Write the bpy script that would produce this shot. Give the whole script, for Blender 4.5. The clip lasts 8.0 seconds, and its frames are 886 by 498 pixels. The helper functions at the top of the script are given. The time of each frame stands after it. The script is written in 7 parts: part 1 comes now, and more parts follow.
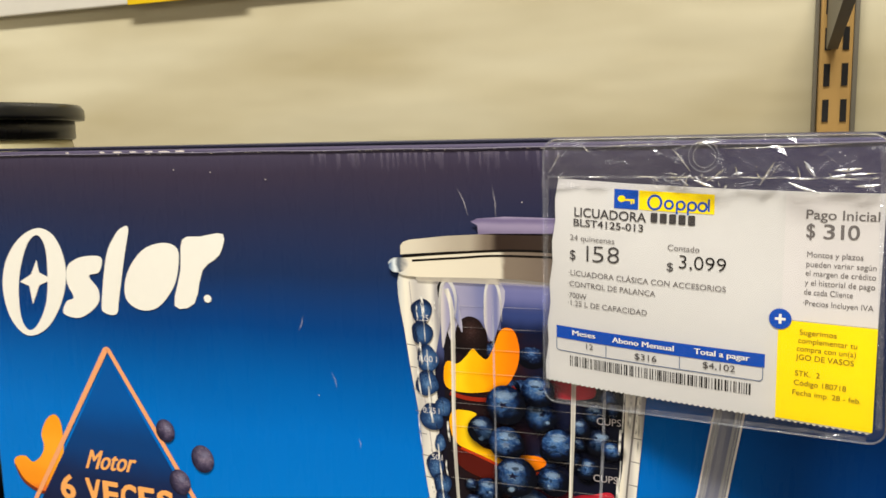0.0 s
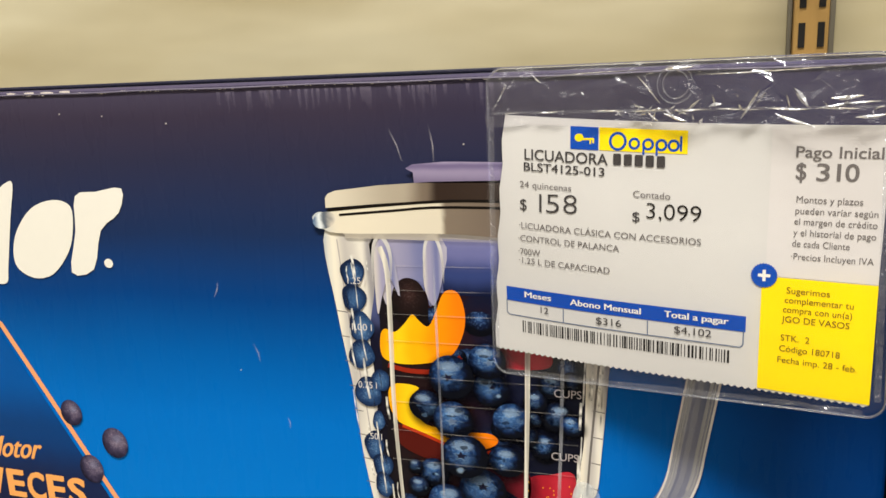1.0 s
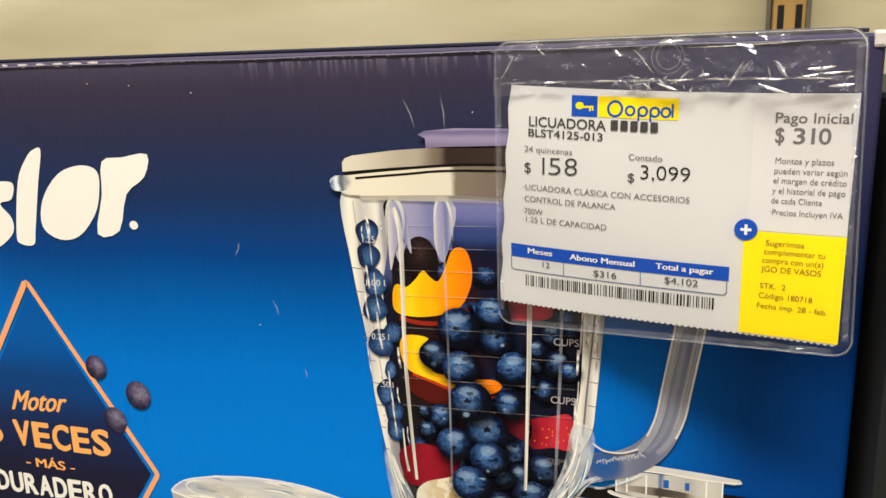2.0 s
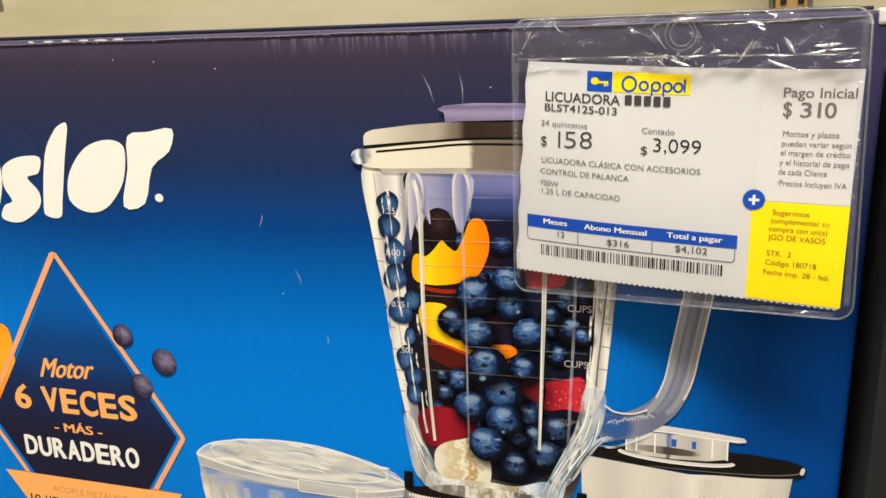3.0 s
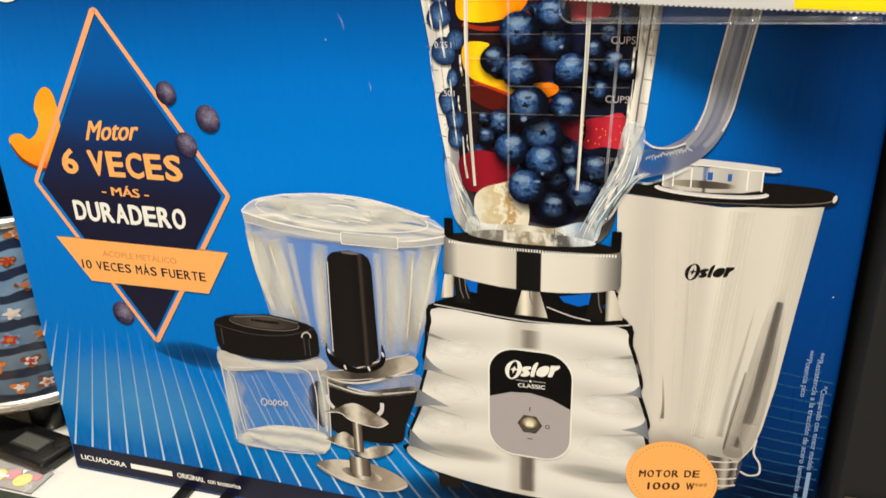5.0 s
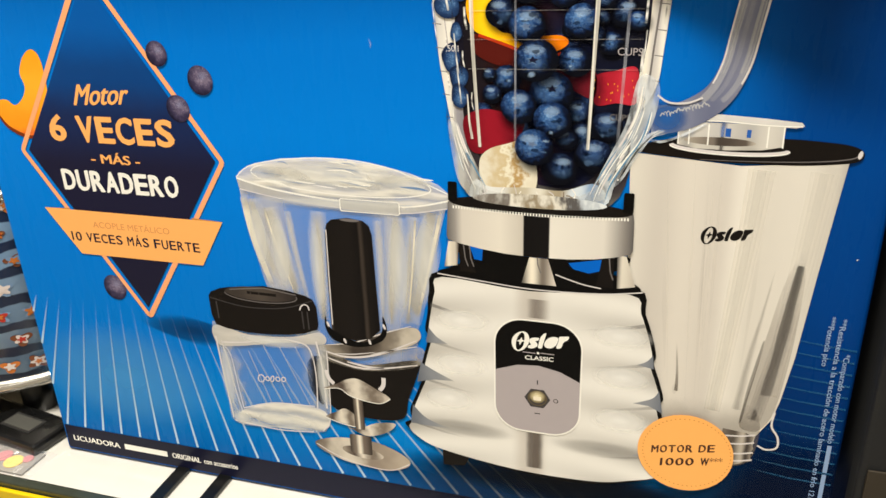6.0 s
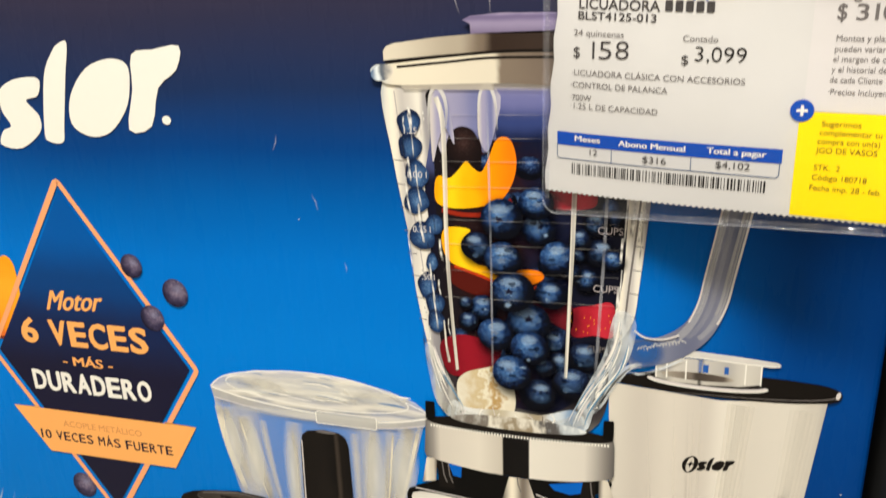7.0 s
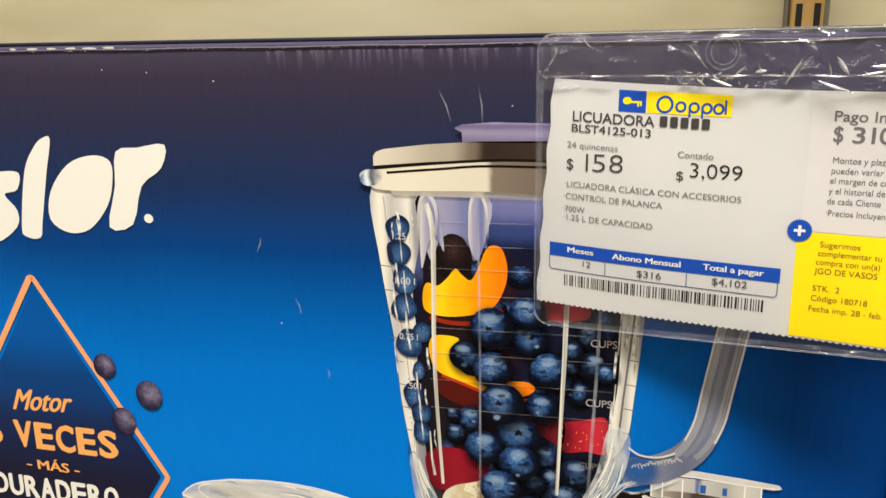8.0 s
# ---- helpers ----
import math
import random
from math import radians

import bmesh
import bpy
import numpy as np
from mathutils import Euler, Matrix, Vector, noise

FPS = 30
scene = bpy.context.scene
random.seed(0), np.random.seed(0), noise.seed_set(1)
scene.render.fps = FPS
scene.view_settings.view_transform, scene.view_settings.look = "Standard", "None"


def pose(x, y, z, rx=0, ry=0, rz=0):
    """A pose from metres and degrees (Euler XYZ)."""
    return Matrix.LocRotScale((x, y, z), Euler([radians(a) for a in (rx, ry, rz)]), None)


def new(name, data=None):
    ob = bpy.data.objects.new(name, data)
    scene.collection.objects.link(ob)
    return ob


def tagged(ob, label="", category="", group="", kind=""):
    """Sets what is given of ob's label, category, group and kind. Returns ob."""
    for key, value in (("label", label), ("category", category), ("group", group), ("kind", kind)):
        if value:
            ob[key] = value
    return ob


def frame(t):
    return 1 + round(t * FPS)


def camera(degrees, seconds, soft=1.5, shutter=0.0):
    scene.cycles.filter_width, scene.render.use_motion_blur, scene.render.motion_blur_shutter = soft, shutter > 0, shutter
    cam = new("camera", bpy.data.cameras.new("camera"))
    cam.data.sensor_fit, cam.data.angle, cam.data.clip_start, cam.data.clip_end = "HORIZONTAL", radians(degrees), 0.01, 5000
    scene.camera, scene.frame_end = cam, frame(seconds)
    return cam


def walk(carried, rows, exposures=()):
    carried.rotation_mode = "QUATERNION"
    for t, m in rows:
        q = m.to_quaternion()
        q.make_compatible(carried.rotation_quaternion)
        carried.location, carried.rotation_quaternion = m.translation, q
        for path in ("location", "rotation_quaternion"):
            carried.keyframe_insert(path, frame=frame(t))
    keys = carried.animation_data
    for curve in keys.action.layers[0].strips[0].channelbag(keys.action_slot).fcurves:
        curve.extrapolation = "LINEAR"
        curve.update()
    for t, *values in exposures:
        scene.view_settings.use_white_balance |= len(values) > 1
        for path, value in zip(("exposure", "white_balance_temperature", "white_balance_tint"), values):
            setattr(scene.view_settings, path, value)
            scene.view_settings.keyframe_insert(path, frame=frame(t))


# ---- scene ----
cam = camera(57.93, 8.0, shutter=0.2)
ROWS = [
    (0.0, 0.1373, -0.2709, 1.4447, 82.12, 1.16, 20.70),
    (0.5, 0.1362, -0.2386, 1.4438, 79.36, 1.77, 18.93),
    (1.0, 0.1327, -0.2300, 1.4417, 77.89, 2.14, 17.94),
    (1.5, 0.1311, -0.2371, 1.4390, 76.91, 2.21, 17.46),
    (1.6, 0.1309, -0.2413, 1.4383, 77.03, 1.97, 17.08),
    (3.0, 0.1255, -0.2673, 1.4399, 74.94, 1.77, 16.19),
    (3.5, 0.1221, -0.2731, 1.4360, 73.76, 1.70, 16.24),
    (4.0, 0.1210, -0.2814, 1.4200, 71.43, 1.64, 16.36),
    (4.5, 0.1178, -0.2924, 1.4033, 69.17, 1.63, 16.62),
    (5.0, 0.1191, -0.2942, 1.3898, 67.01, 1.67, 16.93),
    (5.2, 0.1191, -0.2934, 1.3820, 66.47, 1.58, 16.83),
    (6.3, 0.1133, -0.2798, 1.3740, 66.54, 2.01, 16.76),
    (6.5, 0.1130, -0.2740, 1.3831, 67.64, 1.96, 16.40),
    (7.0, 0.1125, -0.2619, 1.4283, 71.22, 1.92, 15.68),
    (7.5, 0.1105, -0.2533, 1.4394, 74.19, 1.45, 14.86),
    (8.0, 0.1080, -0.2515, 1.4377, 76.38, 0.70, 14.79),
]
walk(cam, [(t, pose(x, y, z, rx, ry, rz)) for t, x, y, z, rx, ry, rz in ROWS],
     [(0.0, -0.04), (1.0, -0.06), (3.0, 0.0), (3.6, 0.0), (4.5, 0.06), (5.2, 0.06), (6.5, 0.14), (7.2, 0.0), (7.6, -0.06), (8.0, -0.06)])

# ---- light ----
ZC = 1.284          # height of the middle of the carton
world = bpy.data.worlds.new("store_ambient")
scene.world = world
world.use_nodes = True
world.node_tree.nodes["Background"].inputs[0].default_value = (0.9, 0.86, 0.8, 1)
world.node_tree.nodes["Background"].inputs[1].default_value = 0.05


def ceiling_lamp(x, y, sx, sy, power):
    li = bpy.data.lights.new("ceiling_panel_light", "AREA")
    li.shape, li.size, li.size_y, li.energy = "RECTANGLE", sx, sy, power
    li.color = (1.0, 0.968, 0.89)
    ob = new("ceiling_panel_light", li)
    ob.matrix_world = pose(x, y, 2.93)
    return ob


ceiling_lamp(0.17, -0.56, 1.0, 0.2, 70)
ceiling_lamp(-1.2, -2.7, 1.8, 1.2, 20)
ceiling_lamp(1.0, -2.7, 0.6, 1.2, 6)
ceiling_lamp(0.0, -3.9, 1.2, 0.6, 14)


# ---- materials ----
def lin(r, g, b):
    f = lambda c: c / 12.92 if c <= 0.04045 else ((c + 0.055) / 1.055) ** 2.4
    return (f(r / 255), f(g / 255), f(b / 255), 1)


class Nodes:
    """A small builder for one node material."""

    def __init__(self, name):
        self.mat = bpy.data.materials.new(name)
        self.mat.use_nodes = True
        self.t = self.mat.node_tree
        self.t.nodes.clear()
        self.out = self.add("ShaderNodeOutputMaterial")

    def add(self, kind, **values):
        n = self.t.nodes.new(kind)
        for k, v in values.items():
            n.inputs[k.replace("_", " ")].default_value = v
        return n

    def link(self, a, b):
        self.t.links.new(a, b)

    def principled(self, rough=0.5, metal=0.0, spec=0.5):
        p = self.add("ShaderNodeBsdfPrincipled")
        p.inputs["Roughness"].default_value, p.inputs["Metallic"].default_value = rough, metal
        p.inputs["Specular IOR Level"].default_value = spec
        self.link(p.outputs[0], self.out.inputs[0])
        return p

    def coord(self, which="Object"):
        return self.add("ShaderNodeTexCoord").outputs[which]

    def axes(self, which="Generated"):
        s = self.add("ShaderNodeSeparateXYZ")
        self.link(self.coord(which), s.inputs[0])
        return s.outputs

    def noise(self, scale, detail=4.0, stretch=None, which="Object"):
        n = self.add("ShaderNodeTexNoise", Scale=scale, Detail=detail)
        c = self.coord(which)
        if stretch:
            m = self.add("ShaderNodeMapping")
            m.inputs["Scale"].default_value = stretch
            self.link(c, m.inputs[0])
            c = m.outputs[0]
        self.link(c, n.inputs["Vector"])
        return n.outputs["Fac"]

    def ramp(self, fac, stops, smooth=False):
        r = self.add("ShaderNodeValToRGB")
        if smooth:
            r.color_ramp.interpolation = "EASE"
        e = r.color_ramp.elements
        while len(e) < len(stops):
            e.new(0.5)
        for k, (pos, col) in enumerate(stops):
            e[k].position = pos
            e[k].color = col if len(col) == 4 else (*col, 1)
        self.link(fac, r.inputs[0])
        return r.outputs[0]

    def mix(self, fac, a, b, blend="MIX"):
        m = self.add("ShaderNodeMix")
        m.data_type, m.blend_type = "RGBA", blend
        for sock, v in ((m.inputs[0], fac), (m.inputs[6], a), (m.inputs[7], b)):
            if isinstance(v, (int, float, tuple)):
                sock.default_value = v
            else:
                self.link(v, sock)
        return m.outputs[2]

    def math(self, op, a, b=0.0, c=0.0):
        m = self.add("ShaderNodeMath")
        m.operation = op
        for sock, v in zip(m.inputs, (a, b, c)):
            if isinstance(v, (int, float)):
                sock.default_value = v
            else:
                self.link(v, sock)
        return m.outputs[0]

    def bump(self, height, strength, distance, p):
        b = self.add("ShaderNodeBump", Strength=strength, Distance=distance)
        self.link(height, b.inputs["Height"])
        self.link(b.outputs[0], p.inputs["Normal"])

    def fade(self, shader, amount):
        """Mixes the shader with clear, by amount (1: solid)."""
        tr, mx = self.add("ShaderNodeBsdfTransparent"), self.add("ShaderNodeMixShader")
        if isinstance(amount, (int, float)):
            mx.inputs[0].default_value = amount
        else:
            self.link(amount, mx.inputs[0])
        self.link(tr.outputs[0], mx.inputs[1])
        self.link(shader.outputs[0], mx.inputs[2])
        self.link(mx.outputs[0], self.out.inputs[0])


def surface(name, col, rough=0.5, metal=0.0, vary=0.12, scale=40.0, fine=400.0, bump=0.15, depth=0.0005, stretch=None, spec=0.5):
    """Plain material with variation at two scales and a fine relief."""
    n = Nodes(name)
    p = n.principled(rough, metal, spec)
    big, small = n.noise(scale, 3.0, stretch), n.noise(fine, 4.0, stretch)
    c = n.mix(big, tuple(v * (1 - vary) for v in col[:3]) + (1,), tuple(min(1, v * (1 + vary)) for v in col[:3]) + (1,))
    c = n.mix(n.math("MULTIPLY", small, vary), c, tuple(v * 0.55 for v in col[:3]) + (1,))
    n.link(c, p.inputs["Base Color"])
    n.link(n.math("MULTIPLY_ADD", big, 0.25 * rough, 0.87 * rough), p.inputs["Roughness"])
    n.bump(small, bump, depth, p)
    return n.mat


INK = dict(rough=0.3, spec=0.13)


def ink(name, col, grain=0.06):
    """One printed ink with a little mottle."""
    n = Nodes(name)
    p = n.principled(INK["rough"], 0, INK["spec"])
    n.link(n.mix(n.math("MULTIPLY", n.noise(260.0), grain), col, tuple(v * 0.4 for v in col[:3]) + (1,)), p.inputs["Base Color"])
    return n.mat


def ink_ramp(name, axis, stops, mottle=0.15, smooth=True, scale=120.0, stretch=(1, 1, 1)):
    """Printed ink that runs through the given colours across (X) or up (Z) the piece."""
    n = Nodes(name)
    p = n.principled(INK["rough"], 0, INK["spec"])
    v = n.axes()["XYZ".index(axis)]
    wob = n.math("MULTIPLY_ADD", n.noise(scale, 3.0, stretch), mottle, -0.5 * mottle)
    n.link(n.ramp(n.math("ADD", v, wob), stops, smooth), p.inputs["Base Color"])
    return n.mat


def ink_round(name, stops, at=(0.42, 0.62), mottle=0.12, scale=300.0):
    """Printed round body: colours run outwards from a lit point."""
    n = Nodes(name)
    p = n.principled(INK["rough"], 0, INK["spec"])
    x, _, z = n.axes()
    dx, dz = n.math("SUBTRACT", x, at[0]), n.math("SUBTRACT", z, at[1])
    d = n.math("SQRT", n.math("ADD", n.math("MULTIPLY", dx, dx), n.math("MULTIPLY", dz, dz)))
    d = n.math("ADD", d, n.math("MULTIPLY_ADD", n.noise(scale), mottle, -0.5 * mottle))
    info = n.add("ShaderNodeObjectInfo")
    d = n.math("ADD", d, n.math("MULTIPLY_ADD", info.outputs["Random"], 0.14, -0.05))
    speck = n.math("MULTIPLY", n.ramp(n.noise(1500.0, 3.0), [(0.52, (0, 0, 0)), (0.68, (1, 1, 1))]), n.ramp(d, [(0.1, (0.5, 0.5, 0.5)), (0.42, (0, 0, 0))]))
    n.link(n.mix(speck, n.ramp(d, stops), tuple(min(1, 1.5 * v + 0.04) for v in stops[0][1][:3]) + (1,)), p.inputs["Base Color"])
    return n.mat


def ink_veil(name, col, amount, axis=None, stops=None, mottle=0.0, scale=150.0, stretch=(1, 1, 1)):
    """Thin ink through which the layer below shows; amount may run along an axis."""
    n = Nodes(name)
    p = n.principled(INK["rough"], 0, INK["spec"])
    p.inputs["Base Color"].default_value = col
    if axis is None:
        a = amount
        if mottle:
            a = n.math("MULTIPLY_ADD", n.noise(scale, 4.0, stretch), mottle, amount - mottle / 2)
    else:
        v = n.axes()["XYZ".index(axis)]
        if mottle:
            v = n.math("ADD", v, n.math("MULTIPLY_ADD", n.noise(scale, 3.0, stretch), mottle, -mottle / 2))
        a = n.math("MULTIPLY", n.ramp(v, [(q, (w, w, w, 1)) for q, w in stops], True), amount)
    n.fade(p, a)
    return n.mat


def ink_soft(name, col, amount):
    """A printed patch that is densest in its middle and runs out softly."""
    n = Nodes(name)
    p = n.principled(INK["rough"], 0, INK["spec"])
    p.inputs["Base Color"].default_value = col
    x, _, z = n.axes()
    dx, dz = n.math("SUBTRACT", x, 0.5), n.math("SUBTRACT", z, 0.5)
    d = n.math("SQRT", n.math("ADD", n.math("MULTIPLY", dx, dx), n.math("MULTIPLY", dz, dz)))
    n.fade(p, n.math("MULTIPLY", n.ramp(d, [(0.0, (1, 1, 1)), (0.22, (0.75, 0.75, 0.75)), (0.5, (0, 0, 0))], True), amount))
    return n.mat


def carton_front():
    """Blue printed front: dark above, bright blue below, darker towards one side; the colour also holds glare and tag
    shade.
    """
    n = Nodes("carton_front_print")
    p = n.principled(0.27, 0, 0.08)
    x, _, z = n.axes("Object")
    v = n.math("DIVIDE", z, 0.343)
    v = n.math("ADD", v, n.math("MULTIPLY_ADD", n.noise(7.0, 2.0), 0.05, -0.025))
    # the purple-grey at the upper end takes in glare off the gloss
    a = n.ramp(v, [(0.0, lin(0, 72, 150)), (0.13, lin(0, 122, 200)), (0.22, lin(0, 113, 199)), (0.36, lin(0, 115, 206)), (0.54, lin(0, 121, 215)), (0.65, lin(0, 112, 204)), (0.72, lin(0, 93, 175)), (0.785, lin(5, 63, 131)),
                   (0.85, lin(28, 48, 89)), (0.927, lin(46, 47, 72)), (0.97, lin(58, 51, 69)), (1.0, lin(74, 68, 88))])
    # the slant puts the price tag's shadow into the colour
    vb = n.math("ADD", v, n.math("MULTIPLY_ADD", x, 1.28, -0.18))
    b = n.ramp(vb, [(0.0, lin(3, 16, 40)), (0.2, lin(0, 28, 68)), (0.42, lin(0, 58, 128)), (0.6, lin(0, 64, 138)), (0.65, lin(0, 60, 132)), (0.7, lin(0, 57, 126)), (0.765, lin(0, 42, 96)), (0.82, lin(6, 32, 74)), (0.88, lin(30, 38, 72)), (1.0, lin(58, 54, 82))])
    side = n.ramp(n.math("MULTIPLY_ADD", x, 2.62, 0.522), [(0.6, (0, 0, 0)), (0.78, (0.22, 0.22, 0.22)), (0.94, (1, 1, 1))], True)
    c = n.mix(side, a, b)
    n.link(c, p.inputs["Base Color"])
    scuff_sheen = n.noise(60.0, 5.0, (3, 1, 0.5))
    n.link(n.math("MULTIPLY_ADD", scuff_sheen, 0.16, 0.2), p.inputs["Roughness"])
    n.bump(n.noise(25.0, 2.0), 0.05, 0.002, p)
    return n.mat


def back_panel_mat():
    n = Nodes("beige_back_panel")
    p = n.principled(0.42, 0, 0.5)
    # lighter and darker bands in the colour stand in for soft reflections
    c = n.mix(n.ramp(n.noise(4.0, 3.0, (1, 1, 4)), [(0.3, (0, 0, 0)), (0.7, (1, 1, 1))]), lin(172, 160, 127), lin(206, 198, 170))
    c = n.mix(n.math("MULTIPLY", n.noise(30.0), 0.12), c, lin(164, 148, 108))
    n.link(c, p.inputs["Base Color"])
    n.bump(n.noise(9.0, 2.0, (1, 1, 3)), 0.12, 0.01, p)
    return n.mat


def film_mat(name, tint=(0.93, 0.94, 0.97, 1), gloss=0.1, rough=0.06, wrinkle=0.5, scale=70.0, milk=0.06):
    """Thin clear vinyl: clear with a glossy skin and a trace of milkiness."""
    n = Nodes(name)
    tr, gl, mx = n.add("ShaderNodeBsdfTransparent", Color=tint), n.add("ShaderNodeBsdfAnisotropic"), n.add("ShaderNodeMixShader")
    gl.inputs["Roughness"].default_value = rough
    df, mx2 = n.add("ShaderNodeBsdfDiffuse"), n.add("ShaderNodeMixShader")
    df.inputs[0].default_value = (0.8, 0.8, 0.85, 1)
    fr = n.add("ShaderNodeFresnel", IOR=1.48)
    b = n.add("ShaderNodeBump", Strength=wrinkle, Distance=0.003)
    n.link(n.noise(scale, 3.0, (1, 1, 1.6)), b.inputs["Height"])
    n.link(b.outputs[0], gl.inputs["Normal"])
    n.link(b.outputs[0], fr.inputs["Normal"])
    n.link(n.math("ADD", n.math("MULTIPLY", fr.outputs[0], 0.8), gloss - 0.03), mx.inputs[0])
    mx2.inputs[0].default_value = milk
    n.link(tr.outputs[0], mx2.inputs[1])
    n.link(df.outputs[0], mx2.inputs[2])
    n.link(mx2.outputs[0], mx.inputs[1])
    n.link(gl.outputs[0], mx.inputs[2])
    n.link(mx.outputs[0], n.out.inputs[0])
    return n.mat


def clear_solid(name, rough=0.08):
    n = Nodes(name)
    p = n.principled(rough, 0, 0.5)
    p.inputs["Transmission Weight"].default_value = 0.95
    p.inputs["IOR"].default_value = 1.35
    p.inputs["Base Color"].default_value = (0.86, 0.87, 0.9, 1)
    n.bump(n.noise(300.0), 0.3, 0.001, p)
    return n.mat


M = dict(
    front=carton_front(),
    carton=surface("carton_side_dark_blue", lin(40, 40, 62), 0.3, vary=0.15),
    crease_card=surface("creased_card", lin(104, 98, 118), 0.6, vary=0.4, scale=200),
    worn=surface("worn_white_card", lin(214, 206, 200), 0.8, vary=0.2, fine=900),
    panel=back_panel_mat(),
    steel=surface("galvanised_upright", lin(196, 156, 92), 0.4, 0.35, vary=0.15, stretch=(1, 1, 0.2)),
    bracket=surface("grey_painted_bracket", lin(112, 106, 92), 0.5, 0.2),
    slot=surface("slot_dark", lin(20, 17, 14), 0.9),
    shelf=surface("cream_shelf_steel", lin(208, 203, 192), 0.16, 0.1, vary=0.06, stretch=(1, 0.2, 1)),
    lip=surface("dark_green_clear_lip", lin(52, 56, 46), 0.2, vary=0.25, scale=120),
    yellow_strip=surface("yellow_price_strip", lin(214, 178, 8), 0.35, vary=0.06),
    black=surface("black_plastic", lin(13, 13, 13), 0.28, vary=0.2, bump=0.05),
    matt_black=surface("matt_black_card", lin(11, 11, 12), 0.75, vary=0.2),
    olive=surface("brown_printed_card", lin(44, 36, 24), 0.5, vary=0.3, scale=9),
    tin=surface("bright_tin", lin(205, 200, 190), 0.22, 0.8, vary=0.1),
    cream=surface("cream_plastic", lin(214, 204, 160), 0.4, vary=0.06),
    grey=surface("grey_plastic", lin(74, 73, 68), 0.25),
    floor=surface("pale_floor_tile", lin(176, 170, 160), 0.25, vary=0.08, scale=6),
    ceiling=surface("white_ceiling_board", lin(225, 222, 215), 0.9, vary=0.04, scale=8),
    store=surface("store_wall_paint", lin(205, 198, 182), 0.7, vary=0.08, scale=2),
    paper=surface("price_paper", lin(209, 206, 202), 0.75, vary=0.02, scale=60, fine=1500, bump=0.05),
    pack=surface("pale_grey_card", lin(150, 146, 138), 0.4, vary=0.3, scale=120),
    film=film_mat("clear_vinyl_front", tint=(0.99, 0.99, 1, 1), gloss=0.02, wrinkle=0.3, scale=35.0, milk=0.008),
    crumple=film_mat("clear_vinyl_crumpled", tint=(0.97, 0.96, 0.98, 1), gloss=0.07, rough=0.1, wrinkle=0.35, scale=120.0, milk=0.03),
    # milky white here stands in for bright glints on the folds
    crease=film_mat("vinyl_fold_glint", gloss=0.2, rough=0.2, wrinkle=0.6, scale=250.0, milk=0.4),
    weld=film_mat("welded_vinyl_edge", gloss=0.1, rough=0.1, wrinkle=0.9, scale=200.0, milk=0.05),
    vinyl=clear_solid("vinyl_bead"),
)
I = dict(
    white=ink("ink_white", lin(240, 236, 226)),
    orange=ink("ink_orange", lin(250, 176, 100)),
    peachline=ink("ink_peach_line", lin(244, 168, 116)),
    navy=ink("ink_navy", lin(24, 25, 48)),
    band=ink("ink_bottom_band", lin(18, 19, 40)),
    black=ink("ink_black", lin(8, 7, 7)),
    soft_black=ink("ink_soft_black", lin(22, 18, 16)),
    brown=ink("ink_brown", lin(74, 48, 36)),
    grey=ink("ink_grey", lin(172, 162, 162)),
    darkgrey=ink("ink_dark_grey", lin(66, 62, 62)),
    midgrey=ink("ink_mid_grey", lin(112, 106, 104)),
    column=ink("ink_column_tint", lin(216, 211, 208)),
    palegrey=ink("ink_pale_grey", lin(214, 207, 204)),
    tagblue=ink("ink_tag_blue", lin(8, 74, 176)),
    tagyellow=ink("ink_tag_yellow", lin(255, 224, 0)),
    notes=ink("ink_note_blue", lin(140, 162, 196)),
    steelblue=ink("ink_steel_blue", lin(96, 112, 140)),
    cream=ink("ink_cream", lin(236, 224, 198)),
    badge=ink("ink_badge", lin(252, 178, 98)),
)


# ---- mesh helpers ----
ORIGIN = {}


def thing(name, at, label, category, group="", kind=""):
    """An empty at the base of a thing, which carries its parts."""
    ob = new(name)
    ob.empty_display_size = 0.02
    ob.location = at
    ORIGIN[ob.name] = Vector(at)
    return tagged(ob, label, category, group, kind)


def finish(name, bm, material, smooth=False):
    me = bpy.data.meshes.new(name)
    bm.normal_update()
    bm.to_mesh(me)
    bm.free()
    for m in material if isinstance(material, (list, tuple)) else [material]:
        me.materials.append(m)
    if smooth:
        for f in me.polygons:
            f.use_smooth = True
    return me


def part(name, bm, material, parent, label="", smooth=False):
    """One mesh, given in world places, under a thing or a part."""
    org = ORIGIN[parent.name]
    for v in bm.verts:
        v.co -= org
    ob = new(name, finish(name, bm, material, smooth))
    ob.parent = parent
    ORIGIN[ob.name] = org
    if label:
        ob["label"] = label
    return ob


def structure(name, bm, material, label, smooth=False):
    ob = new(name, finish(name, bm, material, smooth))
    ORIGIN[ob.name] = Vector()
    return tagged(ob, label, kind="structure")


def block(x0, x1, y0, y1, z0, z1, bevel=0.0, seg=2):
    bm = bmesh.new()
    bmesh.ops.create_cube(bm, size=1)
    for v in bm.verts:
        v.co = Vector((x0 + (v.co.x + 0.5) * (x1 - x0), y0 + (v.co.y + 0.5) * (y1 - y0), z0 + (v.co.z + 0.5) * (z1 - z0)))
    if bevel:
        bmesh.ops.bevel(bm, geom=bm.edges[:], offset=bevel, segments=seg, affect="EDGES", profile=0.6)
    return bm


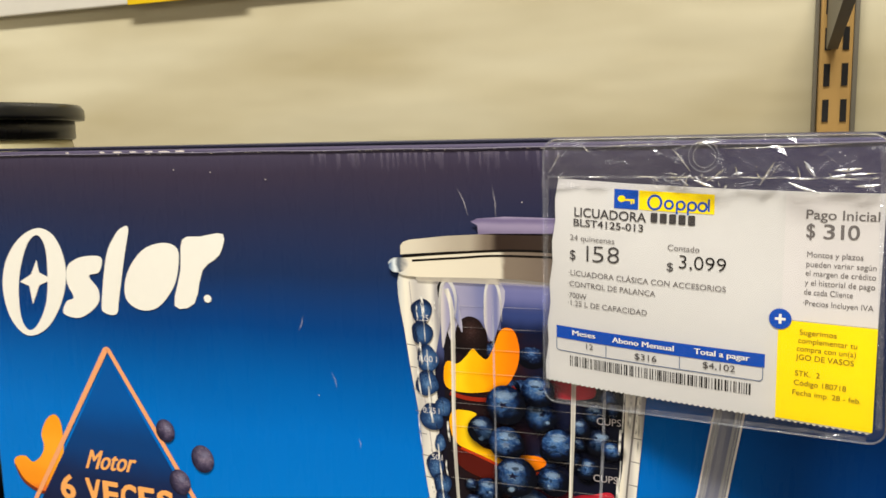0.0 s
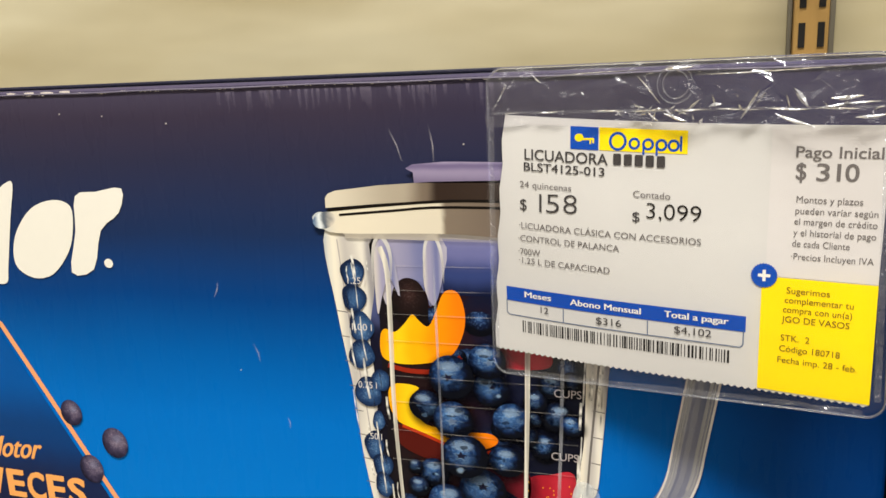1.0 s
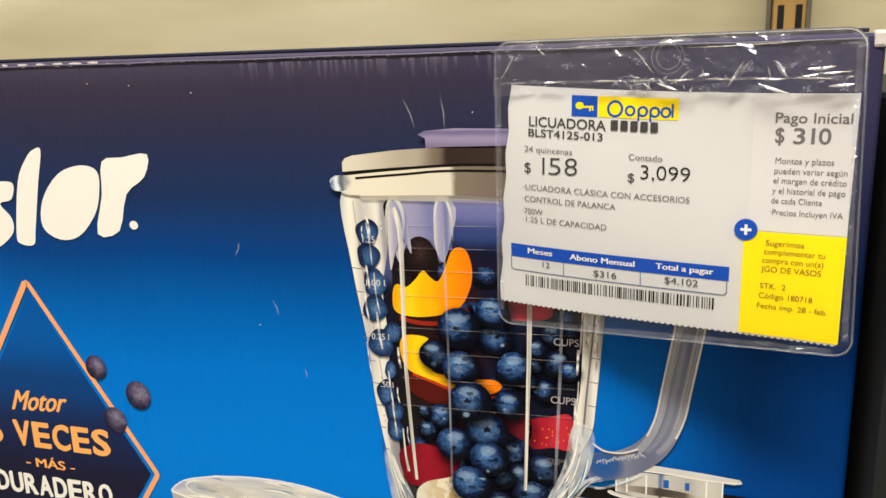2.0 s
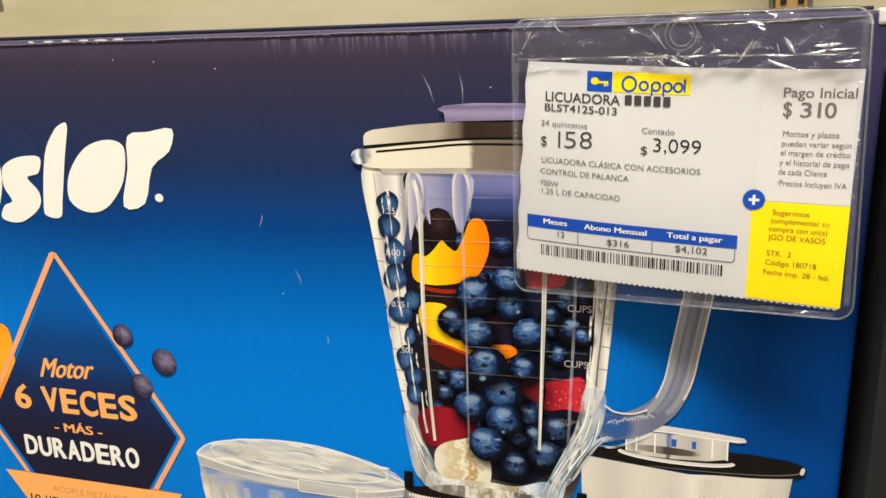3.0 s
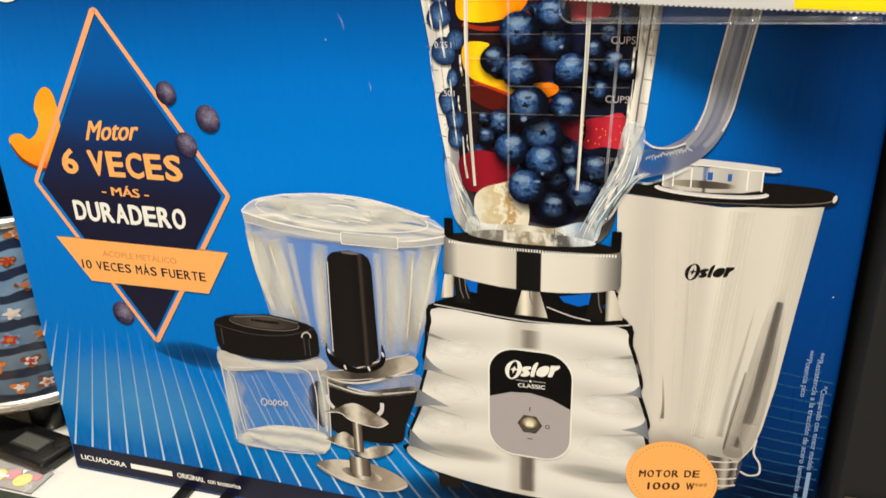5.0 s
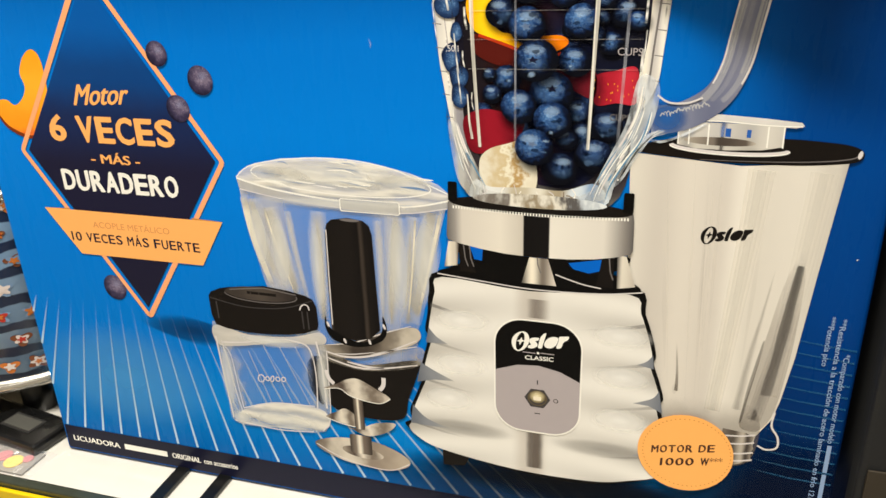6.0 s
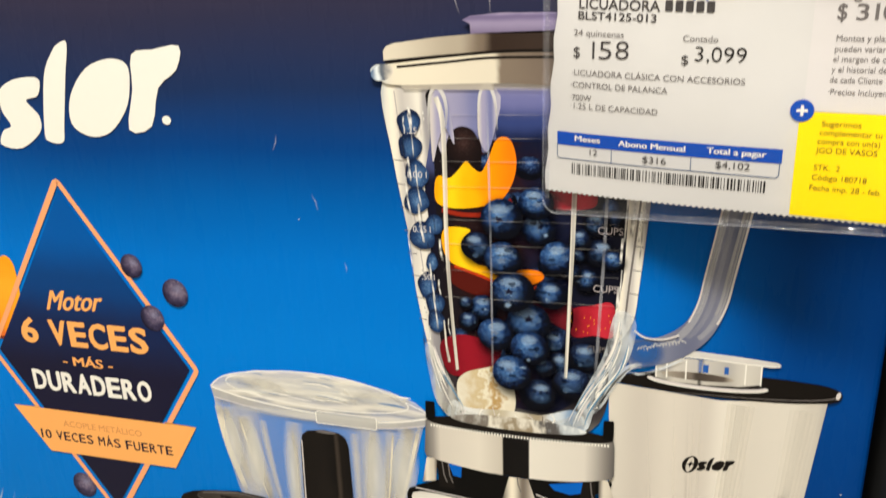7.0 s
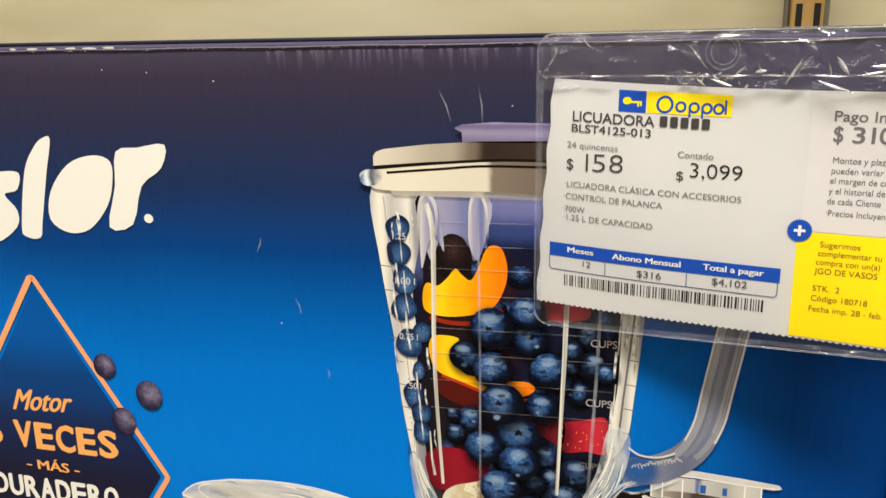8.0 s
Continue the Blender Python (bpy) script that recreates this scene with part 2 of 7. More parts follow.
def lathe(profile, at, n=48):
    """A turned body: profile of (radius, height), about the upright through at."""
    bm = bmesh.new()
    rings = []
    for r, h in profile:
        rings.append([bm.verts.new((at[0] + r * math.cos(2 * math.pi * k / n), at[1] + r * math.sin(2 * math.pi * k / n), at[2] + h)) for k in range(n)])
    for a, b in zip(rings, rings[1:]):
        for k in range(n):
            bm.faces.new((a[k], a[(k + 1) % n], b[(k + 1) % n], b[k]))
    bm.faces.new(rings[0][::-1])
    bm.faces.new(rings[-1])
    return bm


def tube(points, radius, n=8, closed=False):
    """A round bead along points."""
    bm = bmesh.new()
    count, rings = len(points), []
    for k, p in enumerate(points):
        a = points[(k - 1) % count] if closed or k else p
        b = points[(k + 1) % count] if closed or k < count - 1 else p
        d = (Vector(b) - Vector(a)).normalized()
        u = d.cross(Vector((0.31, -0.9, 0.3))).normalized()
        w = d.cross(u)
        r = radius(k / count) if callable(radius) else radius
        rings.append([bm.verts.new(Vector(p) + r * (math.cos(2 * math.pi * j / n) * u + math.sin(2 * math.pi * j / n) * w)) for j in range(n)])
    for k in range(count if closed else count - 1):
        a, b = rings[k], rings[(k + 1) % count]
        for j in range(n):
            bm.faces.new((a[j], a[(j + 1) % n], b[(j + 1) % n], b[j]))
    return bm


# outlines, in millimetres on the sheet that carries them
def curve(points, closed=True, steps=6):
    """A smooth line through a few points."""
    out, n = [], len(points)
    for k in range(n if closed else n - 1):
        p = [points[(k + j) % n] if closed else points[min(max(k + j, 0), n - 1)] for j in (-1, 0, 1, 2)]
        for s in range(steps):
            t = s / steps
            out.append(tuple(0.5 * (2 * p[1][i] + (p[2][i] - p[0][i]) * t + (2 * p[0][i] - 5 * p[1][i] + 4 * p[2][i] - p[3][i]) * t * t
                                    + (3 * p[1][i] - p[0][i] - 3 * p[2][i] + p[3][i]) * t ** 3) for i in (0, 1)))
    if not closed:
        out.append(points[-1])
    return out


def ellipse(x, y, rx, ry, turn=0.0, n=40, a0=0.0, a1=360.0):
    c, s = math.cos(radians(turn)), math.sin(radians(turn))
    m = n if a1 - a0 >= 360 else n + 1
    angles = [radians(a0 + (a1 - a0) * k / n) for k in range(m)]
    return [(x + rx * math.cos(a) * c - ry * math.sin(a) * s, y + rx * math.cos(a) * s + ry * math.sin(a) * c) for a in angles]


def rect(x0, x1, y0, y1, r=0.0, n=6):
    if not r:
        return [(x0, y0), (x1, y0), (x1, y1), (x0, y1)]
    out = []
    for cx, cy, a in ((x1 - r, y1 - r, 0), (x0 + r, y1 - r, 90), (x0 + r, y0 + r, 180), (x1 - r, y0 + r, 270)):
        out += [(cx + r * math.cos(radians(a + 90 * k / n)), cy + r * math.sin(radians(a + 90 * k / n))) for k in range(n + 1)]
    return out


def stroke(points, width, closed=False):
    """Quads along a line; width in mm, or a function of the way along (0 to 1)."""
    n, quads, sides = len(points), [], []
    for k, p in enumerate(points):
        a = points[(k - 1) % n] if closed or k else p
        b = points[(k + 1) % n] if closed or k < n - 1 else p
        d = Vector((b[0] - a[0], b[1] - a[1])).normalized()
        w = (width(k / (n - 1)) if callable(width) else width) / 2
        if closed:
            e = Vector((p[0] - a[0], p[1] - a[1])).normalized()
            w /= max(0.35, abs(d.dot(e)))
        sides.append(((p[0] - d.y * w, p[1] + d.x * w), (p[0] + d.y * w, p[1] - d.x * w)))
    for k in range(n if closed else n - 1):
        (a, b), (c, d) = sides[k], sides[(k + 1) % n]
        quads.append([a, b, d, c])
    return quads


def on_box(x, y, layer):
    return Vector((x / 1000, -0.0002 - 0.00002 * layer, ZC + y / 1000))


TAG_TURN = math.atan(0.19)
TAG_X, TAG_N = Vector((math.cos(TAG_TURN), -math.sin(TAG_TURN), 0)), Vector((-math.sin(TAG_TURN), -math.cos(TAG_TURN), 0))


def sag(s, v):
    """How far the card's lines drop along it."""
    return 0.068 * s * (1 - s / 200) * (0.5 + 0.5 * (v - 75) / 71)


def swell(s, v):
    """The card's waves out of its plane, in mm."""
    return 0.45 * math.sin(s / 17 + 0.6) * (1.3 - (v - 75) / 71) + 0.5 * math.sin(v / 15 + s / 40)


def on_tag(s, v, layer):
    p = Vector((0.078, -0.0024, ZC)) + TAG_X * (s / 1000) + Vector((0, 0, v / 1000))
    return p + TAG_N * (swell(s, v) / 1000 + 0.00002 * layer)


def sheet(faces, put, layer):
    """A bmesh of flat outlines laid on a sheet."""
    bm = bmesh.new()
    for f in faces:
        q = [f[0]]
        for p in f[1:]:
            if abs(p[0] - q[-1][0]) + abs(p[1] - q[-1][1]) > 1e-4:
                q.append(p)
        area = sum(a[0] * b[1] - b[0] * a[1] for a, b in zip(q, q[1:] + q[:1]))
        bm.faces.new([bm.verts.new(put(x, y, layer)) for x, y in (q if area > 0 else q[::-1])])
    return bm


def printed(name, faces, material, parent, layer, label="", put=on_box):
    if faces and isinstance(faces[0], tuple):
        faces = [faces]
    return part(name, sheet(faces, put, layer), material, parent, label)


def wording(body, x0, x1, base, cap, material, parent, layer, bold=0.0, lean=0.0, rise=0.0, put=on_box, name="lettering", upright=False, sagging=False, thick=0.0):
    """Words from x0 to x1 on a base line, with capitals of the given height."""
    cu = bpy.data.curves.new(name, "FONT")
    cu.body, cu.offset, cu.resolution_u = body, bold, 4
    ob = bpy.data.objects.new(name, cu)
    scene.collection.objects.link(ob)
    me = bpy.data.meshes.new_from_object(ob)
    bpy.data.objects.remove(ob)
    bpy.data.curves.remove(cu)
    bm = bmesh.new()
    bm.from_mesh(me)
    bpy.data.meshes.remove(me)
    lo, hi = min(v.co.x for v in bm.verts), max(v.co.x for v in bm.verts)
    if thick:                            # heavier strokes: two more copies, a touch aside
        step = thick / (abs(x1 - x0) / (hi - lo))
        for k in (1, 2):
            first = [v for v in bm.verts if v.co.z == 0]
            more = bmesh.ops.duplicate(bm, geom=[f for f in bm.faces if f.calc_center_median().z == 0] + first)["geom"]
            for v in more:
                if isinstance(v, bmesh.types.BMVert):
                    v.co += Vector((step * (1 if k == 1 else -1), step * 0.5, 0.1 * k))
    for v in bm.verts:
        a, b = (v.co.x - lo) / (hi - lo) * abs(x1 - x0), v.co.y / 0.73 * cap
        deep = layer + v.co.z
        a += b * lean
        if upright:                      # reads downwards
            v.co = put(base + b, x0 - a, deep)
        else:
            x, y = x0 + a, base + b + rise * a
            if sagging:
                y -= sag(x, y) - sag(x0, y)
            v.co = put(x, y, deep)
    return part(name, bm, material, parent)


def bars(x0, x1, base, height, count, material, parent, layer, put=on_box, name="word_bar"):
    """Plain bars in place of words."""
    rng = random.Random(int(1000 * abs(x0 + base)))
    cuts = sorted(rng.uniform(0.1, 0.9) for _ in range(count - 1))
    edges = [0, *cuts, 1]
    faces = [rect(x0 + (x1 - x0) * a + 0.15, x0 + (x1 - x0) * b - 0.15, base, base + height) for a, b in zip(edges, edges[1:])]
    return printed(name, faces, material, parent, layer, put=put)


# ---- structure of the place ----
structure("floor", block(-3, 3, -4.5, 0.6, -0.1, 0.0), M["floor"], "pale polished store floor tiles")
structure("ceiling", block(-3, 3, -4.5, 0.6, 3.0, 3.1), M["ceiling"], "white store ceiling boards")
structure("wall_front", block(-3, 3, -4.6, -4.5, 0, 3.0), M["store"], "cream painted store wall")
structure("wall_left", block(-3.1, -3, -4.5, 0.6, 0, 3.0), M["store"], "cream painted store wall")
structure("wall_right", block(3, 3.1, -4.5, 0.6, 0, 3.0), M["store"], "cream painted store wall")
structure("wall_back", block(-3, 3, 0.6, 0.7, 0, 3.0), M["store"], "cream painted store wall")
BACK = 0.215
structure("back_panel", block(-2.0, 2.0, BACK, BACK + 0.02, 0.05, 2.2), M["panel"], "beige glossy gondola back panel")


def upright_post(x):
    """A slotted shelf upright: a folded steel post with two rows of slots."""
    post = thing("shelf_upright", (x, BACK, 0.05), "galvanised slotted steel shelf upright on the back panel", "shelf upright")
    part("post", block(x - 0.0078, x + 0.0078, BACK - 0.012, BACK - 0.001, 0.05, 2.2, 0.0012), M["steel"], post)
    part("flange", block(x - 0.0102, x - 0.0082, BACK - 0.006, BACK - 0.001, 0.05, 2.2, 0.0006), M["bracket"], post)
    part("flange", block(x + 0.0082, x + 0.0108, BACK - 0.008, BACK - 0.001, 0.05, 2.2, 0.0006), M["bracket"], post)
    for row in range(-4, 16):
        z = ZC + 0.171 + 0.0185 * row
        for side in (-0.0042, 0.0044):
            part("slot", block(x + side - 0.0015, x + side + 0.0015, BACK - 0.0126, BACK - 0.0118, z - 0.0058, z + 0.0058), M["slot"], post)
    return post


upright_post(0.179)


def shelf_board(z, front, back, x0, x1, name, label):
    s = thing(name, (0, back, z), label, "shelf")
    part("board", block(x0, x1, front, back, z - 0.02, z, 0.0015), M["shelf"], s, "cream enamelled steel shelf board")
    part("front_lip", block(x0, x1, front - 0.006, front - 0.0005, z - 0.035, z + 0.0012, 0.001), M["lip"], s, "dark translucent plastic lip")
    part("price_strip", block(x0, x1, front - 0.009, front - 0.0065, z - 0.034, z - 0.002, 0.0008), M["yellow_strip"], s, "yellow plastic price strip")
    return s


SHELF = ZC - 0.1835
shelf_board(SHELF, -0.027, BACK - 0.001, -1.2, 1.2, "lower_shelf", "cream steel shelf with a yellow price strip")
# upper shelf cut down to its rear edge so it hardly shades the panel
rail = thing("wall_rail", (0, BACK, ZC + 0.275), "rear edge of an upper cream steel shelf, with a yellow strip", "rail")
part("rail", block(-1.2, 0.9, 0.2095, BACK - 0.001, ZC + 0.2615, ZC + 0.293, 0.001), M["shelf"], rail)
part("rail_strip", block(-0.285, -0.185, 0.2075, 0.209, ZC + 0.2605, ZC + 0.28, 0.0004), M["yellow_strip"], rail, "yellow plastic strip")


def shelf_bracket(x, z):
    """A tapered sheet-metal bracket hooked into the upright."""
    b = thing("shelf_bracket", (x, BACK, z), "dark grey tapered steel shelf bracket hooked into the upright", "bracket")
    bm = bmesh.new()
    pts = [(BACK - 0.013, z - 0.054), (BACK - 0.018, z - 0.056), (0.122, z - 0.041), (0.12, z - 0.002), (BACK - 0.013, z - 0.002)]
    a = [bm.verts.new((x - 0.0026, y, h)) for y, h in pts]
    c = [bm.verts.new((x + 0.0026, y, h)) for y, h in pts]
    bm.faces.new(a[::-1])
    bm.faces.new(c)
    for k in range(len(pts)):
        j = (k + 1) % len(pts)
        bm.faces.new((a[k], a[j], c[j], c[k]))
    part("arm", bm, M["bracket"], b)


shelf_bracket(0.1765, ZC + 0.2582)

# shelf rails that divide the lanes
for x in (-0.125, -0.1):
    d = thing("shelf_divider", (x, 0, SHELF), "thin black divider rail lying on the shelf", "divider", "shelf dividers")
    part("rail", block(x - 0.0035, x + 0.0035, -0.025, 0.18, SHELF + 0.0003, SHELF + 0.003, 0.0006), M["black"], d)


# ---- the carton ----
BW0, BW1, BT, BB = -199.9, 183.0, 158.6, -183.0
box = thing("appliance_carton", (0, 0, ZC + BB / 1000), "large blue printed cardboard blender carton standing on the shelf", "box")


def carton_body():
    bm = block(BW0 / 1000, BW1 / 1000, 0.0, 0.19, ZC + BB / 1000, ZC + BT / 1000, 0.0022, 3)
    for f in bm.faces:
        f.material_index = 0 if f.calc_center_median().y < 0.0012 else 1
    return bm


part("carton_body", carton_body(), [M["front"], M["carton"]], box, "glossy blue cardboard with a dark upper edge", False)
# raised crease and the flap seam on the lid
part("top_crease", tube([on_box(x, 157.0 + 0.12 * math.sin(x / 9), 0) for x in range(-197, 181, 3)], 0.0003, 6), M["crease_card"], box)
part("top_flap", block(BW0 / 1000 + 0.004, BW1 / 1000 - 0.004, 0.004, 0.186, ZC + BT / 1000 + 0.0002, ZC + BT / 1000 + 0.0014, 0.0004), M["carton"], box, "dark blue folded cardboard flap")

rng = random.Random(7)


def chip(x, y, w, h, layer=3):
    pts = []
    for k in range(7):
        a = 2 * math.pi * k / 7
        r = rng.uniform(0.5, 1.0)
        pts.append((x + w * r * math.cos(a), y + h * r * math.sin(a)))
    return pts


# worn white spots along the crease
for k in range(150):
    x = rng.uniform(-196, 178) if k < 60 else rng.uniform(-120, 80)
    part("worn_spot", sheet([chip(x, 156.9 + rng.uniform(-0.3, 0.3), rng.uniform(0.25, 1.1), rng.uniform(0.1, 0.22))], on_box, 7), M["worn"], box)
for x, w in ((-113, 3.4), (-104, 2.4), (-96, 3), (-88, 4.4), (-80, 3.4), (-121, 2.0), (-140, 1.4)):
    part("worn_spot", sheet([chip(x, 157.6, w, 0.5)], on_box, 8), M["worn"], box)
part("worn_corner", block(0.1795, 0.1828, -0.0005, 0.004, ZC + 0.1545, ZC + 0.1592, 0.0009), M["worn"], box, "crushed white cardboard corner")
for x, y in ((-84, 150), (-40, 146), (-66, 149), (64, 138), (-20, 60), (160, 2), (176, -30)):
    part("worn_spot", sheet([chip(x, y, 0.4, 0.35)], on_box, 3), M["worn"], box)

# ---- printed picture on the carton ----
# fan of pale lines on the printed floor
I["line"] = ink_veil("ink_fan_line", lin(190, 216, 236), 0.85, "Z", [(0.0, 1.0), (0.5, 0.55), (1.0, 0.0)])
I["dimline"] = ink_veil("ink_dim_fan_line", lin(40, 104, 150), 0.6, "X", [(0.0, 0.0), (0.3, 0.6), (1.0, 0.9)])
I["shade"] = ink_soft("ink_dark_patch", lin(2, 14, 40), 0.95)
I["shade2"] = ink_soft("ink_dark_patch_thin", lin(2, 10, 30), 0.85)
I["jar_shade"] = ink_soft("ink_jar_shadow", lin(6, 20, 52), 0.6)
I["glow"] = ink_soft("ink_light_blue_patch", lin(90, 168, 222), 0.5)
floor_print = printed("floor_glow", ellipse(-150, -128, 60, 34), I["glow"], box, 1)
for k in range(-7, 26):
    dx, dy = -195.6 + 11.7 * k + 136, -203.5
    end = min(1.0, (BW0 + 1.5 + 136) / dx) if dx < 0 else 1.0
    start = 0.58 + 0.003 * abs(k - 5)
    if end > start + 0.05:
        printed("floor_line", stroke([(-136 + dx * t, 38 + dy * t) for t in (start, (start + end) / 2, end)], lambda q: 0.5 + 0.8 * q), I["line"], box, 2)
for k in range(13):
    y = -63 - 5.2 * k
    printed("floor_line", stroke([(150, y), (166, y - 1.8), (181.6, y - 3.4 + 0.1 * k)], lambda q: 0.5 + 0.3 * q), I["dimline"], box, 2.2)
printed("bottom_band", rect(BW0 + 2, BW1 - 2, BB + 2.2, -166), I["band"], box, 3, "dark navy printed band")
printed("dark_patch", ellipse(90, -158, 130, 22), I["shade2"], box, 4)
printed("dark_patch", ellipse(-104, -95, 34, 7, -10), I["jar_shade"], box, 4)
printed("dark_patch", ellipse(172, -150, 50, 48), I["shade"], box, 2)

# bottom line of words: the middle word is a brand and stays a bar
wording("LICUADORA", -193.5, -163.5, -175.6, 3.5, I["white"], box, 5, thick=0.14)
bars(-160.5, -133.5, -175.5, 3.4, 1, I["white"], box, 5)
wording("ORIGINAL", -130.5, -113.5, -175.5, 3.4, I["white"], box, 5, thick=0.14)
wording("con accesorios", -111.5, -91.5, -175.3, 3.2, I["white"], box, 5, 0.02)

# small notes that read downwards at the edge
wording("***Potencia pico", -53, -74, 170.6, 2.1, I["notes"], box, 5, 0.012, upright=True)
wording("**Resistencia a la tracción de acero laminado en frío 1215", -53.5, -138, 174.4, 2.1, I["notes"], box, 5, 0.012, upright=True)
wording("*Comparado con motor modelo", -68, -108, 177.6, 2.1, I["notes"], box, 5, 0.012, upright=True)
for a, b in ((-109, -122), (-123, -137), (-139, -150), (-151, -160)):
    printed("word_bar", rect(177.8, 179.4, b, a), I["notes"], box, 5)


def brand_mark(x, y, w, material, parent, layer):
    """The maker's mark as plain shapes: a ring with a star, a pinched blob, a bar, an oval and a wedge side by side."""
    k = w / 1085
    g = lambda p, q: (x + k * p + 0.078 * k * (600 - q), y + k * 0.8 * (600 - q) + 0.041 * k * p)
    loop = lambda pts, steps=6: curve([g(p, q) for p, q in pts], True, steps)
    ring_o = loop(((200, 45), (290, 95), (343, 240), (328, 400), (250, 550), (140, 600), (50, 520), (5, 370), (20, 220), (95, 98)))
    ring_i = loop(((194, 80), (236, 140), (248, 270), (240, 420), (198, 530), (150, 571), (108, 520), (92, 400), (100, 270), (140, 130)))
    n = len(ring_o)
    printed("mark_ring", [[ring_o[j], ring_o[(j + 1) % n], ring_i[(j + 1) % n], ring_i[j]] for j in range(n)], material, parent, layer)
    printed("mark_star", [g(p, q) for p, q in ((190, 205), (204, 270), (255, 296), (345, 290), (345, 306), (250, 316), (205, 335), (168, 435), (150, 340), (98, 318), (160, 280))], material, parent, layer + 0.2)
    printed("mark_shape", loop(((366, 222), (430, 192), (522, 195), (514, 268), (462, 288), (510, 356), (506, 430), (420, 498), (332, 480), (346, 418), (384, 396), (352, 330), (348, 260)), 4), material, parent, layer)
    printed("mark_shape", loop(((622, 55), (655, 58), (636, 200), (612, 400), (600, 476), (540, 470), (526, 420), (548, 190), (590, 90)), 4), material, parent, layer)
    printed("mark_shape", loop(((815, 130), (884, 158), (890, 250), (868, 345), (800, 438), (715, 453), (644, 395), (650, 275), (720, 165)), 4), material, parent, layer)
    printed("mark_shape", loop(((905, 118), (985, 104), (1085, 95), (1072, 190), (1000, 260), (966, 418), (876, 430), (900, 260)), 3), material, parent, layer)


brand_mark(-188.6, 73.2, 122.6, I["white"], box, 3)
printed("mark_dot", ellipse(-71.0, 96.6, 1.9, 1.7), I["white"], box, 3)


def even_words(body, x0, x1, base, cap, material, parent, layer, fill=0.86, bold=0.0, lean=0.0, rise=0.0, thick=0.0, name="lettering"):
    """Poster lettering: every sign takes the same width."""
    weight = [0.5 if c == " " else 0.55 if c in "I-1" else 1.0 for c in body]
    cell, at, whole = (x1 - x0) / sum(weight), x0, bmesh.new()
    for c, w in zip(body, weight):
        if c != " ":
            cu = bpy.data.curves.new(name, "FONT")
            cu.body, cu.offset, cu.resolution_u = c, bold, 3
            ob = bpy.data.objects.new(name, cu)
            scene.collection.objects.link(ob)
            me = bpy.data.meshes.new_from_object(ob)
            bpy.data.objects.remove(ob)
            bpy.data.curves.remove(cu)
            lo, hi = min(v.co.x for v in me.vertices), max(v.co.x for v in me.vertices)
            shape = [v.co.copy() for v in me.vertices]
            for turn, shift in enumerate((0.0, thick, -thick) if thick else (0.0,)):
                for v, co in zip(me.vertices, shape):
                    a = (co.x - lo) / (hi - lo) * cell * (0.17 if c in "1I" else w * fill) + at - x0 + shift
                    b = (co.y + bold) / (0.73 + 2 * bold) * cap + 0.6 * shift
                    v.co = on_box(x0 + a + lean * b, base + b + rise * a, layer + 0.1 * turn)
                whole.from_mesh(me)
            bpy.data.meshes.remove(me)
        at += cell * w
    return part(name, whole, material, parent)


# the diamond with its slogan
printed_diamond = printed("slogan_diamond", [(-126.8, 66.6), (-175.6, -9), (-126.8, -85), (-77.4, -9)], ink_ramp("ink_diamond", "Z", [
    (0.0, lin(28, 26, 46)), (0.45, lin(27, 26, 50)), (0.6, lin(24, 38, 78)), (0.74, lin(10, 62, 124)), (0.88, lin(0, 84, 164)), (1.0, lin(0, 82, 160))], 0.03), box, 4, "dark navy diamond with an orange outline")
printed("outline", stroke([(-126.0, 70.6), (-126.8, 70.9), (-127.6, 70.6), (-178.4, -8.0), (-178.8, -9.2), (-178.4, -10.4), (-127.5, -89.2), (-126.8, -89.5), (-126.1, -89.2), (-74.6, -10.2), (-74.2, -9.1), (-74.6, -8.0)], 2.2, True), I["peachline"], printed_diamond, 6)
printed("ribbon_fold", [(-174.6, -37.2), (-160, -36.6), (-160, -44)], ink("ink_fold", lin(196, 130, 62)), printed_diamond, 7)
printed("ribbon_fold", [(-78.4, -36.9), (-94, -36.2), (-94, -44)], ink("ink_fold2", lin(196, 130, 62)), printed_diamond, 7)
printed("ribbon", [(-174.6, -37.2), (-78.4, -37.0), (-92, -59.4), (-158.9, -59.8)], I["orange"], printed_diamond, 8, "orange ribbon")
wording("Motor", -144.5, -117.5, 13.0, 9.6, I["orange"], printed_diamond, 9, 0.0, 0.42, 0.05, thick=0.32)
even_words("6 VECES", -160.9, -94.4, -3.6, 12.6, I["orange"], printed_diamond, 9, 0.84, 0.02, thick=0.3)
wording("- MÁS -", -141.5, -116.0, -13.2, 4.4, I["orange"], printed_diamond, 9, thick=0.25)
even_words("DURADERO", -159.9, -97.2, -27.0, 10.4, I["white"], printed_diamond, 9, 0.84, 0.016, thick=0.3)
wording("ACOPLE METÁLICO", -148.8, -107.0, -45.4, 3.2, ink("ink_pale_brown", lin(214, 142, 84)), printed_diamond, 9)
even_words("10 VECES MÁS FUERTE", -162.4, -91.5, -53.0, 4.8, I["navy"], printed_diamond, 9, 0.78, thick=0.12)

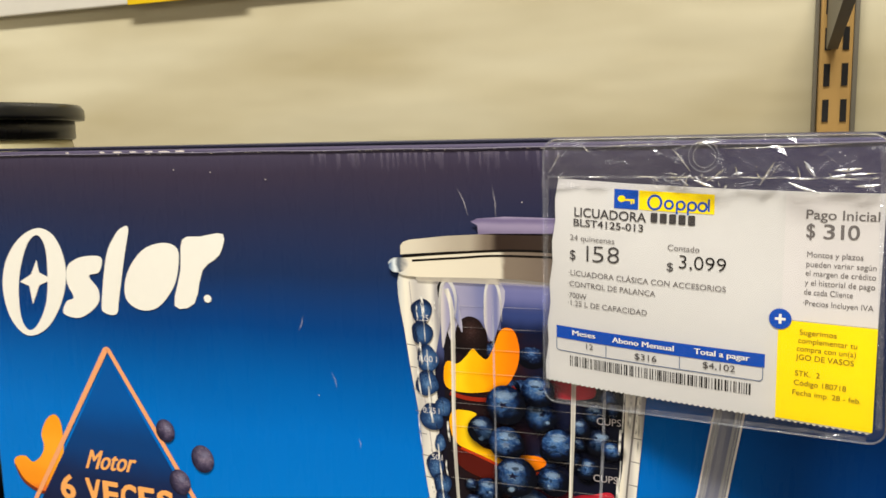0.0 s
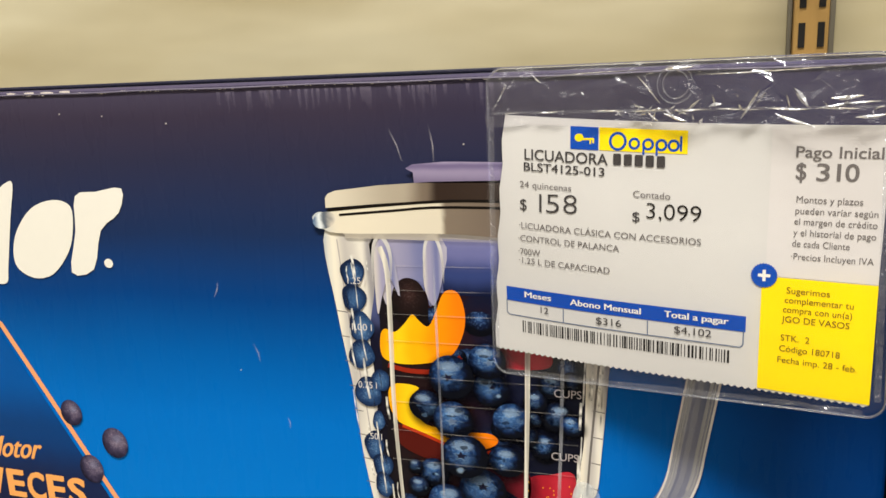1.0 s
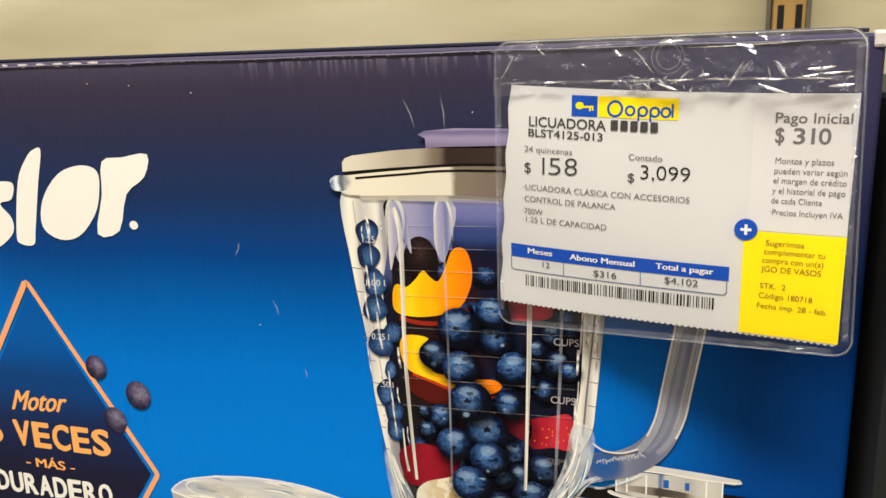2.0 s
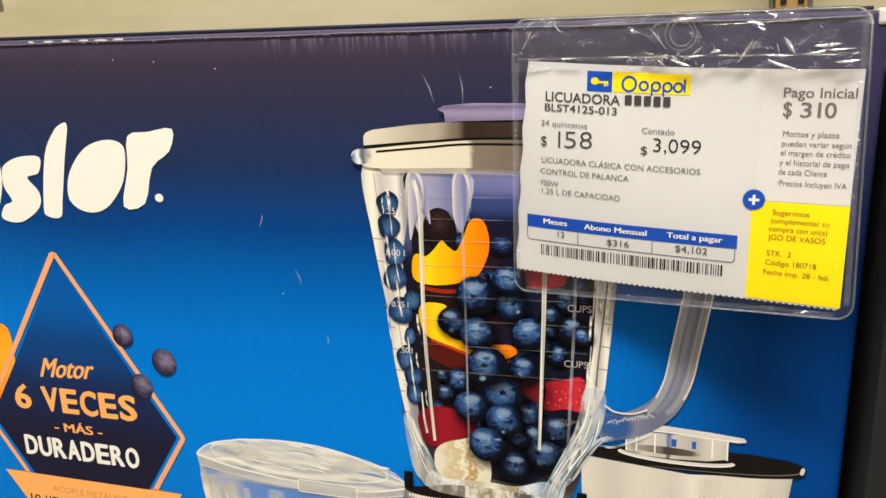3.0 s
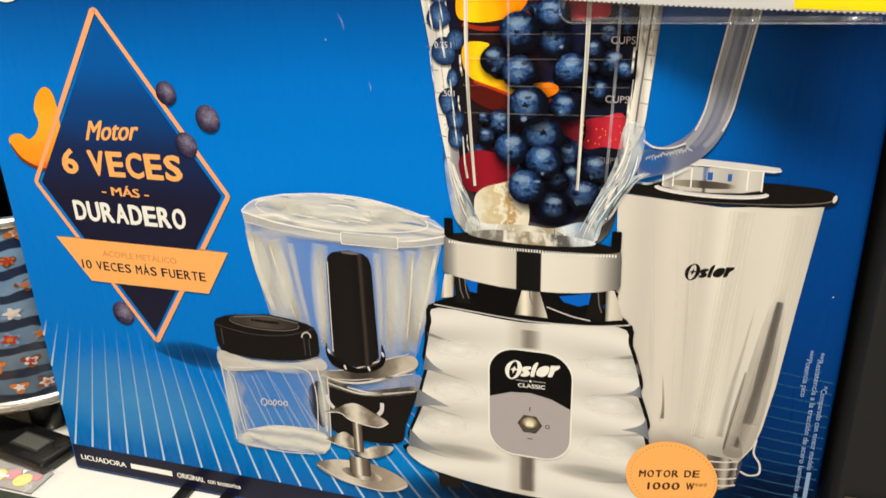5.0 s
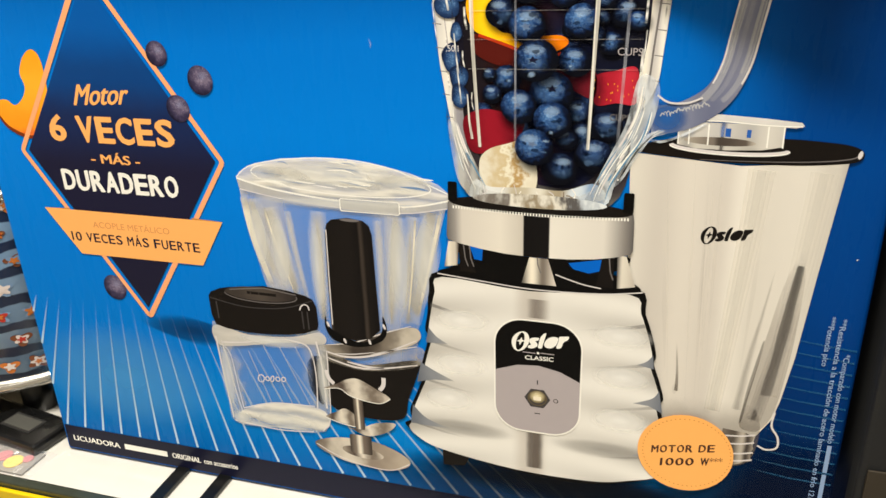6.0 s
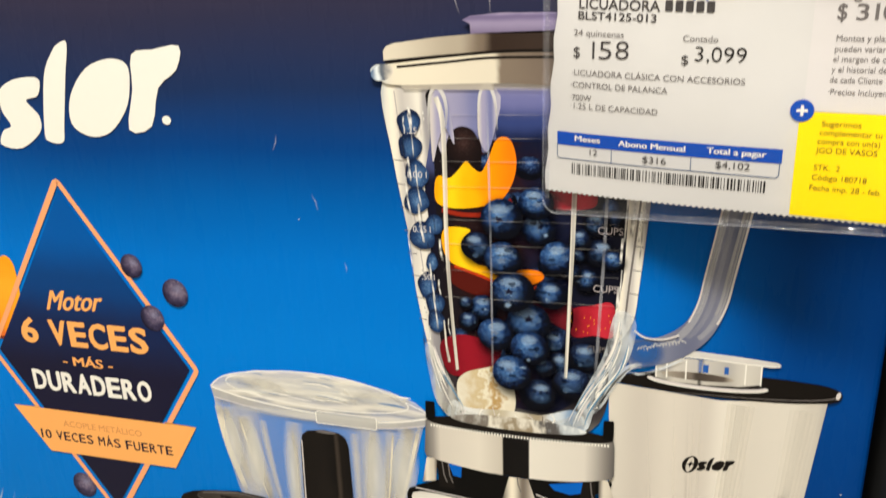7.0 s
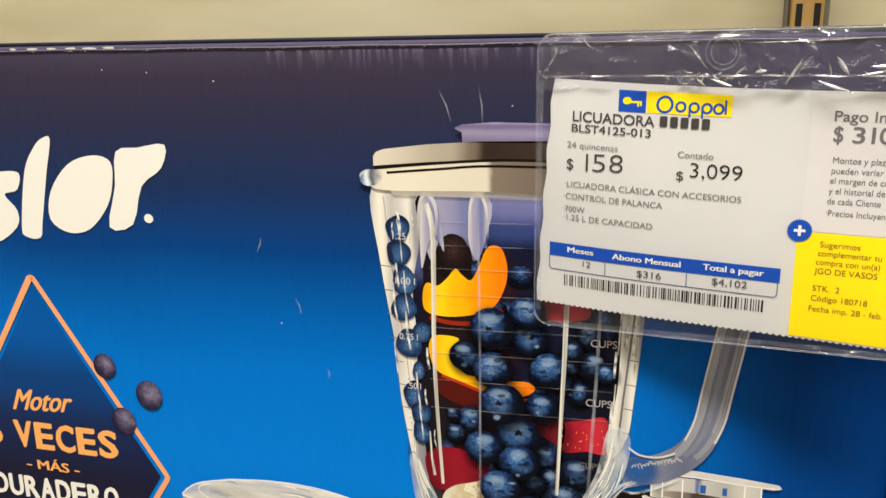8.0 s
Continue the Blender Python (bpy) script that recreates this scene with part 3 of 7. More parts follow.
I["peach"] = ink_ramp("ink_peach", "Z", [(0.0, lin(232, 110, 44)), (0.12, lin(250, 150, 30)), (0.6, lin(254, 172, 44)), (1.0, lin(255, 160, 30))], 0.25)
I["peach2"] = ink_ramp("ink_peach_deep", "X", [(0.0, lin(255, 170, 10)), (0.2, lin(255, 208, 24)), (0.45, lin(255, 182, 10)), (0.7, lin(254, 150, 6)), (1.0, lin(246, 126, 10))], 0.3, scale=60.0)
BERRY = [(0.0, lin(116, 152, 194)), (0.08, lin(72, 114, 166)), (0.2, lin(40, 78, 130)), (0.34, lin(20, 46, 90)), (0.44, lin(8, 20, 46)), (0.54, lin(4, 7, 18))]
I["berry"] = ink_round("ink_blueberry", BERRY, (0.42, 0.62), 0.44, 700.0)
I["haze"] = ink_soft("ink_berry_haze", lin(86, 126, 178), 0.22)
I["haze2"] = ink_veil("ink_crown_edge", lin(150, 180, 214), 0.55)
I["dimline2"] = ink_veil("ink_level_dark", lin(10, 8, 12), 0.25)
I["column_berry"] = ink_round("ink_column_berry", [(0.0, lin(110, 140, 176)), (0.12, lin(62, 98, 142)), (0.35, lin(34, 62, 104)), (0.55, lin(20, 34, 64))], (0.55, 0.45), 0.5, 300.0)
I["haze2b"] = ink_veil("ink_berry_bloom_patch", lin(120, 156, 200), 0.2)
I["stain"] = ink_veil("ink_berry_stain", lin(8, 18, 44), 0.5)
I["undershade"] = ink_soft("ink_fruit_shadow", lin(4, 4, 10), 1.0)
I["bloom"] = ink_soft("ink_berry_bloom", lin(170, 198, 228), 0.5)
I["dusk_berry"] = ink_round("ink_violet_berry", [(0.0, lin(140, 126, 144)), (0.2, lin(94, 84, 108)), (0.42, lin(56, 50, 76)), (0.6, lin(28, 26, 46))], (0.6, 0.62), 0.5, 420.0)
I["dark_berry"] = ink_round("ink_dark_berry", [(0.0, lin(84, 118, 166)), (0.1, lin(34, 60, 106)), (0.28, lin(12, 24, 54)), (0.46, lin(4, 6, 16))], (0.5, 0.7), 0.3)
printed("peach_slice", curve([(-161, 37), (-157.4, 32), (-158, 16), (-164, 2), (-173, -2.4), (-183.6, 2), (-189.4, 9.4), (-187.4, 13.2), (-181.6, 14.2), (-177.4, 11.8), (-172.4, 15), (-169.4, 20.4), (-170.4, 26.6), (-166.6, 33.8)], steps=4), I["peach"], box, 3)
printed("peach_rind", stroke(curve([(-189.2, 9.2), (-184, 1.4), (-173.4, -2.8), (-166, -0.4)], False, 5), lambda q: 0.5 + 1.2 * math.sin(math.pi * q)), ink("ink_rind", lin(120, 48, 16)), box, 3.4)
for x, y, r in ((-97.6, 36.3, 5.3), (-78.7, 25.8, 6.2), (-91.5, 13.5, 5.9), (-144, -76.4, 6.6)):
    printed("loose_berry", ellipse(x, y, r * 0.94, r, 20), I["dusk_berry"], box, 10 if r < 6.5 else 3)
    printed("loose_berry_gleam", ellipse(x + r * 0.2, y + r * 0.3, r * 0.55, r * 0.3, 30, 12), I["haze"], box, 11 if r < 6.5 else 3.5)

# ---- printed glass blender with fruit ----
jp = printed("printed_blender_jar", curve([(20, 109), (21.4, 84), (26, 52), (30.8, 10), (34, -15), (60, -20), (90, -16), (98, 8), (103.4, 30), (107, 70), (109, 108), (62, 111)], steps=5),
             ink_ramp("ink_jar_inside", "Z", [(0.0, lin(120, 118, 112)), (0.1, lin(52, 46, 50)), (0.3, lin(22, 18, 24)), (0.72, lin(20, 20, 40)), (0.8, lin(74, 82, 128)), (0.9, lin(120, 122, 164)), (1.0, lin(170, 164, 172))], 0.08),
             box, 12, "printed glass blender jar full of fruit")
DARKMIX = [(0.0, lin(24, 20, 26)), (0.35, lin(44, 18, 16)), (0.6, lin(16, 20, 44)), (1.0, lin(12, 14, 28))]
printed("dark_fruit_mass", curve([(34, 90), (40, 96), (50, 92), (66, 92), (84, 94), (99, 86), (98, 40), (92, 10), (76, -10), (46, -4), (36, 14)]), ink_ramp("ink_dark_fruit", "X", DARKMIX, 0.5, scale=90.0), jp, 13)
printed("blue_glass_panel", [(55, 109), (100, 109), (99, 92), (56, 91)], ink_ramp("ink_blue_panel", "Z", [(0.0, lin(14, 22, 52)), (0.4, lin(52, 66, 120)), (0.8, lin(110, 112, 162)), (1.0, lin(122, 122, 168))], 0.35, scale=60.0, stretch=(1, 1, 0.2)), jp, 13.5)
# pale panels between the ribs at the top
I["lavender"] = ink_ramp("ink_lavender_glass", "X", [(0.0, lin(206, 198, 196)), (0.3, lin(160, 156, 184)), (0.7, lin(118, 122, 166)), (1.0, lin(176, 172, 190))], 0.3, scale=60.0, stretch=(1, 1, 0.2))
printed("glass_panel", curve([(33, 109), (56, 109), (55.5, 95), (51.5, 87), (49.5, 94), (44, 95.5), (40, 92), (37, 86), (34, 96)], steps=4), I["lavender"], jp, 14)
# thick pale wall with the berry column
I["cream_wall"] = ink_ramp("ink_cream_wall", "X", [(0.0, lin(196, 198, 196)), (0.15, lin(240, 232, 214)), (0.4, lin(196, 190, 184)), (0.6, lin(232, 226, 214)), (0.8, lin(150, 146, 150)), (1.0, lin(120, 114, 118))], 0.5, scale=110.0, stretch=(1, 1, 0.12))
printed("glass_wall", curve([(16.4, 111), (33.5, 109), (32.6, 92), (30, 76), (31.4, 58), (31, 44), (32.6, 30), (34, 12), (35, 2), (37, -12), (33.4, -12), (29.6, 8), (25, 35), (23.5, 54), (18.8, 84)], steps=5), I["cream_wall"], jp, 14)
printed("wall_line", stroke([(20.4, 108), (22.6, 84), (27, 54), (29.4, 32)], 0.35), I["grey"], jp, 14.5)
printed("glass_wall", curve([(101.5, 108), (110, 108), (107.4, 72), (105, 42), (103.4, 29), (98, 20), (97, 30), (99.6, 45), (100.4, 71)], steps=4), I["cream_wall"], jp, 14)
printed("wall_line", stroke([(106, 108), (104.2, 72), (101.6, 42), (100.6, 28)], 0.7), I["midgrey"], jp, 14.5)
for k in range(9):
    y = 84 - 8.6 * k
    printed("wall_tick", stroke([(18.6 + 0.12 * (84 - y), y), (22.6 + 0.1 * (84 - y), y - 0.4)], 0.3), I["midgrey"], jp, 14.6)
    printed("wall_tick", stroke([(102.6 - 0.02 * (84 - y), y - 10), (107 - 0.06 * (84 - y), y - 10.4)], 0.3), I["midgrey"], jp, 14.6)
# berries behind
rng = random.Random(11)
for k in range(40):
    y = rng.uniform(4, 90)
    x = rng.uniform(40, 98 - max(0, 50 - y) * 0.16)
    printed("far_berry", ellipse(x, y, rng.uniform(3.4, 5.4), rng.uniform(3.4, 5.2), n=20), I["dark_berry"], jp, 16 + 0.1 * k)
RED = [(0.0, lin(92, 12, 26)), (0.4, lin(170, 30, 46)), (0.7, lin(196, 44, 60)), (1.0, lin(160, 34, 48))]
I["red"] = ink_ramp("ink_red_fruit", "X", RED, 0.5, scale=140.0)
printed("strawberry", curve([(82, 31.5), (89, 34), (96.6, 35), (97, 23), (90, 22.6), (82.5, 22)]), I["red"], jp, 21)
printed("strawberry_seed", [ellipse(84 + 2.4 * (k % 5) + 2.2 * math.sin(k * 2.3), 24.6 + 2.6 * (k // 5) + 1.2 * math.sin(k * 5.1), 0.16, 0.34, n=7) for k in range(15)], I["peach"], jp, 21.4)
printed("strawberry", curve([(33.5, 14), (40, 18.4), (48, 18), (57, 15), (53, 6), (42, 1.6), (36, 3)]), ink_ramp("ink_red_fruit_dark", "X", [(0.0, lin(110, 14, 28)), (0.5, lin(146, 22, 38)), (1.0, lin(96, 12, 26))], 0.5, scale=120.0), jp, 21)
printed("strawberry", curve([(74, 75), (88, 76), (89, 69.6), (75, 68.6)]), I["red"], jp, 21)
printed("dark_red_slice", curve([(38, 46), (50, 42.5), (60, 38), (54, 34), (44, 36), (38, 40)]), ink("ink_dark_red", lin(84, 22, 16)), jp, 21)
printed("dark_red_slice", curve([(66, 34), (74, 33.6), (82, 34), (82, 24), (74, 27), (68, 29)]), ink("ink_wine_red", lin(104, 22, 34)), jp, 21)
printed("peach_under", stroke(curve([(36, 66.4), (44, 65), (54, 66), (61, 71)], False, 4), 1.6), ink("ink_peach_under", lin(150, 40, 22)), jp, 21.8)
printed("black_fruit", curve([(38.6, 84), (39, 92), (43, 96), (48, 94.6), (50.6, 88), (49.6, 80), (44, 80)]), ink_round("ink_black_fruit", [(0.0, lin(62, 40, 38)), (0.3, lin(34, 22, 22)), (0.6, lin(20, 14, 16))], (0.5, 0.7)), jp, 21)
printed("peach_slice", curve([(33.8, 76), (34, 69.6), (38.2, 67.4), (46.9, 67.6), (57, 70.6), (61.6, 77.6), (62.8, 85), (61, 91.6), (57.8, 92.8), (55.4, 91), (53.4, 86), (50.6, 80.6), (47.6, 82), (45.2, 84.2), (42.4, 81), (39, 78), (35.4, 78.8)], steps=4), I["peach2"], jp, 22)
printed("peach_slice", curve([(36.6, 59.4), (35.6, 53.7), (38.9, 46.8), (51.7, 41.9), (66, 40), (72.4, 43), (70, 45.8), (61, 45.5), (52.4, 46.2), (47.7, 47.2), (44, 51.9), (43.9, 56.6), (46.3, 59.4), (41.7, 60.4)], steps=4), I["peach2"], jp, 22)
printed("peach_skin", stroke(curve([(40, 45.6), (52, 41.6), (62, 37.6), (70, 39.6)], False, 4), 1.1), ink("ink_peach_skin", lin(190, 56, 20)), jp, 22.3)
printed("banana_piece", curve([(39.6, -2), (43, 3), (50, 5.6), (58, 7), (62, -4), (60, -14), (48, -16), (41, -12)]), ink_ramp("ink_banana", "X", [(0.0, lin(226, 218, 198)), (0.4, lin(206, 186, 146)), (0.5, lin(232, 224, 200)), (0.65, lin(184, 150, 96)), (0.8, lin(230, 222, 200)), (1.0, lin(224, 214, 190))], 0.7, scale=320.0), jp, 22)
fruit = [(69.5, 70.2, 6.0), (70.4, 60.8, 5.8), (77, 51, 6.2), (75, 36.8, 5.7), (48.4, 53.5, 5.6), (50.4, 30, 5.3), (91.2, 53.6, 5.2), (44.8, 24.3, 3.6), (87.2, 43.4, 4.2), (96, 51, 3.6), (76.8, 18.4, 5.2), (67, 25.6, 8.2), (54.9, 20, 6.8), (67.4, 15.6, 6.9),
         (86.8, 13.6, 6.2), (78, 9.6, 5.6), (82.8, 2.8, 6.8), (70.3, -3, 6.4), (60.7, 4.9, 7.3), (57.5, 64, 7.7), (57.7, 49.3, 6.9), (61.1, 37, 8.0), (90, 63.6, 4.4), (84.6, 58, 3.8), (44, 31.6, 2.6), (84, 52, 2.6), (82, 46, 3.4), (73, 8.6, 4.0), (89, 4, 4.4)]
order = sorted(range(len(fruit)), key=lambda k: (fruit[k][2] > 5.9, k))
for turn, k in enumerate(order):
    x, y, r = fruit[k]
    dark = k in (4, 6, 7, 10, 14, 15, 16, 17, 22, 23, 24, 25, 26, 27, 28)
    lay = 24 + 0.19 * turn
    printed("berry_shadow", ellipse(x + 0.12 * r, y - 0.2 * r, r * 1.5, r * 1.5, n=24), I["undershade"], jp, lay - 0.05)
    printed("blueberry", ellipse(x, y, r * rng.uniform(0.97, 1.06), r * rng.uniform(0.9, 0.98), rng.uniform(-20, 20), 28), I["dark_berry"] if dark else I["berry"], jp, lay)
    printed("berry_bloom", ellipse(x - rng.uniform(-0.2, 0.3) * r, y + 0.45 * r, r * 0.6, r * 0.3, rng.uniform(-15, 25), 16), I["bloom"], jp, lay + 0.06)
    printed("berry_bloom", ellipse(x + rng.uniform(-0.3, 0.3) * r, y - 0.15 * r, r * 0.75, r * 0.5, rng.uniform(-15, 25), 16), I["haze"], jp, lay + 0.08)
    for j in range(6):
        a, q = rng.uniform(0, 6.28), rng.uniform(0.1, 0.7) * r
        if j > 0 or dark:
            printed("berry_stain", chip(x + q * math.cos(a), y + q * math.sin(a), r * rng.uniform(0.12, 0.32), r * rng.uniform(0.08, 0.22)), I["stain" if j % 2 else "haze2b"], jp, lay + 0.09)
            continue
        printed("berry_glint", ellipse(x + q * math.cos(a), y + q * math.sin(a), r * rng.uniform(0.1, 0.26), r * rng.uniform(0.06, 0.14), rng.uniform(-30, 40), 12), I["bloom"], jp, lay + 0.1)
    if k in (11, 12, 18, 19, 20, 21, 1, 0, 6):
        cx, cy = x + rng.uniform(-0.25, 0.15) * r, y + rng.uniform(-0.1, 0.25) * r
        crown = [(cx + r * q * math.cos(a), cy + r * q * 0.7 * math.sin(a)) for a, q in [(math.pi * j / 5 + k, 0.3 if j % 2 else 0.13) for j in range(10)]]
        printed("berry_crown", crown, I["navy"] if k % 2 else I["steelblue"], jp, lay + 0.12)
        printed("crown_edge", stroke(crown[k % 3:k % 3 + 6], 0.28), I["haze2"], jp, lay + 0.14)
# column of berries pressed to the glass, with the scale marks
I["wallstreak"] = ink_veil("ink_wall_streak", lin(250, 246, 238), 0.85, "Z", [(0.0, 0.2), (0.3, 1.0), (0.5, 0.3), (0.7, 1.0), (1.0, 0.5)], 0.8, 90.0)
I["walldark"] = ink_veil("ink_wall_dark", lin(40, 40, 58), 0.6, "Z", [(0.0, 0.1), (0.3, 0.9), (0.5, 0.1), (0.7, 0.8), (1.0, 0.2)], 0.9, 120.0)
column = ((25.2, 97, 4.2, 4.8), (25.2, 88.6, 4.3, 4.8), (27.1, 79, 4.4, 5.2), (26.8, 69.6, 4.6, 5.0), (28.6, 56.6, 4.7, 5.8), (33.2, 61, 3.2, 3.6), (29.6, 37.4, 3.6, 5.2), (32.2, 30.4, 3.6, 4.6), (32.4, 23.4, 3.4, 4.6), (31.6, 46.6, 2.2, 3.4))
for k, (x, y, rx, ry) in enumerate(column):
    blob = [(x + rx * c * (1 + 0.1 * math.sin(3 * a + k)), y + ry * s * (1 + 0.08 * math.sin(2 * a + 2 * k))) for a, c, s in [(0.2618 * j, math.cos(0.2618 * j), math.sin(0.2618 * j)) for j in range(24)]]
    printed("blueberry", blob, I["column_berry"], jp, 29.6 + 0.15 * k)
    printed("berry_bloom", ellipse(x - 0.1 * rx, y + 0.3 * ry, rx * 0.7, ry * 0.5, 20, 14), I["haze"], jp, 29.66 + 0.15 * k)
for k in range(26):
    v0 = rng.uniform(14, 104)
    d = rng.uniform(4, 16)
    x = rng.uniform(20.5, 33.6) + 0.1 * max(0, 80 - v0) * (1 if k % 2 else 0.8)
    printed("wall_streak", stroke(curve([(x, v0), (x + 0.045 * d + rng.uniform(-0.5, 0.5), v0 - d * 0.5), (x + 0.1 * d, v0 - d)], False, 3), rng.uniform(0.25, 0.8)), I["walldark" if k % 3 == 0 else "wallstreak"], jp, 31.4 + 0.01 * k)
for k in range(16):
    v0 = rng.uniform(36, 104)
    d = rng.uniform(6, 22)
    x = rng.uniform(98.6, 107) - 0.05 * max(0, 90 - v0)
    printed("wall_streak", stroke([(x, v0), (x - 0.045 * d, v0 - d)], rng.uniform(0.25, 0.9)), I["walldark" if k % 4 == 0 else "wallstreak"], jp, 31.4 + 0.01 * k)
for txt, x0, x1, y in (("1.25 l", 23.4, 29.6, 93.4), ("1.00 l", 24, 31, 77.8), ("0.75 l", 25, 31.6, 57.8), (".50 l", 27.6, 32.4, 39.6)):
    wording(txt, x0, x1, y, 2.4, I["palegrey"], jp, 32)
wording("CUPS", 90.6, 99, 60.4, 2.7, I["grey"], jp, 32)
wording("CUPS", 89.6, 98, 39.4, 2.7, I["grey"], jp, 32)
wording("CUPS", 88, 95, 16.4, 2.4, I["midgrey"], jp, 32)
# moulded ribs and level lines of the glass
I["rib"] = ink_veil("ink_glass_rib", lin(236, 230, 216), 0.95, "X", [(0.0, 0.45), (0.35, 1.0), (0.6, 0.55), (1.0, 0.9)], 0.5, 120.0, (1, 1, 0.1))
I["level"] = ink_veil("ink_level_line", lin(214, 206, 200), 0.26, "X", [(0.0, 0.9), (0.2, 0.2), (0.4, 0.9), (0.6, 0.15), (0.8, 0.8), (1.0, 0.4)], 0.5, 200.0)
for y in (100, 92, 84, 75, 63, 54, 44, 33.5):
    printed("level_shadow", stroke([(36, y - 0.5), (62, y - 0.2), (98, y + 0.5)], 0.25), I["dimline2"], jp, 32.4)
    printed("level_line", stroke([(36, y), (62, y + 0.3), (98, y + 1)], 0.3), I["level"], jp, 32.5)
printed("glass_rib", stroke(curve([(35.2, 106), (37.4, 98), (37.6, 77), (37.4, 60), (37.8, 42), (38.7, 24), (40, 4)], False, 4), lambda q: 1.9 - 0.8 * q), I["rib"], jp, 33)
printed("glass_rib", stroke([(35.4, 24), (36, 14), (37, 7)], lambda q: 0.5 + 0.5 * q), I["rib"], jp, 33)
printed("glass_rib", stroke([(82.6, 78), (82.2, 56), (81.6, 36), (80.6, 5)], lambda q: 1.7 - 0.6 * q), I["rib"], jp, 33)
printed("arch_hollow", curve([(33.4, 84), (33.2, 103), (36, 108.6), (39.6, 104), (41.4, 90), (38, 96), (35.4, 90)], steps=4), I["lavender"], jp, 32.6)
I["arch"] = ink_veil("ink_glass_arch", lin(236, 232, 226), 0.7, "Z", [(0.0, 0.1), (0.35, 0.5), (0.8, 1.0), (1.0, 0.9)], 0.4, 90.0)
printed("glass_arch", stroke(curve([(32.3, 92), (33, 105), (35.3, 109.4), (37.8, 107), (38.9, 102), (38.4, 94)], False, 5), lambda q: 0.5 + 0.9 * math.sin(math.pi * q)), I["arch"], jp, 33)
printed("arch_hollow", curve([(49.8, 94), (50.2, 105.4), (52, 109.4), (54.6, 108), (56, 102), (55.6, 95), (52.6, 87.4)], steps=4), I["lavender"], jp, 32.6)
printed("glass_arch", stroke(curve([(49.8, 93), (50.3, 105.4), (52.2, 109.8), (54.6, 108.4), (56, 103), (56.3, 95)], False, 5), lambda q: 0.4 + 0.8 * math.sin(math.pi * q)), I["arch"], jp, 33)
I["gleam"] = ink_veil("ink_glass_gleam", lin(214, 216, 226), 0.34, "Z", [(0.0, 0.2), (0.3, 0.9), (0.55, 0.25), (0.8, 1.0), (1.0, 0.2)], 0.8, 60.0)
for x0, x1, w in ((53, 53.6, 0.8), (94, 91, 1.1)):
    printed("glass_gleam", stroke([(x0, 104), ((x0 + x1) / 2 + 0.3, 50), (x1, 2)], w), I["gleam"], jp, 33.2)
# narrow glass foot
I["swirl"] = ink_veil("ink_glass_swirl", lin(232, 230, 222), 0.62, "X", [(0.0, 0.8), (0.2, 0.4), (0.35, 0.9), (0.5, 0.3), (0.65, 0.85), (0.8, 0.4), (1.0, 0.8)], 0.9, 90.0, (1, 1, 0.5))
I["brownish"] = ink_veil("ink_banana_streak", lin(150, 122, 84), 0.6)
I["foam"] = ink_veil("ink_glass_foam", lin(226, 232, 236), 0.7, "X", [(0.0, 0.5), (0.2, 0.2), (0.35, 0.9), (0.55, 0.25), (0.7, 0.85), (1.0, 0.4)], 1.0, 190.0, (0.8, 1, 0.4))
I["teal"] = ink_veil("ink_glass_teal", lin(96, 148, 184), 0.75)
printed("foot_fill", curve([(38, -9), (44, -11.6), (60, -11), (72, -11.4), (84, -8), (88, -16), (60, -20), (37, -17)]), ink_ramp("ink_foot_fill", "X", [(0.0, lin(196, 204, 210)), (0.2, lin(226, 226, 222)), (0.35, lin(190, 178, 152)), (0.5, lin(224, 218, 202)), (0.62, lin(166, 152, 126)), (0.75, lin(210, 218, 224)), (0.9, lin(120, 150, 184)), (1.0, lin(214, 224, 230))], 0.25, scale=90.0, stretch=(1, 1, 0.6)), jp, 33.6)
printed("glass_foot", curve([(34, -9), (42, -13), (60, -14.6), (78, -13), (86, -8), (86, -16), (60, -20), (37, -17)]), I["swirl"], jp, 34)
printed("glass_foot", curve([(27.6, 13), (31, 12), (36.9, 0.2), (42, -12), (40, -17), (34, -14), (30.2, -6.9)]), I["swirl"], jp, 34)
printed("glass_foot", curve([(97.4, 32), (103.6, 31), (104.6, 24), (101.7, 12.3), (95, 2), (91, -8), (88.6, -15), (80, -16), (84, -7), (89.4, 5), (94, 16)]), I["foam"], jp, 34)
printed("glass_foot", curve([(96, 4), (101.6, 12), (107.6, 13.6), (103, 10.4), (99, 4), (93.4, -6), (90.4, -8)], steps=4), I["foam"], jp, 34.1)
for k in range(22):
    q, w = rng.random(), rng.uniform(0.2, 0.6)
    a0, a1 = sorted((rng.uniform(0, 0.7), rng.uniform(0.3, 1.0)))
    line = curve([(98 + 5.6 * q, 30), (96.6 + 6 * q, 20), (92.6 + 7.6 * q, 10), (87.6 + 7 * q, 1), (83 + 7 * q, -8), (80 + 8 * q, -15.4)], False, 6)
    n0, n1 = int(a0 * len(line)), max(int(a0 * len(line)) + 3, int(a1 * len(line)))
    printed("foot_streak", stroke(line[n0:n1], lambda t, w=w: w * (0.4 + math.sin(math.pi * t))), (I["white"], I["white"], I["teal"], I["palegrey"])[k % 4], jp, 34.4 + 0.01 * k)
for k in range(7):
    q = k / 6
    printed("foot_streak", stroke(curve([(92 + 2 * q, -6 + 3 * q), (97 + q, 3 + 2.4 * q), (102 + q, 10 + 1.6 * q), (108 - 2.4 * q, 12.6 + 1.4 * q)], False, 5), lambda t: 0.5 * (1.1 - t)), (I["white"], I["teal"], I["palegrey"])[k % 3], jp, 34.66)
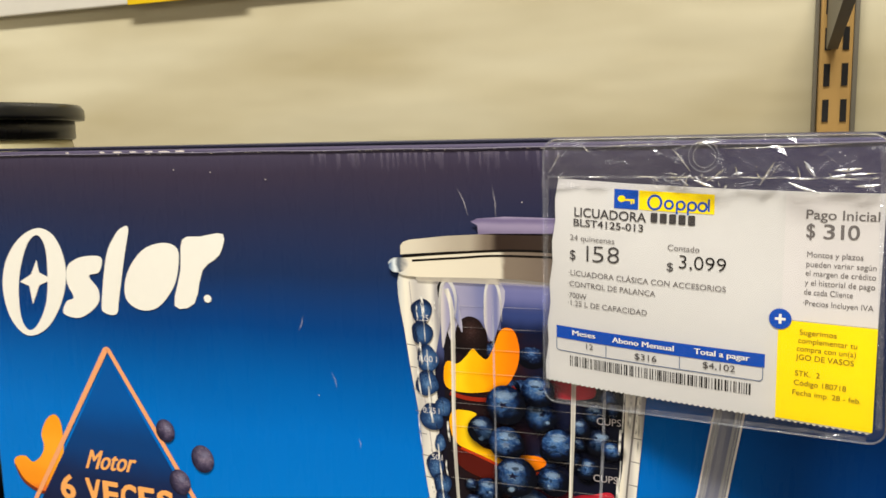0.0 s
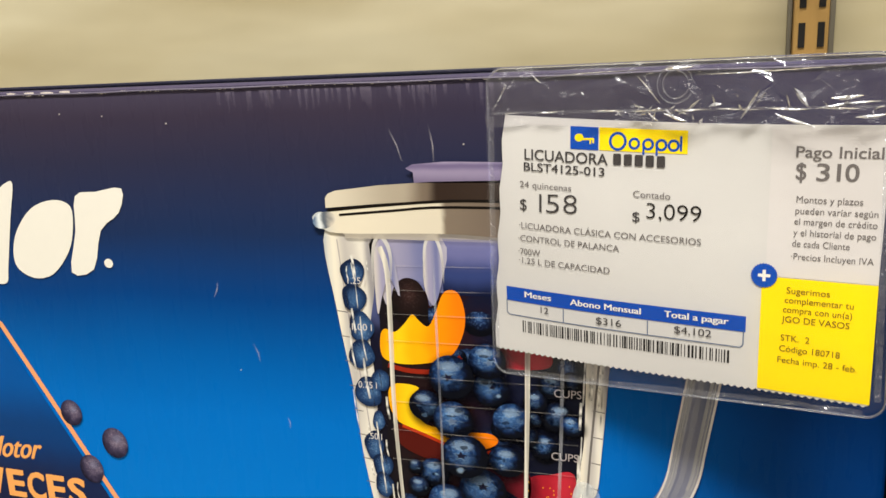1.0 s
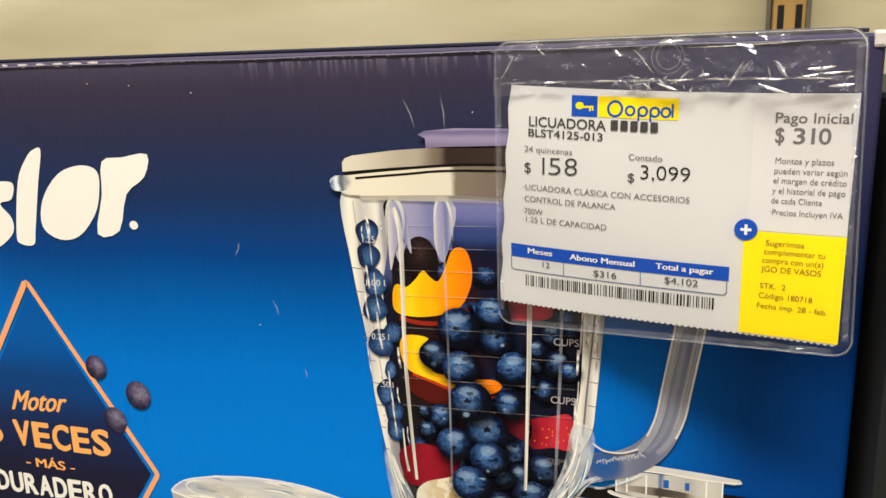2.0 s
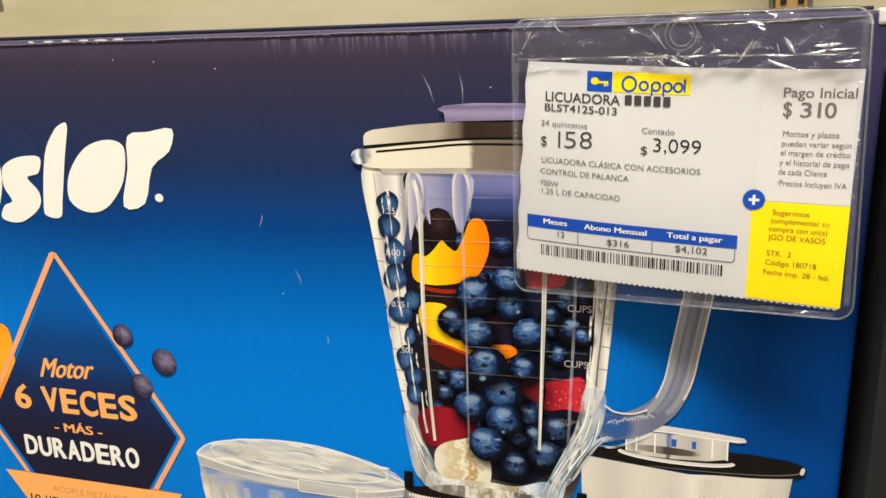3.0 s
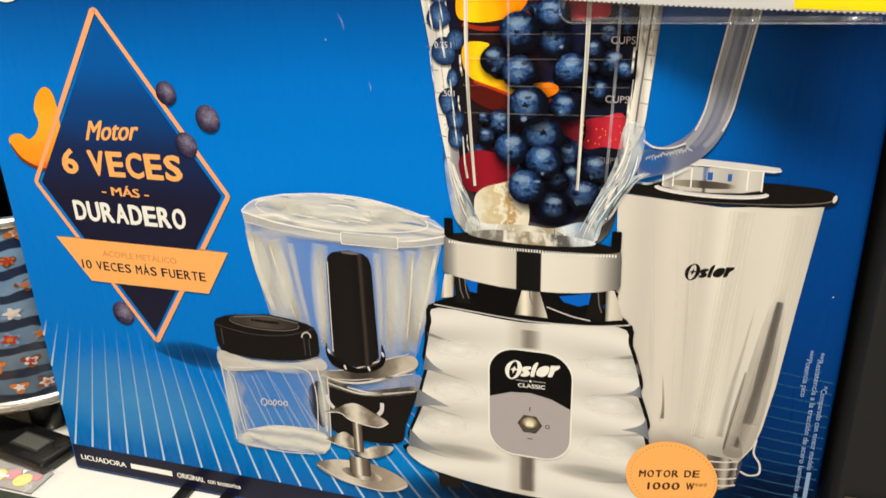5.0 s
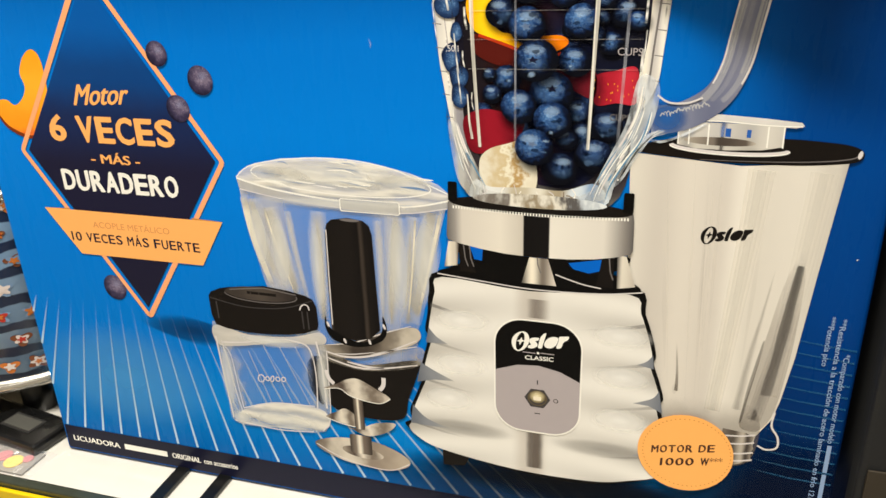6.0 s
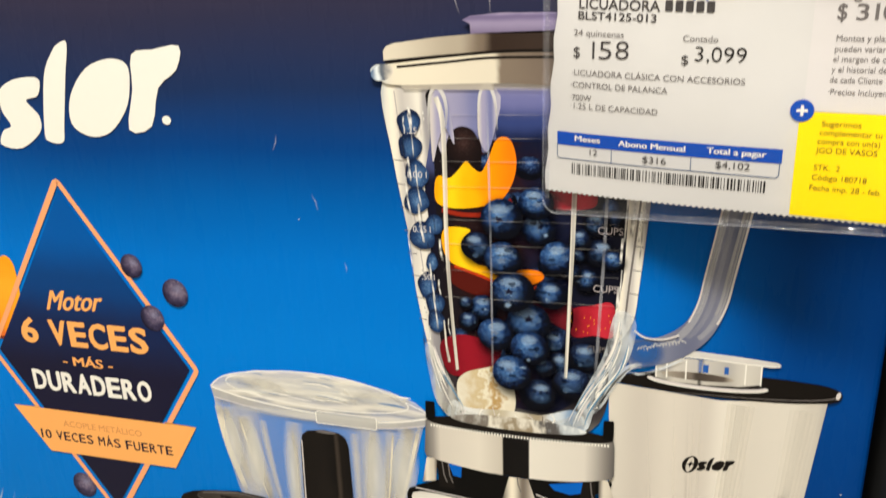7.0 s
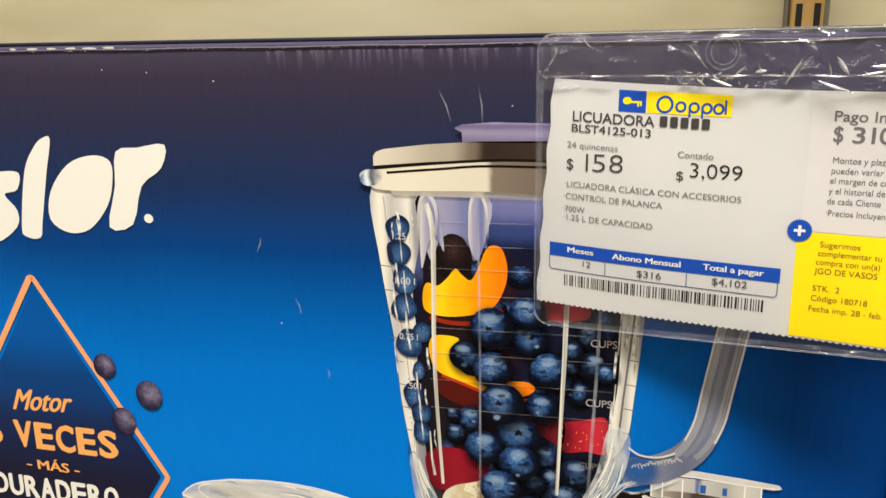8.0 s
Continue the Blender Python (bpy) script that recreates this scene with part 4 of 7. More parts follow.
for k in range(14):
    q, w = rng.random(), rng.uniform(0.2, 0.5)
    line = curve([(28.4 + 3 * q, 13), (30.6 + 4 * q, 3), (33 + 6 * q, -6), (37 + 8 * q, -15.6)], False, 6)
    n0 = rng.randrange(0, 9)
    printed("foot_streak", stroke(line[n0:n0 + rng.randrange(5, 10)], lambda t, w=w: w * (0.4 + math.sin(math.pi * t))), (I["white"], I["white"], I["teal"], I["palegrey"])[k % 4], jp, 34.4 + 0.01 * k)
for k in range(16):
    x = rng.uniform(40, 84)
    printed("foot_streak", stroke(curve([(x, rng.uniform(-15, -10)), (x + rng.uniform(-2, 2), -13 - rng.random() * 2), (x + rng.uniform(-5, 5), -16.6)], False, 4), rng.uniform(0.25, 0.7)), (I["white"], I["palegrey"], I["brownish"])[k % 3], jp, 34.5 + 0.01 * k)
printed("root_edge", stroke(curve([(104, 26), (108, 23.6), (114, 23.6), (119, 25.6)], False, 5), 0.7), I["palegrey"], jp, 33.5)
printed("root_edge", stroke(curve([(100, 11), (106, 9.4), (113, 12), (121, 16.6)], False, 5), 0.9), I["foam"], jp, 34.6)
# lid and lip
printed("jar_lip", curve([(12.4, 114.5), (14.5, 116.8), (20, 117.2), (62, 121), (108, 120), (110, 108), (62, 110.6), (24, 110), (16, 111.4)], steps=5),
        ink_ramp("ink_jar_lip", "X", [(0.0, lin(190, 196, 200)), (0.1, lin(232, 222, 200)), (0.42, lin(222, 212, 192)), (0.445, lin(128, 114, 100)), (0.6, lin(118, 104, 92)), (1.0, lin(190, 178, 160))], 0.03), jp, 35)
printed("spout", ellipse(16.6, 114.2, 4.2, 2.7, 15), ink_ramp("ink_spout", "X", [(0.0, lin(90, 116, 150)), (0.3, lin(226, 232, 234)), (0.55, lin(96, 104, 116)), (1.0, lin(232, 222, 204))], 0.6, scale=200.0), jp, 35.5)
printed("lip_band", [(22, 112), (55.6, 113), (110, 113), (110, 108), (62, 108.4), (24, 108.6)], ink_veil("ink_lip_band", lin(206, 196, 180), 0.7, "X", [(0.0, 0.9), (0.37, 0.9), (0.39, 0.35), (1.0, 0.4)], 0.02), jp, 34.8)
printed("lid", [(17.4, 118.2), (17.4, 121.4), (18.4, 122.8), (21, 123.8), (36, 125.6), (54, 126.8), (84, 127.4), (108, 125.5), (110, 120.5), (84, 121.2), (60, 121.4), (36, 119.8)],
        ink_ramp("ink_lid", "X", [(0.0, lin(218, 208, 188)), (0.28, lin(176, 164, 146)), (0.37, lin(120, 106, 92)), (0.41, lin(52, 40, 34)), (0.6, lin(58, 46, 40)), (1.0, lin(160, 146, 128))], 0.02), jp, 36)
printed("lid_seam", stroke(curve([(22, 116), (40, 117.6), (60, 119), (108, 118.4)], False, 4), 0.8), I["soft_black"], jp, 37)
printed("lid_shadow", stroke(curve([(18, 117.4), (36, 119.2), (60, 120.9), (84, 120.7), (108, 119.4)], False, 4), 0.9), I["soft_black"], jp, 37)
printed("lid_cap", [(45.2, 130.9), (47.6, 132.1), (58, 132.9), (74, 132.7), (92, 132.1), (97, 131), (94, 129.8), (92, 126.6), (47.9, 126.4), (47.7, 129.6)], ink_ramp("ink_violet_cap", "Z", [(0.0, lin(124, 112, 142)), (0.5, lin(150, 138, 168)), (0.8, lin(116, 104, 140)), (1.0, lin(158, 146, 176))], 0.15), jp, 36)
# handle
I["handle"] = ink_ramp("ink_clear_handle", "X", [(0.0, lin(150, 152, 166)), (0.25, lin(128, 132, 152)), (0.5, lin(104, 108, 132)), (0.7, lin(122, 124, 142)), (0.85, lin(84, 90, 116)), (1.0, lin(170, 168, 172))], 0.12, scale=60, stretch=(1, 1, 0.2))
hp = curve([(139, 100), (135.5, 78), (131, 50), (128.5, 36), (123.4, 26), (114, 19.4), (102, 16.6)], False, 6)
printed("handle", stroke(hp, lambda q: 9.6 + 2.2 * max(0, q - 0.6)), I["handle"], jp, 20)
printed("handle_edge", stroke([(x + 4.6 * c, y) for (x, y), c in zip(hp, [1] * 24)][:22], 0.7), I["palegrey"], jp, 21)
printed("handle_edge", stroke([(x - 4.6, y) for x, y in hp][:22], 0.6), I["palegrey"], jp, 21)
for d, w in ((-3.2, 0.4), (2.4, 0.9), (3.6, 0.3)):
    printed("handle_edge", stroke([(x + d, y) for x, y in hp][:20], w), ink_veil("ink_handle_line", lin(196, 194, 196), 0.5), jp, 21)
for d, w, a in ((-3.4, 2.6, 0.3), (3.2, 1.8, 0.22), (-0.4, 1.6, 0.12)):
    printed("handle_sheen", stroke([(x + d, y) for x, y in hp][:26], w), ink_veil("ink_handle_sheen", lin(224, 222, 220), a), jp, 20.6)
printed("handle_root", ellipse(107.6, 18, 8.6, 7.6, 20), ink_soft("ink_root_blue", lin(40, 92, 160), 0.95), jp, 20.8)
I["emboss"] = ink_veil("ink_emboss", lin(214, 212, 210), 0.6)
for k in range(15):
    x, y = 106 + 1.05 * k, 18.6 + 0.3 * k
    printed("moulded_mark", stroke(curve([(x - 0.6, y - 0.4 + rng.random()), (x, y + rng.uniform(0.6, 1.8)), (x + 0.8, y + rng.uniform(-0.6, 0.8))], False, 4), rng.uniform(0.25, 0.55)), I["emboss"], jp, 21.2 + 0.02 * k)

# ---- printed chrome base ----
base_print = printed("printed_motor_base", curve([(22, -50), (60, -52.5), (101, -49), (105.7, -60), (109.1, -70), (110.9, -78), (110.3, -81.6), (113.1, -90), (115.1, -97.4), (114.1, -101), (116.7, -112), (118.3, -121), (117.5, -126), (118, -136), (88, -146), (55, -146), (18, -139), (3, -130), (6.3, -126), (5.5, -121), (8.9, -112), (12.7, -102), (11.9, -98), (13.5, -91), (15.7, -82), (14.5, -78), (15.9, -70), (17, -60)], steps=4),
                     I["black"], box, 38, "printed chrome beehive blender base")
n_ = Nodes("ink_beehive_chrome")
p_ = n_.principled(INK["rough"], 0, INK["spec"])
x_, _, z_ = n_.axes()
wave = n_.math("SINE", n_.math("MULTIPLY_ADD", z_, 30.0, n_.math("MULTIPLY", n_.math("ABSOLUTE", n_.math("SUBTRACT", x_, 0.5)), 5.0)))
edge = n_.math("ABSOLUTE", n_.math("MULTIPLY_ADD", x_, 2.0, -1.0))
dark_ = n_.math("MULTIPLY", n_.math("MULTIPLY_ADD", wave, 0.5, 0.5), n_.math("MULTIPLY_ADD", n_.math("POWER", edge, 1.5), 0.75, 0.14))
c_ = n_.mix(dark_, lin(232, 228, 220), lin(148, 143, 136))
mid = n_.ramp(x_, [(0.42, (0, 0, 0)), (0.48, (0.55, 0.55, 0.55)), (0.52, (0.6, 0.6, 0.6)), (0.58, (0, 0, 0))], True)
c_ = n_.mix(mid, c_, lin(170, 158, 146))
c_ = n_.mix(n_.math("MULTIPLY", n_.noise(9.0, 1.0, (1, 1, 2)), 0.3), c_, lin(206, 198, 184))
n_.link(c_, p_.inputs["Base Color"])
I["beehive"] = n_.mat
printed("chrome_body", curve([(23, -52.5), (60, -55), (99, -52), (104, -60), (107.4, -70), (109.4, -78), (108.6, -81.6), (111.4, -90), (113.6, -97.4), (112.4, -101), (115, -112), (116.8, -121), (115.8, -126), (116, -136), (104, -141), (88, -144.6), (55, -145), (20, -140.4), (8, -135), (4.6, -130), (8, -126), (7.2, -121), (10.6, -112), (14.4, -102), (13.4, -98), (15, -91), (17.4, -82), (16.2, -78), (17.4, -70), (19.5, -60)], steps=4), I["beehive"], base_print, 40)
I["fin"] = ink_ramp("ink_fin_reflection", "X", [(0.0, lin(104, 108, 116)), (0.5, lin(136, 138, 142)), (1.0, lin(160, 158, 154))], 0.2)
for pts in ([(11.8, -95.3), (18.8, -99.1), (26.8, -102.7), (17.5, -103.3), (9.6, -105.6)], [(7.0, -118.1), (13.3, -124.5), (24.5, -128.3), (13.2, -128.5), (5.6, -128.2)], [(16, -77), (19.6, -81.4), (24.6, -84.4), (19, -84.6), (14.8, -84.8)]):
    printed("ripple_glint", pts[:1] + curve(pts[:3], False, 4)[1:] + pts[3:], I["fin"], base_print, 41)
I["fin_r"] = ink_ramp("ink_fin_reflection_far", "X", [(0.0, lin(150, 150, 150)), (0.4, lin(138, 140, 144)), (1.0, lin(112, 116, 124))], 0.2)
for pts in ([(113.2, -94), (110.7, -98), (103.3, -101.4), (109.5, -101.7), (115.2, -104.5)], [(109.8, -77.8), (107.4, -81.0), (103.8, -83.0), (110.4, -84.1)], [(116.2, -118), (112.4, -123.4), (104, -127.4), (111, -128), (116, -129)]):
    printed("ripple_glint", pts[:1] + curve(pts[:3], False, 4)[1:] + pts[3:], I["fin_r"], base_print, 41)
I["bulge"] = ink_soft("ink_chrome_bulge", lin(250, 247, 240), 0.75)
I["smudge"] = ink_soft("ink_chrome_smudge", lin(140, 136, 130), 0.4)
for x, y, ry in ((31, -72, 6), (29.7, -93.8, 6.5), (24, -112, 7), (97, -71, 6), (98.4, -90, 6.5), (98.5, -110.9, 7)):
    printed("chrome_bulge", ellipse(x, y, 14, ry, 0, 28), I["bulge"], base_print, 40.8)
for x in (32, 92):
    printed("chrome_smudge", ellipse(x, -127, 24, 5, 0, 28), I["smudge"], base_print, 40.7)
printed("centre_reflection", rect(58.4, 67.4, -142.4, -123.8, 1), ink_veil("ink_centre_reflection", lin(104, 94, 86), 0.85, "X", [(0.0, 0.0), (0.3, 0.8), (0.6, 1.0), (1.0, 0.0)], 0.1), base_print, 41.2)
printed("centre_reflection", rect(58, 69, -67, -58.4, 1), ink_veil("ink_centre_reflection_pale", lin(136, 126, 118), 0.6, "X", [(0.0, 0.0), (0.4, 1.0), (1.0, 0.0)], 0.1), base_print, 41.2)
printed("base_shadow", ellipse(72, -148, 74, 12, 0, 32), ink_soft("ink_base_shadow", lin(3, 6, 14), 0.95), box, 36.5)
printed("rubber_foot", [(20.2, -139.3), (33.1, -142.0), (30.7, -147.6), (20.5, -149)], I["soft_black"], base_print, 38.4)
I["valley_l"] = ink_veil("ink_valley_one", lin(112, 108, 106), 0.5, "X", [(0.0, 0.9), (0.4, 0.35), (1.0, 0.0)], 0.1)
I["valley_r"] = ink_veil("ink_valley_two", lin(112, 108, 106), 0.4, "X", [(0.0, 0.0), (0.6, 0.35), (1.0, 0.9)], 0.1)
for y, x0, x1 in ((-66, 17.4, 106), (-83, 14.6, 110), (-102.6, 11, 114), (-127, 6.6, 116)):
    printed("valley", stroke(curve([(x0, y), (x0 + 14, y - 3.4), (x0 + 30, y - 5.4)], False, 5), lambda q: 1.6 * (1.1 - q)), I["valley_l"], base_print, 40.6)
    printed("valley", stroke(curve([(x1 - 30, y - 4.4), (x1 - 14, y - 2.4), (x1, y + 1)], False, 5), lambda q: 1.6 * (0.1 + q)), I["valley_r"], base_print, 40.6)
printed("shoulder_glint", stroke(curve([(21, -51), (40, -52.6), (62, -54), (88, -53), (104, -50.6)], False, 5), 0.5), I["palegrey"], base_print, 42.4)
printed("shoulder_glint", stroke(curve([(70, -46.4), (80, -49.4), (88, -50.6)], False, 5), 0.5), I["palegrey"], base_print, 44.6)
printed("shoulder", curve([(26, -48), (40, -44), (88, -44), (100, -47), (100, -51.4), (62, -54), (24, -51)]), I["black"], base_print, 42)
printed("leg", [(30.5, -36), (35, -36), (37.6, -49), (31, -49)], I["soft_black"], base_print, 43)
printed("leg", [(26.3, -36), (30.6, -36), (29.8, -46.4), (24.2, -47.6)], ink_ramp("ink_side_leg", "X", [(0.0, lin(120, 112, 104)), (0.3, lin(226, 216, 198)), (0.7, lin(206, 196, 180)), (1.0, lin(96, 88, 82))], 0.05), base_print, 43.2)
for x in (32.6, 35.0, 90.6, 62.4):
    printed("leg_glint", stroke([(x, -37), (x + 0.6, -43), (x + 1.8, -46.4)], 0.5), I["midgrey"], base_print, 44.5)
printed("leg", [(88, -37), (92.4, -37), (92.6, -50), (86, -50)], I["soft_black"], base_print, 43)
printed("leg", [(93.6, -36), (97, -36), (101, -48.6), (94, -50)], ink_ramp("ink_side_leg_pale", "X", [(0.0, lin(90, 84, 80)), (0.3, lin(216, 208, 192)), (1.0, lin(190, 180, 166))], 0.05), base_print, 43)
printed("leg", [(59.5, -40), (67, -40), (70.5, -51.5), (56.5, -51.5)], ink_ramp("ink_leg", "X", [(0.0, lin(90, 84, 78)), (0.3, lin(236, 226, 206)), (0.6, lin(120, 110, 100)), (1.0, lin(210, 200, 186))], 0.02), base_print, 44)
for pts in ([(35, -37), (40.6, -38), (40.2, -43.4), (37, -43)], [(75, -41), (89, -38), (88, -43), (83, -44.6), (77, -43.4)]):
    printed("blue_gap", pts, ink("ink_gap_blue", lin(0, 96, 196)), base_print, 42.9)
printed("ring_underside", curve([(30, -36), (62, -40), (97, -36), (90, -44), (62, -46.5), (36, -44)]), I["black"], base_print, 42.5)
printed("chrome_ring", [(26.6, -18.8), (40, -17.4), (62, -16.8), (86, -17.2), (98.6, -18.8), (99, -22), (99.2, -33.6), (98.4, -35.2), (92, -37), (84.8, -38.4), (75, -39.4), (62, -39.8), (50, -39.4), (40, -38.2), (31, -36.6), (26.2, -35.2), (25.6, -33.4)],
        ink_ramp("ink_chrome_ring", "X", [(0.0, lin(96, 92, 90)), (0.05, lin(150, 144, 138)), (0.09, lin(208, 200, 188)), (0.3, lin(222, 214, 200)), (0.425, lin(198, 190, 177)), (0.43, lin(16, 14, 14)), (0.565, lin(20, 18, 18)), (0.57, lin(226, 220, 208)), (0.85, lin(216, 209, 198)), (0.95, lin(140, 134, 128)), (1.0, lin(90, 86, 84))], 0.0, False), base_print, 45)
printed("ring_top", ellipse(62.8, -18.6, 35.6, 3.6), I["soft_black"], base_print, 46)
printed("ring_teeth", [rect(28.5 + 1.15 * k, 29.1 + 1.15 * k, -21.6 - 0.9 * math.sin(math.pi * k / 59), -20.4 - 0.9 * math.sin(math.pi * k / 59)) for k in range(60)], I["white"], base_print, 46.5)
printed("ring_glass", ellipse(62.8, -16.4, 26, 2.8), ink_ramp("ink_ring_glass", "X", [(0.0, lin(206, 204, 196)), (0.2, lin(120, 112, 104)), (0.35, lin(226, 220, 206)), (0.5, lin(150, 136, 112)), (0.62, lin(222, 216, 202)), (0.75, lin(90, 86, 84)), (0.9, lin(190, 196, 200)), (1.0, lin(220, 224, 224))], 0.7, scale=200.0, stretch=(1, 1, 0.6)), base_print, 47)
for x in (28.6, 96.6):
    printed("ring_lug", rect(x - 1.9, x + 1.9, -18.6, -10.5, 0.7), I["black"], base_print, 46.2)
plate = printed("control_plate", rect(44.8, 82.2, -123.4, -67.8, 12.4, 8), I["white"], base_print, 48)
printed("plate_face", rect(45.5, 81.5, -122.7, -68.5, 11.8, 8), I["grey"], plate, 48.6)
top = [p for p in rect(45.5, 81.5, -122.7, -68.5, 11.8, 8) if p[1] > -92]
printed("plate_cap", curve([(81.4, -95)], True, 1) + top + [(45.6, -93.5), (55, -90), (64, -89.2), (73, -91)], I["black"], plate, 49)
brand_mark(52.0, -83.4, 23.4, I["white"], plate, 49.6)
printed("plate_rule", [rect(57.2, 62.6, -83.6, -83.2), rect(64.8, 70.4, -83.2, -82.8)], I["grey"], plate, 49.6)
printed("plate_rule", ellipse(63.7, -83.2, 0.6, 0.6, n=10), I["white"], plate, 49.6)
wording("CLASSIC", 58.2, 70.2, -86.8, 2.0, I["white"], plate, 49.6, 0.02, rise=0.04)
printed("knob_rim", ellipse(63.7, -105.5, 5.6, 5.2, 0, 6), I["darkgrey"], plate, 49.2)
printed("knob", ellipse(63.7, -105.4, 4.2, 3.8), ink_round("ink_brass_knob", [(0.0, lin(250, 240, 200)), (0.25, lin(206, 190, 146)), (0.5, lin(90, 78, 58))], (0.5, 0.6)), plate, 49.4)
printed("knob_glint", [rect(62.0, 65.4, -106.6, -104.6, 0.5, 3)], I["cream"], plate, 49.5)
printed("knob_glint", stroke(ellipse(63.7, -105.4, 3.3, 2.9, n=18, a0=200, a1=340), 0.7), I["darkgrey"], plate, 49.5)
printed("knob_mark", [rect(63.4, 63.9, -98.6, -96.4), rect(62.6, 65, -113.4, -112.9)], I["darkgrey"], plate, 49.3)
printed("knob_mark", stroke(ellipse(71.6, -105.6, 0.9, 0.9, n=14), 0.35, True), I["darkgrey"], plate, 49.3)

# ---- printed food processor, jar and blades ----
I["bowl"] = ink_veil("ink_clear_bowl", lin(226, 220, 206), 0.6, "X", [(0.0, 0.9), (0.06, 0.5), (0.15, 0.8), (0.26, 0.3), (0.34, 0.25), (0.6, 0.25), (0.72, 0.6), (0.8, 0.3), (0.95, 0.5), (1.0, 0.9)], 0.15, 60.0, (1, 1, 0.2))
I["streak"] = ink_veil("ink_bowl_streak", lin(240, 230, 208), 0.85, "Z", [(0.0, 0.1), (0.25, 0.8), (0.8, 1.0), (1.0, 0.3)], 0.2)
I["softstreak"] = ink_veil("ink_soft_streak", lin(232, 224, 206), 0.85, "X", [(0.0, 0.0), (0.5, 1.0), (1.0, 0.0)], 0.1)
I["faint"] = ink_veil("ink_faint_cream", lin(240, 235, 224), 0.24, "Z", [(0.0, 0.3), (0.3, 0.9), (0.8, 1.0), (1.0, 0.6)], 0.2)


def soft_stroke(name, pts, width, material, parent, layer, n=3):
    """A streak that runs out at both sides: ever narrower thin coats over one another."""
    for k in range(n):
        f = 1 - k / n
        printed(name, stroke(pts, (lambda q: width(q) * f) if callable(width) else width * f), material, parent, layer + 0.02 * k)


proc = printed("printed_food_processor", [(-68, -16), (-67.3, -20.3), (-66.6, -30), (-65.2, -41), (-60.9, -63.7), (-56, -78), (-48, -90), (-36, -96), (-10, -101), (9.8, -97), (11.4, -79.5), (13.5, -66), (21.2, -39.6), (26, -20), (26.9, -18.2), (-20, -12)], I["bowl"], box, 16, "printed clear food processor bowl")
printed("bowl_lid", [(-68.2, -15.4), (-66, -12.4), (-58, -8.4), (-46, -5.6), (-29, -4.3), (-14, -4.9), (0.2, -6.2), (12, -8.8), (22.4, -12.4), (27.4, -16.4), (27.2, -19), (20, -21.4), (5.4, -22.6), (-10, -22.6), (-25, -22), (-44, -20.4), (-58, -18.4)],
        ink_veil("ink_bowl_lid", lin(238, 232, 218), 1.0, "Z", [(0.0, 0.75), (0.15, 0.3), (0.3, 0.85), (0.45, 0.45), (0.6, 0.85), (0.8, 0.6), (1.0, 1.0)], 0.9, 90.0, (0.25, 1, 1.5)), proc, 17)
printed("lid_skirt", [(-67.4, -16.4), (-46, -20.4), (-20, -22.6), (8, -22.8), (27, -19), (26, -22.6), (6, -26), (-22, -25.6), (-46, -23.4), (-66.6, -20.4)], ink_veil("ink_lid_skirt", lin(214, 208, 196), 0.55, mottle=0.5, scale=120.0, stretch=(1, 1, 0.3)), proc, 17.4)
printed("lid_edge", stroke(curve([(-68, -15.6), (-50, -19.6), (-20, -22.6), (8, -23), (27, -19)], False, 5), 0.8), I["white"], proc, 18)
printed("lid_edge", stroke(curve([(-67, -20.4), (-48, -23.4), (-22, -25.4), (6, -26), (26, -22.4)], False, 5), 0.5), I["palegrey"], proc, 18)
printed("lid_edge", stroke(curve([(-68, -15), (-58, -8.6), (-29, -4.4), (0, -6.4), (27, -16.4)], False, 5), 0.5), I["white"], proc, 18)
printed("lid_latch", rect(-20.6, 5.6, -26.8, -21.4, 0.6), ink_veil("ink_latch", lin(214, 212, 206), 0.45), proc, 18.5)
printed("latch_edge", stroke(rect(-20.6, 5.6, -26.8, -21.4, 0.8), 0.4, True), I["white"], proc, 18.7)
printed("lid_ring", stroke(ellipse(-20.5, -13.4, 40, 6.4, -2, a0=150, a1=390), 0.5), I["white"], proc, 18)
printed("lid_ring", stroke(ellipse(-22, -12, 26, 3.6, -2, a0=0, a1=210), 0.4), I["palegrey"], proc, 18)
printed("lid_plate", rect(-20, -2, -16.6, -12.6, 1), I["bowl"], proc, 18)
I["lidblue"] = ink_veil("ink_lid_blue", lin(96, 140, 190), 0.6)
prng = random.Random(8)
for k in range(34):
    a, r = prng.uniform(0, 6.28), prng.uniform(0.2, 0.95)
    x, y, l = -20.5 + 44 * r * math.cos(a), -12.8 + 7 * r * math.sin(a), prng.uniform(3, 12)
    printed("lid_gleam", stroke(curve([(x - l, y + 0.4), (x, y + prng.uniform(-0.8, 0.8)), (x + l * 0.6, y - 0.4 - 0.02 * l)], False, 4), lambda q, w=prng.uniform(0.3, 1.0): w * math.sin(math.pi * (0.05 + 0.9 * q))), I["white" if k % 3 else "lidblue"], proc, 18.1 + 0.01 * k)
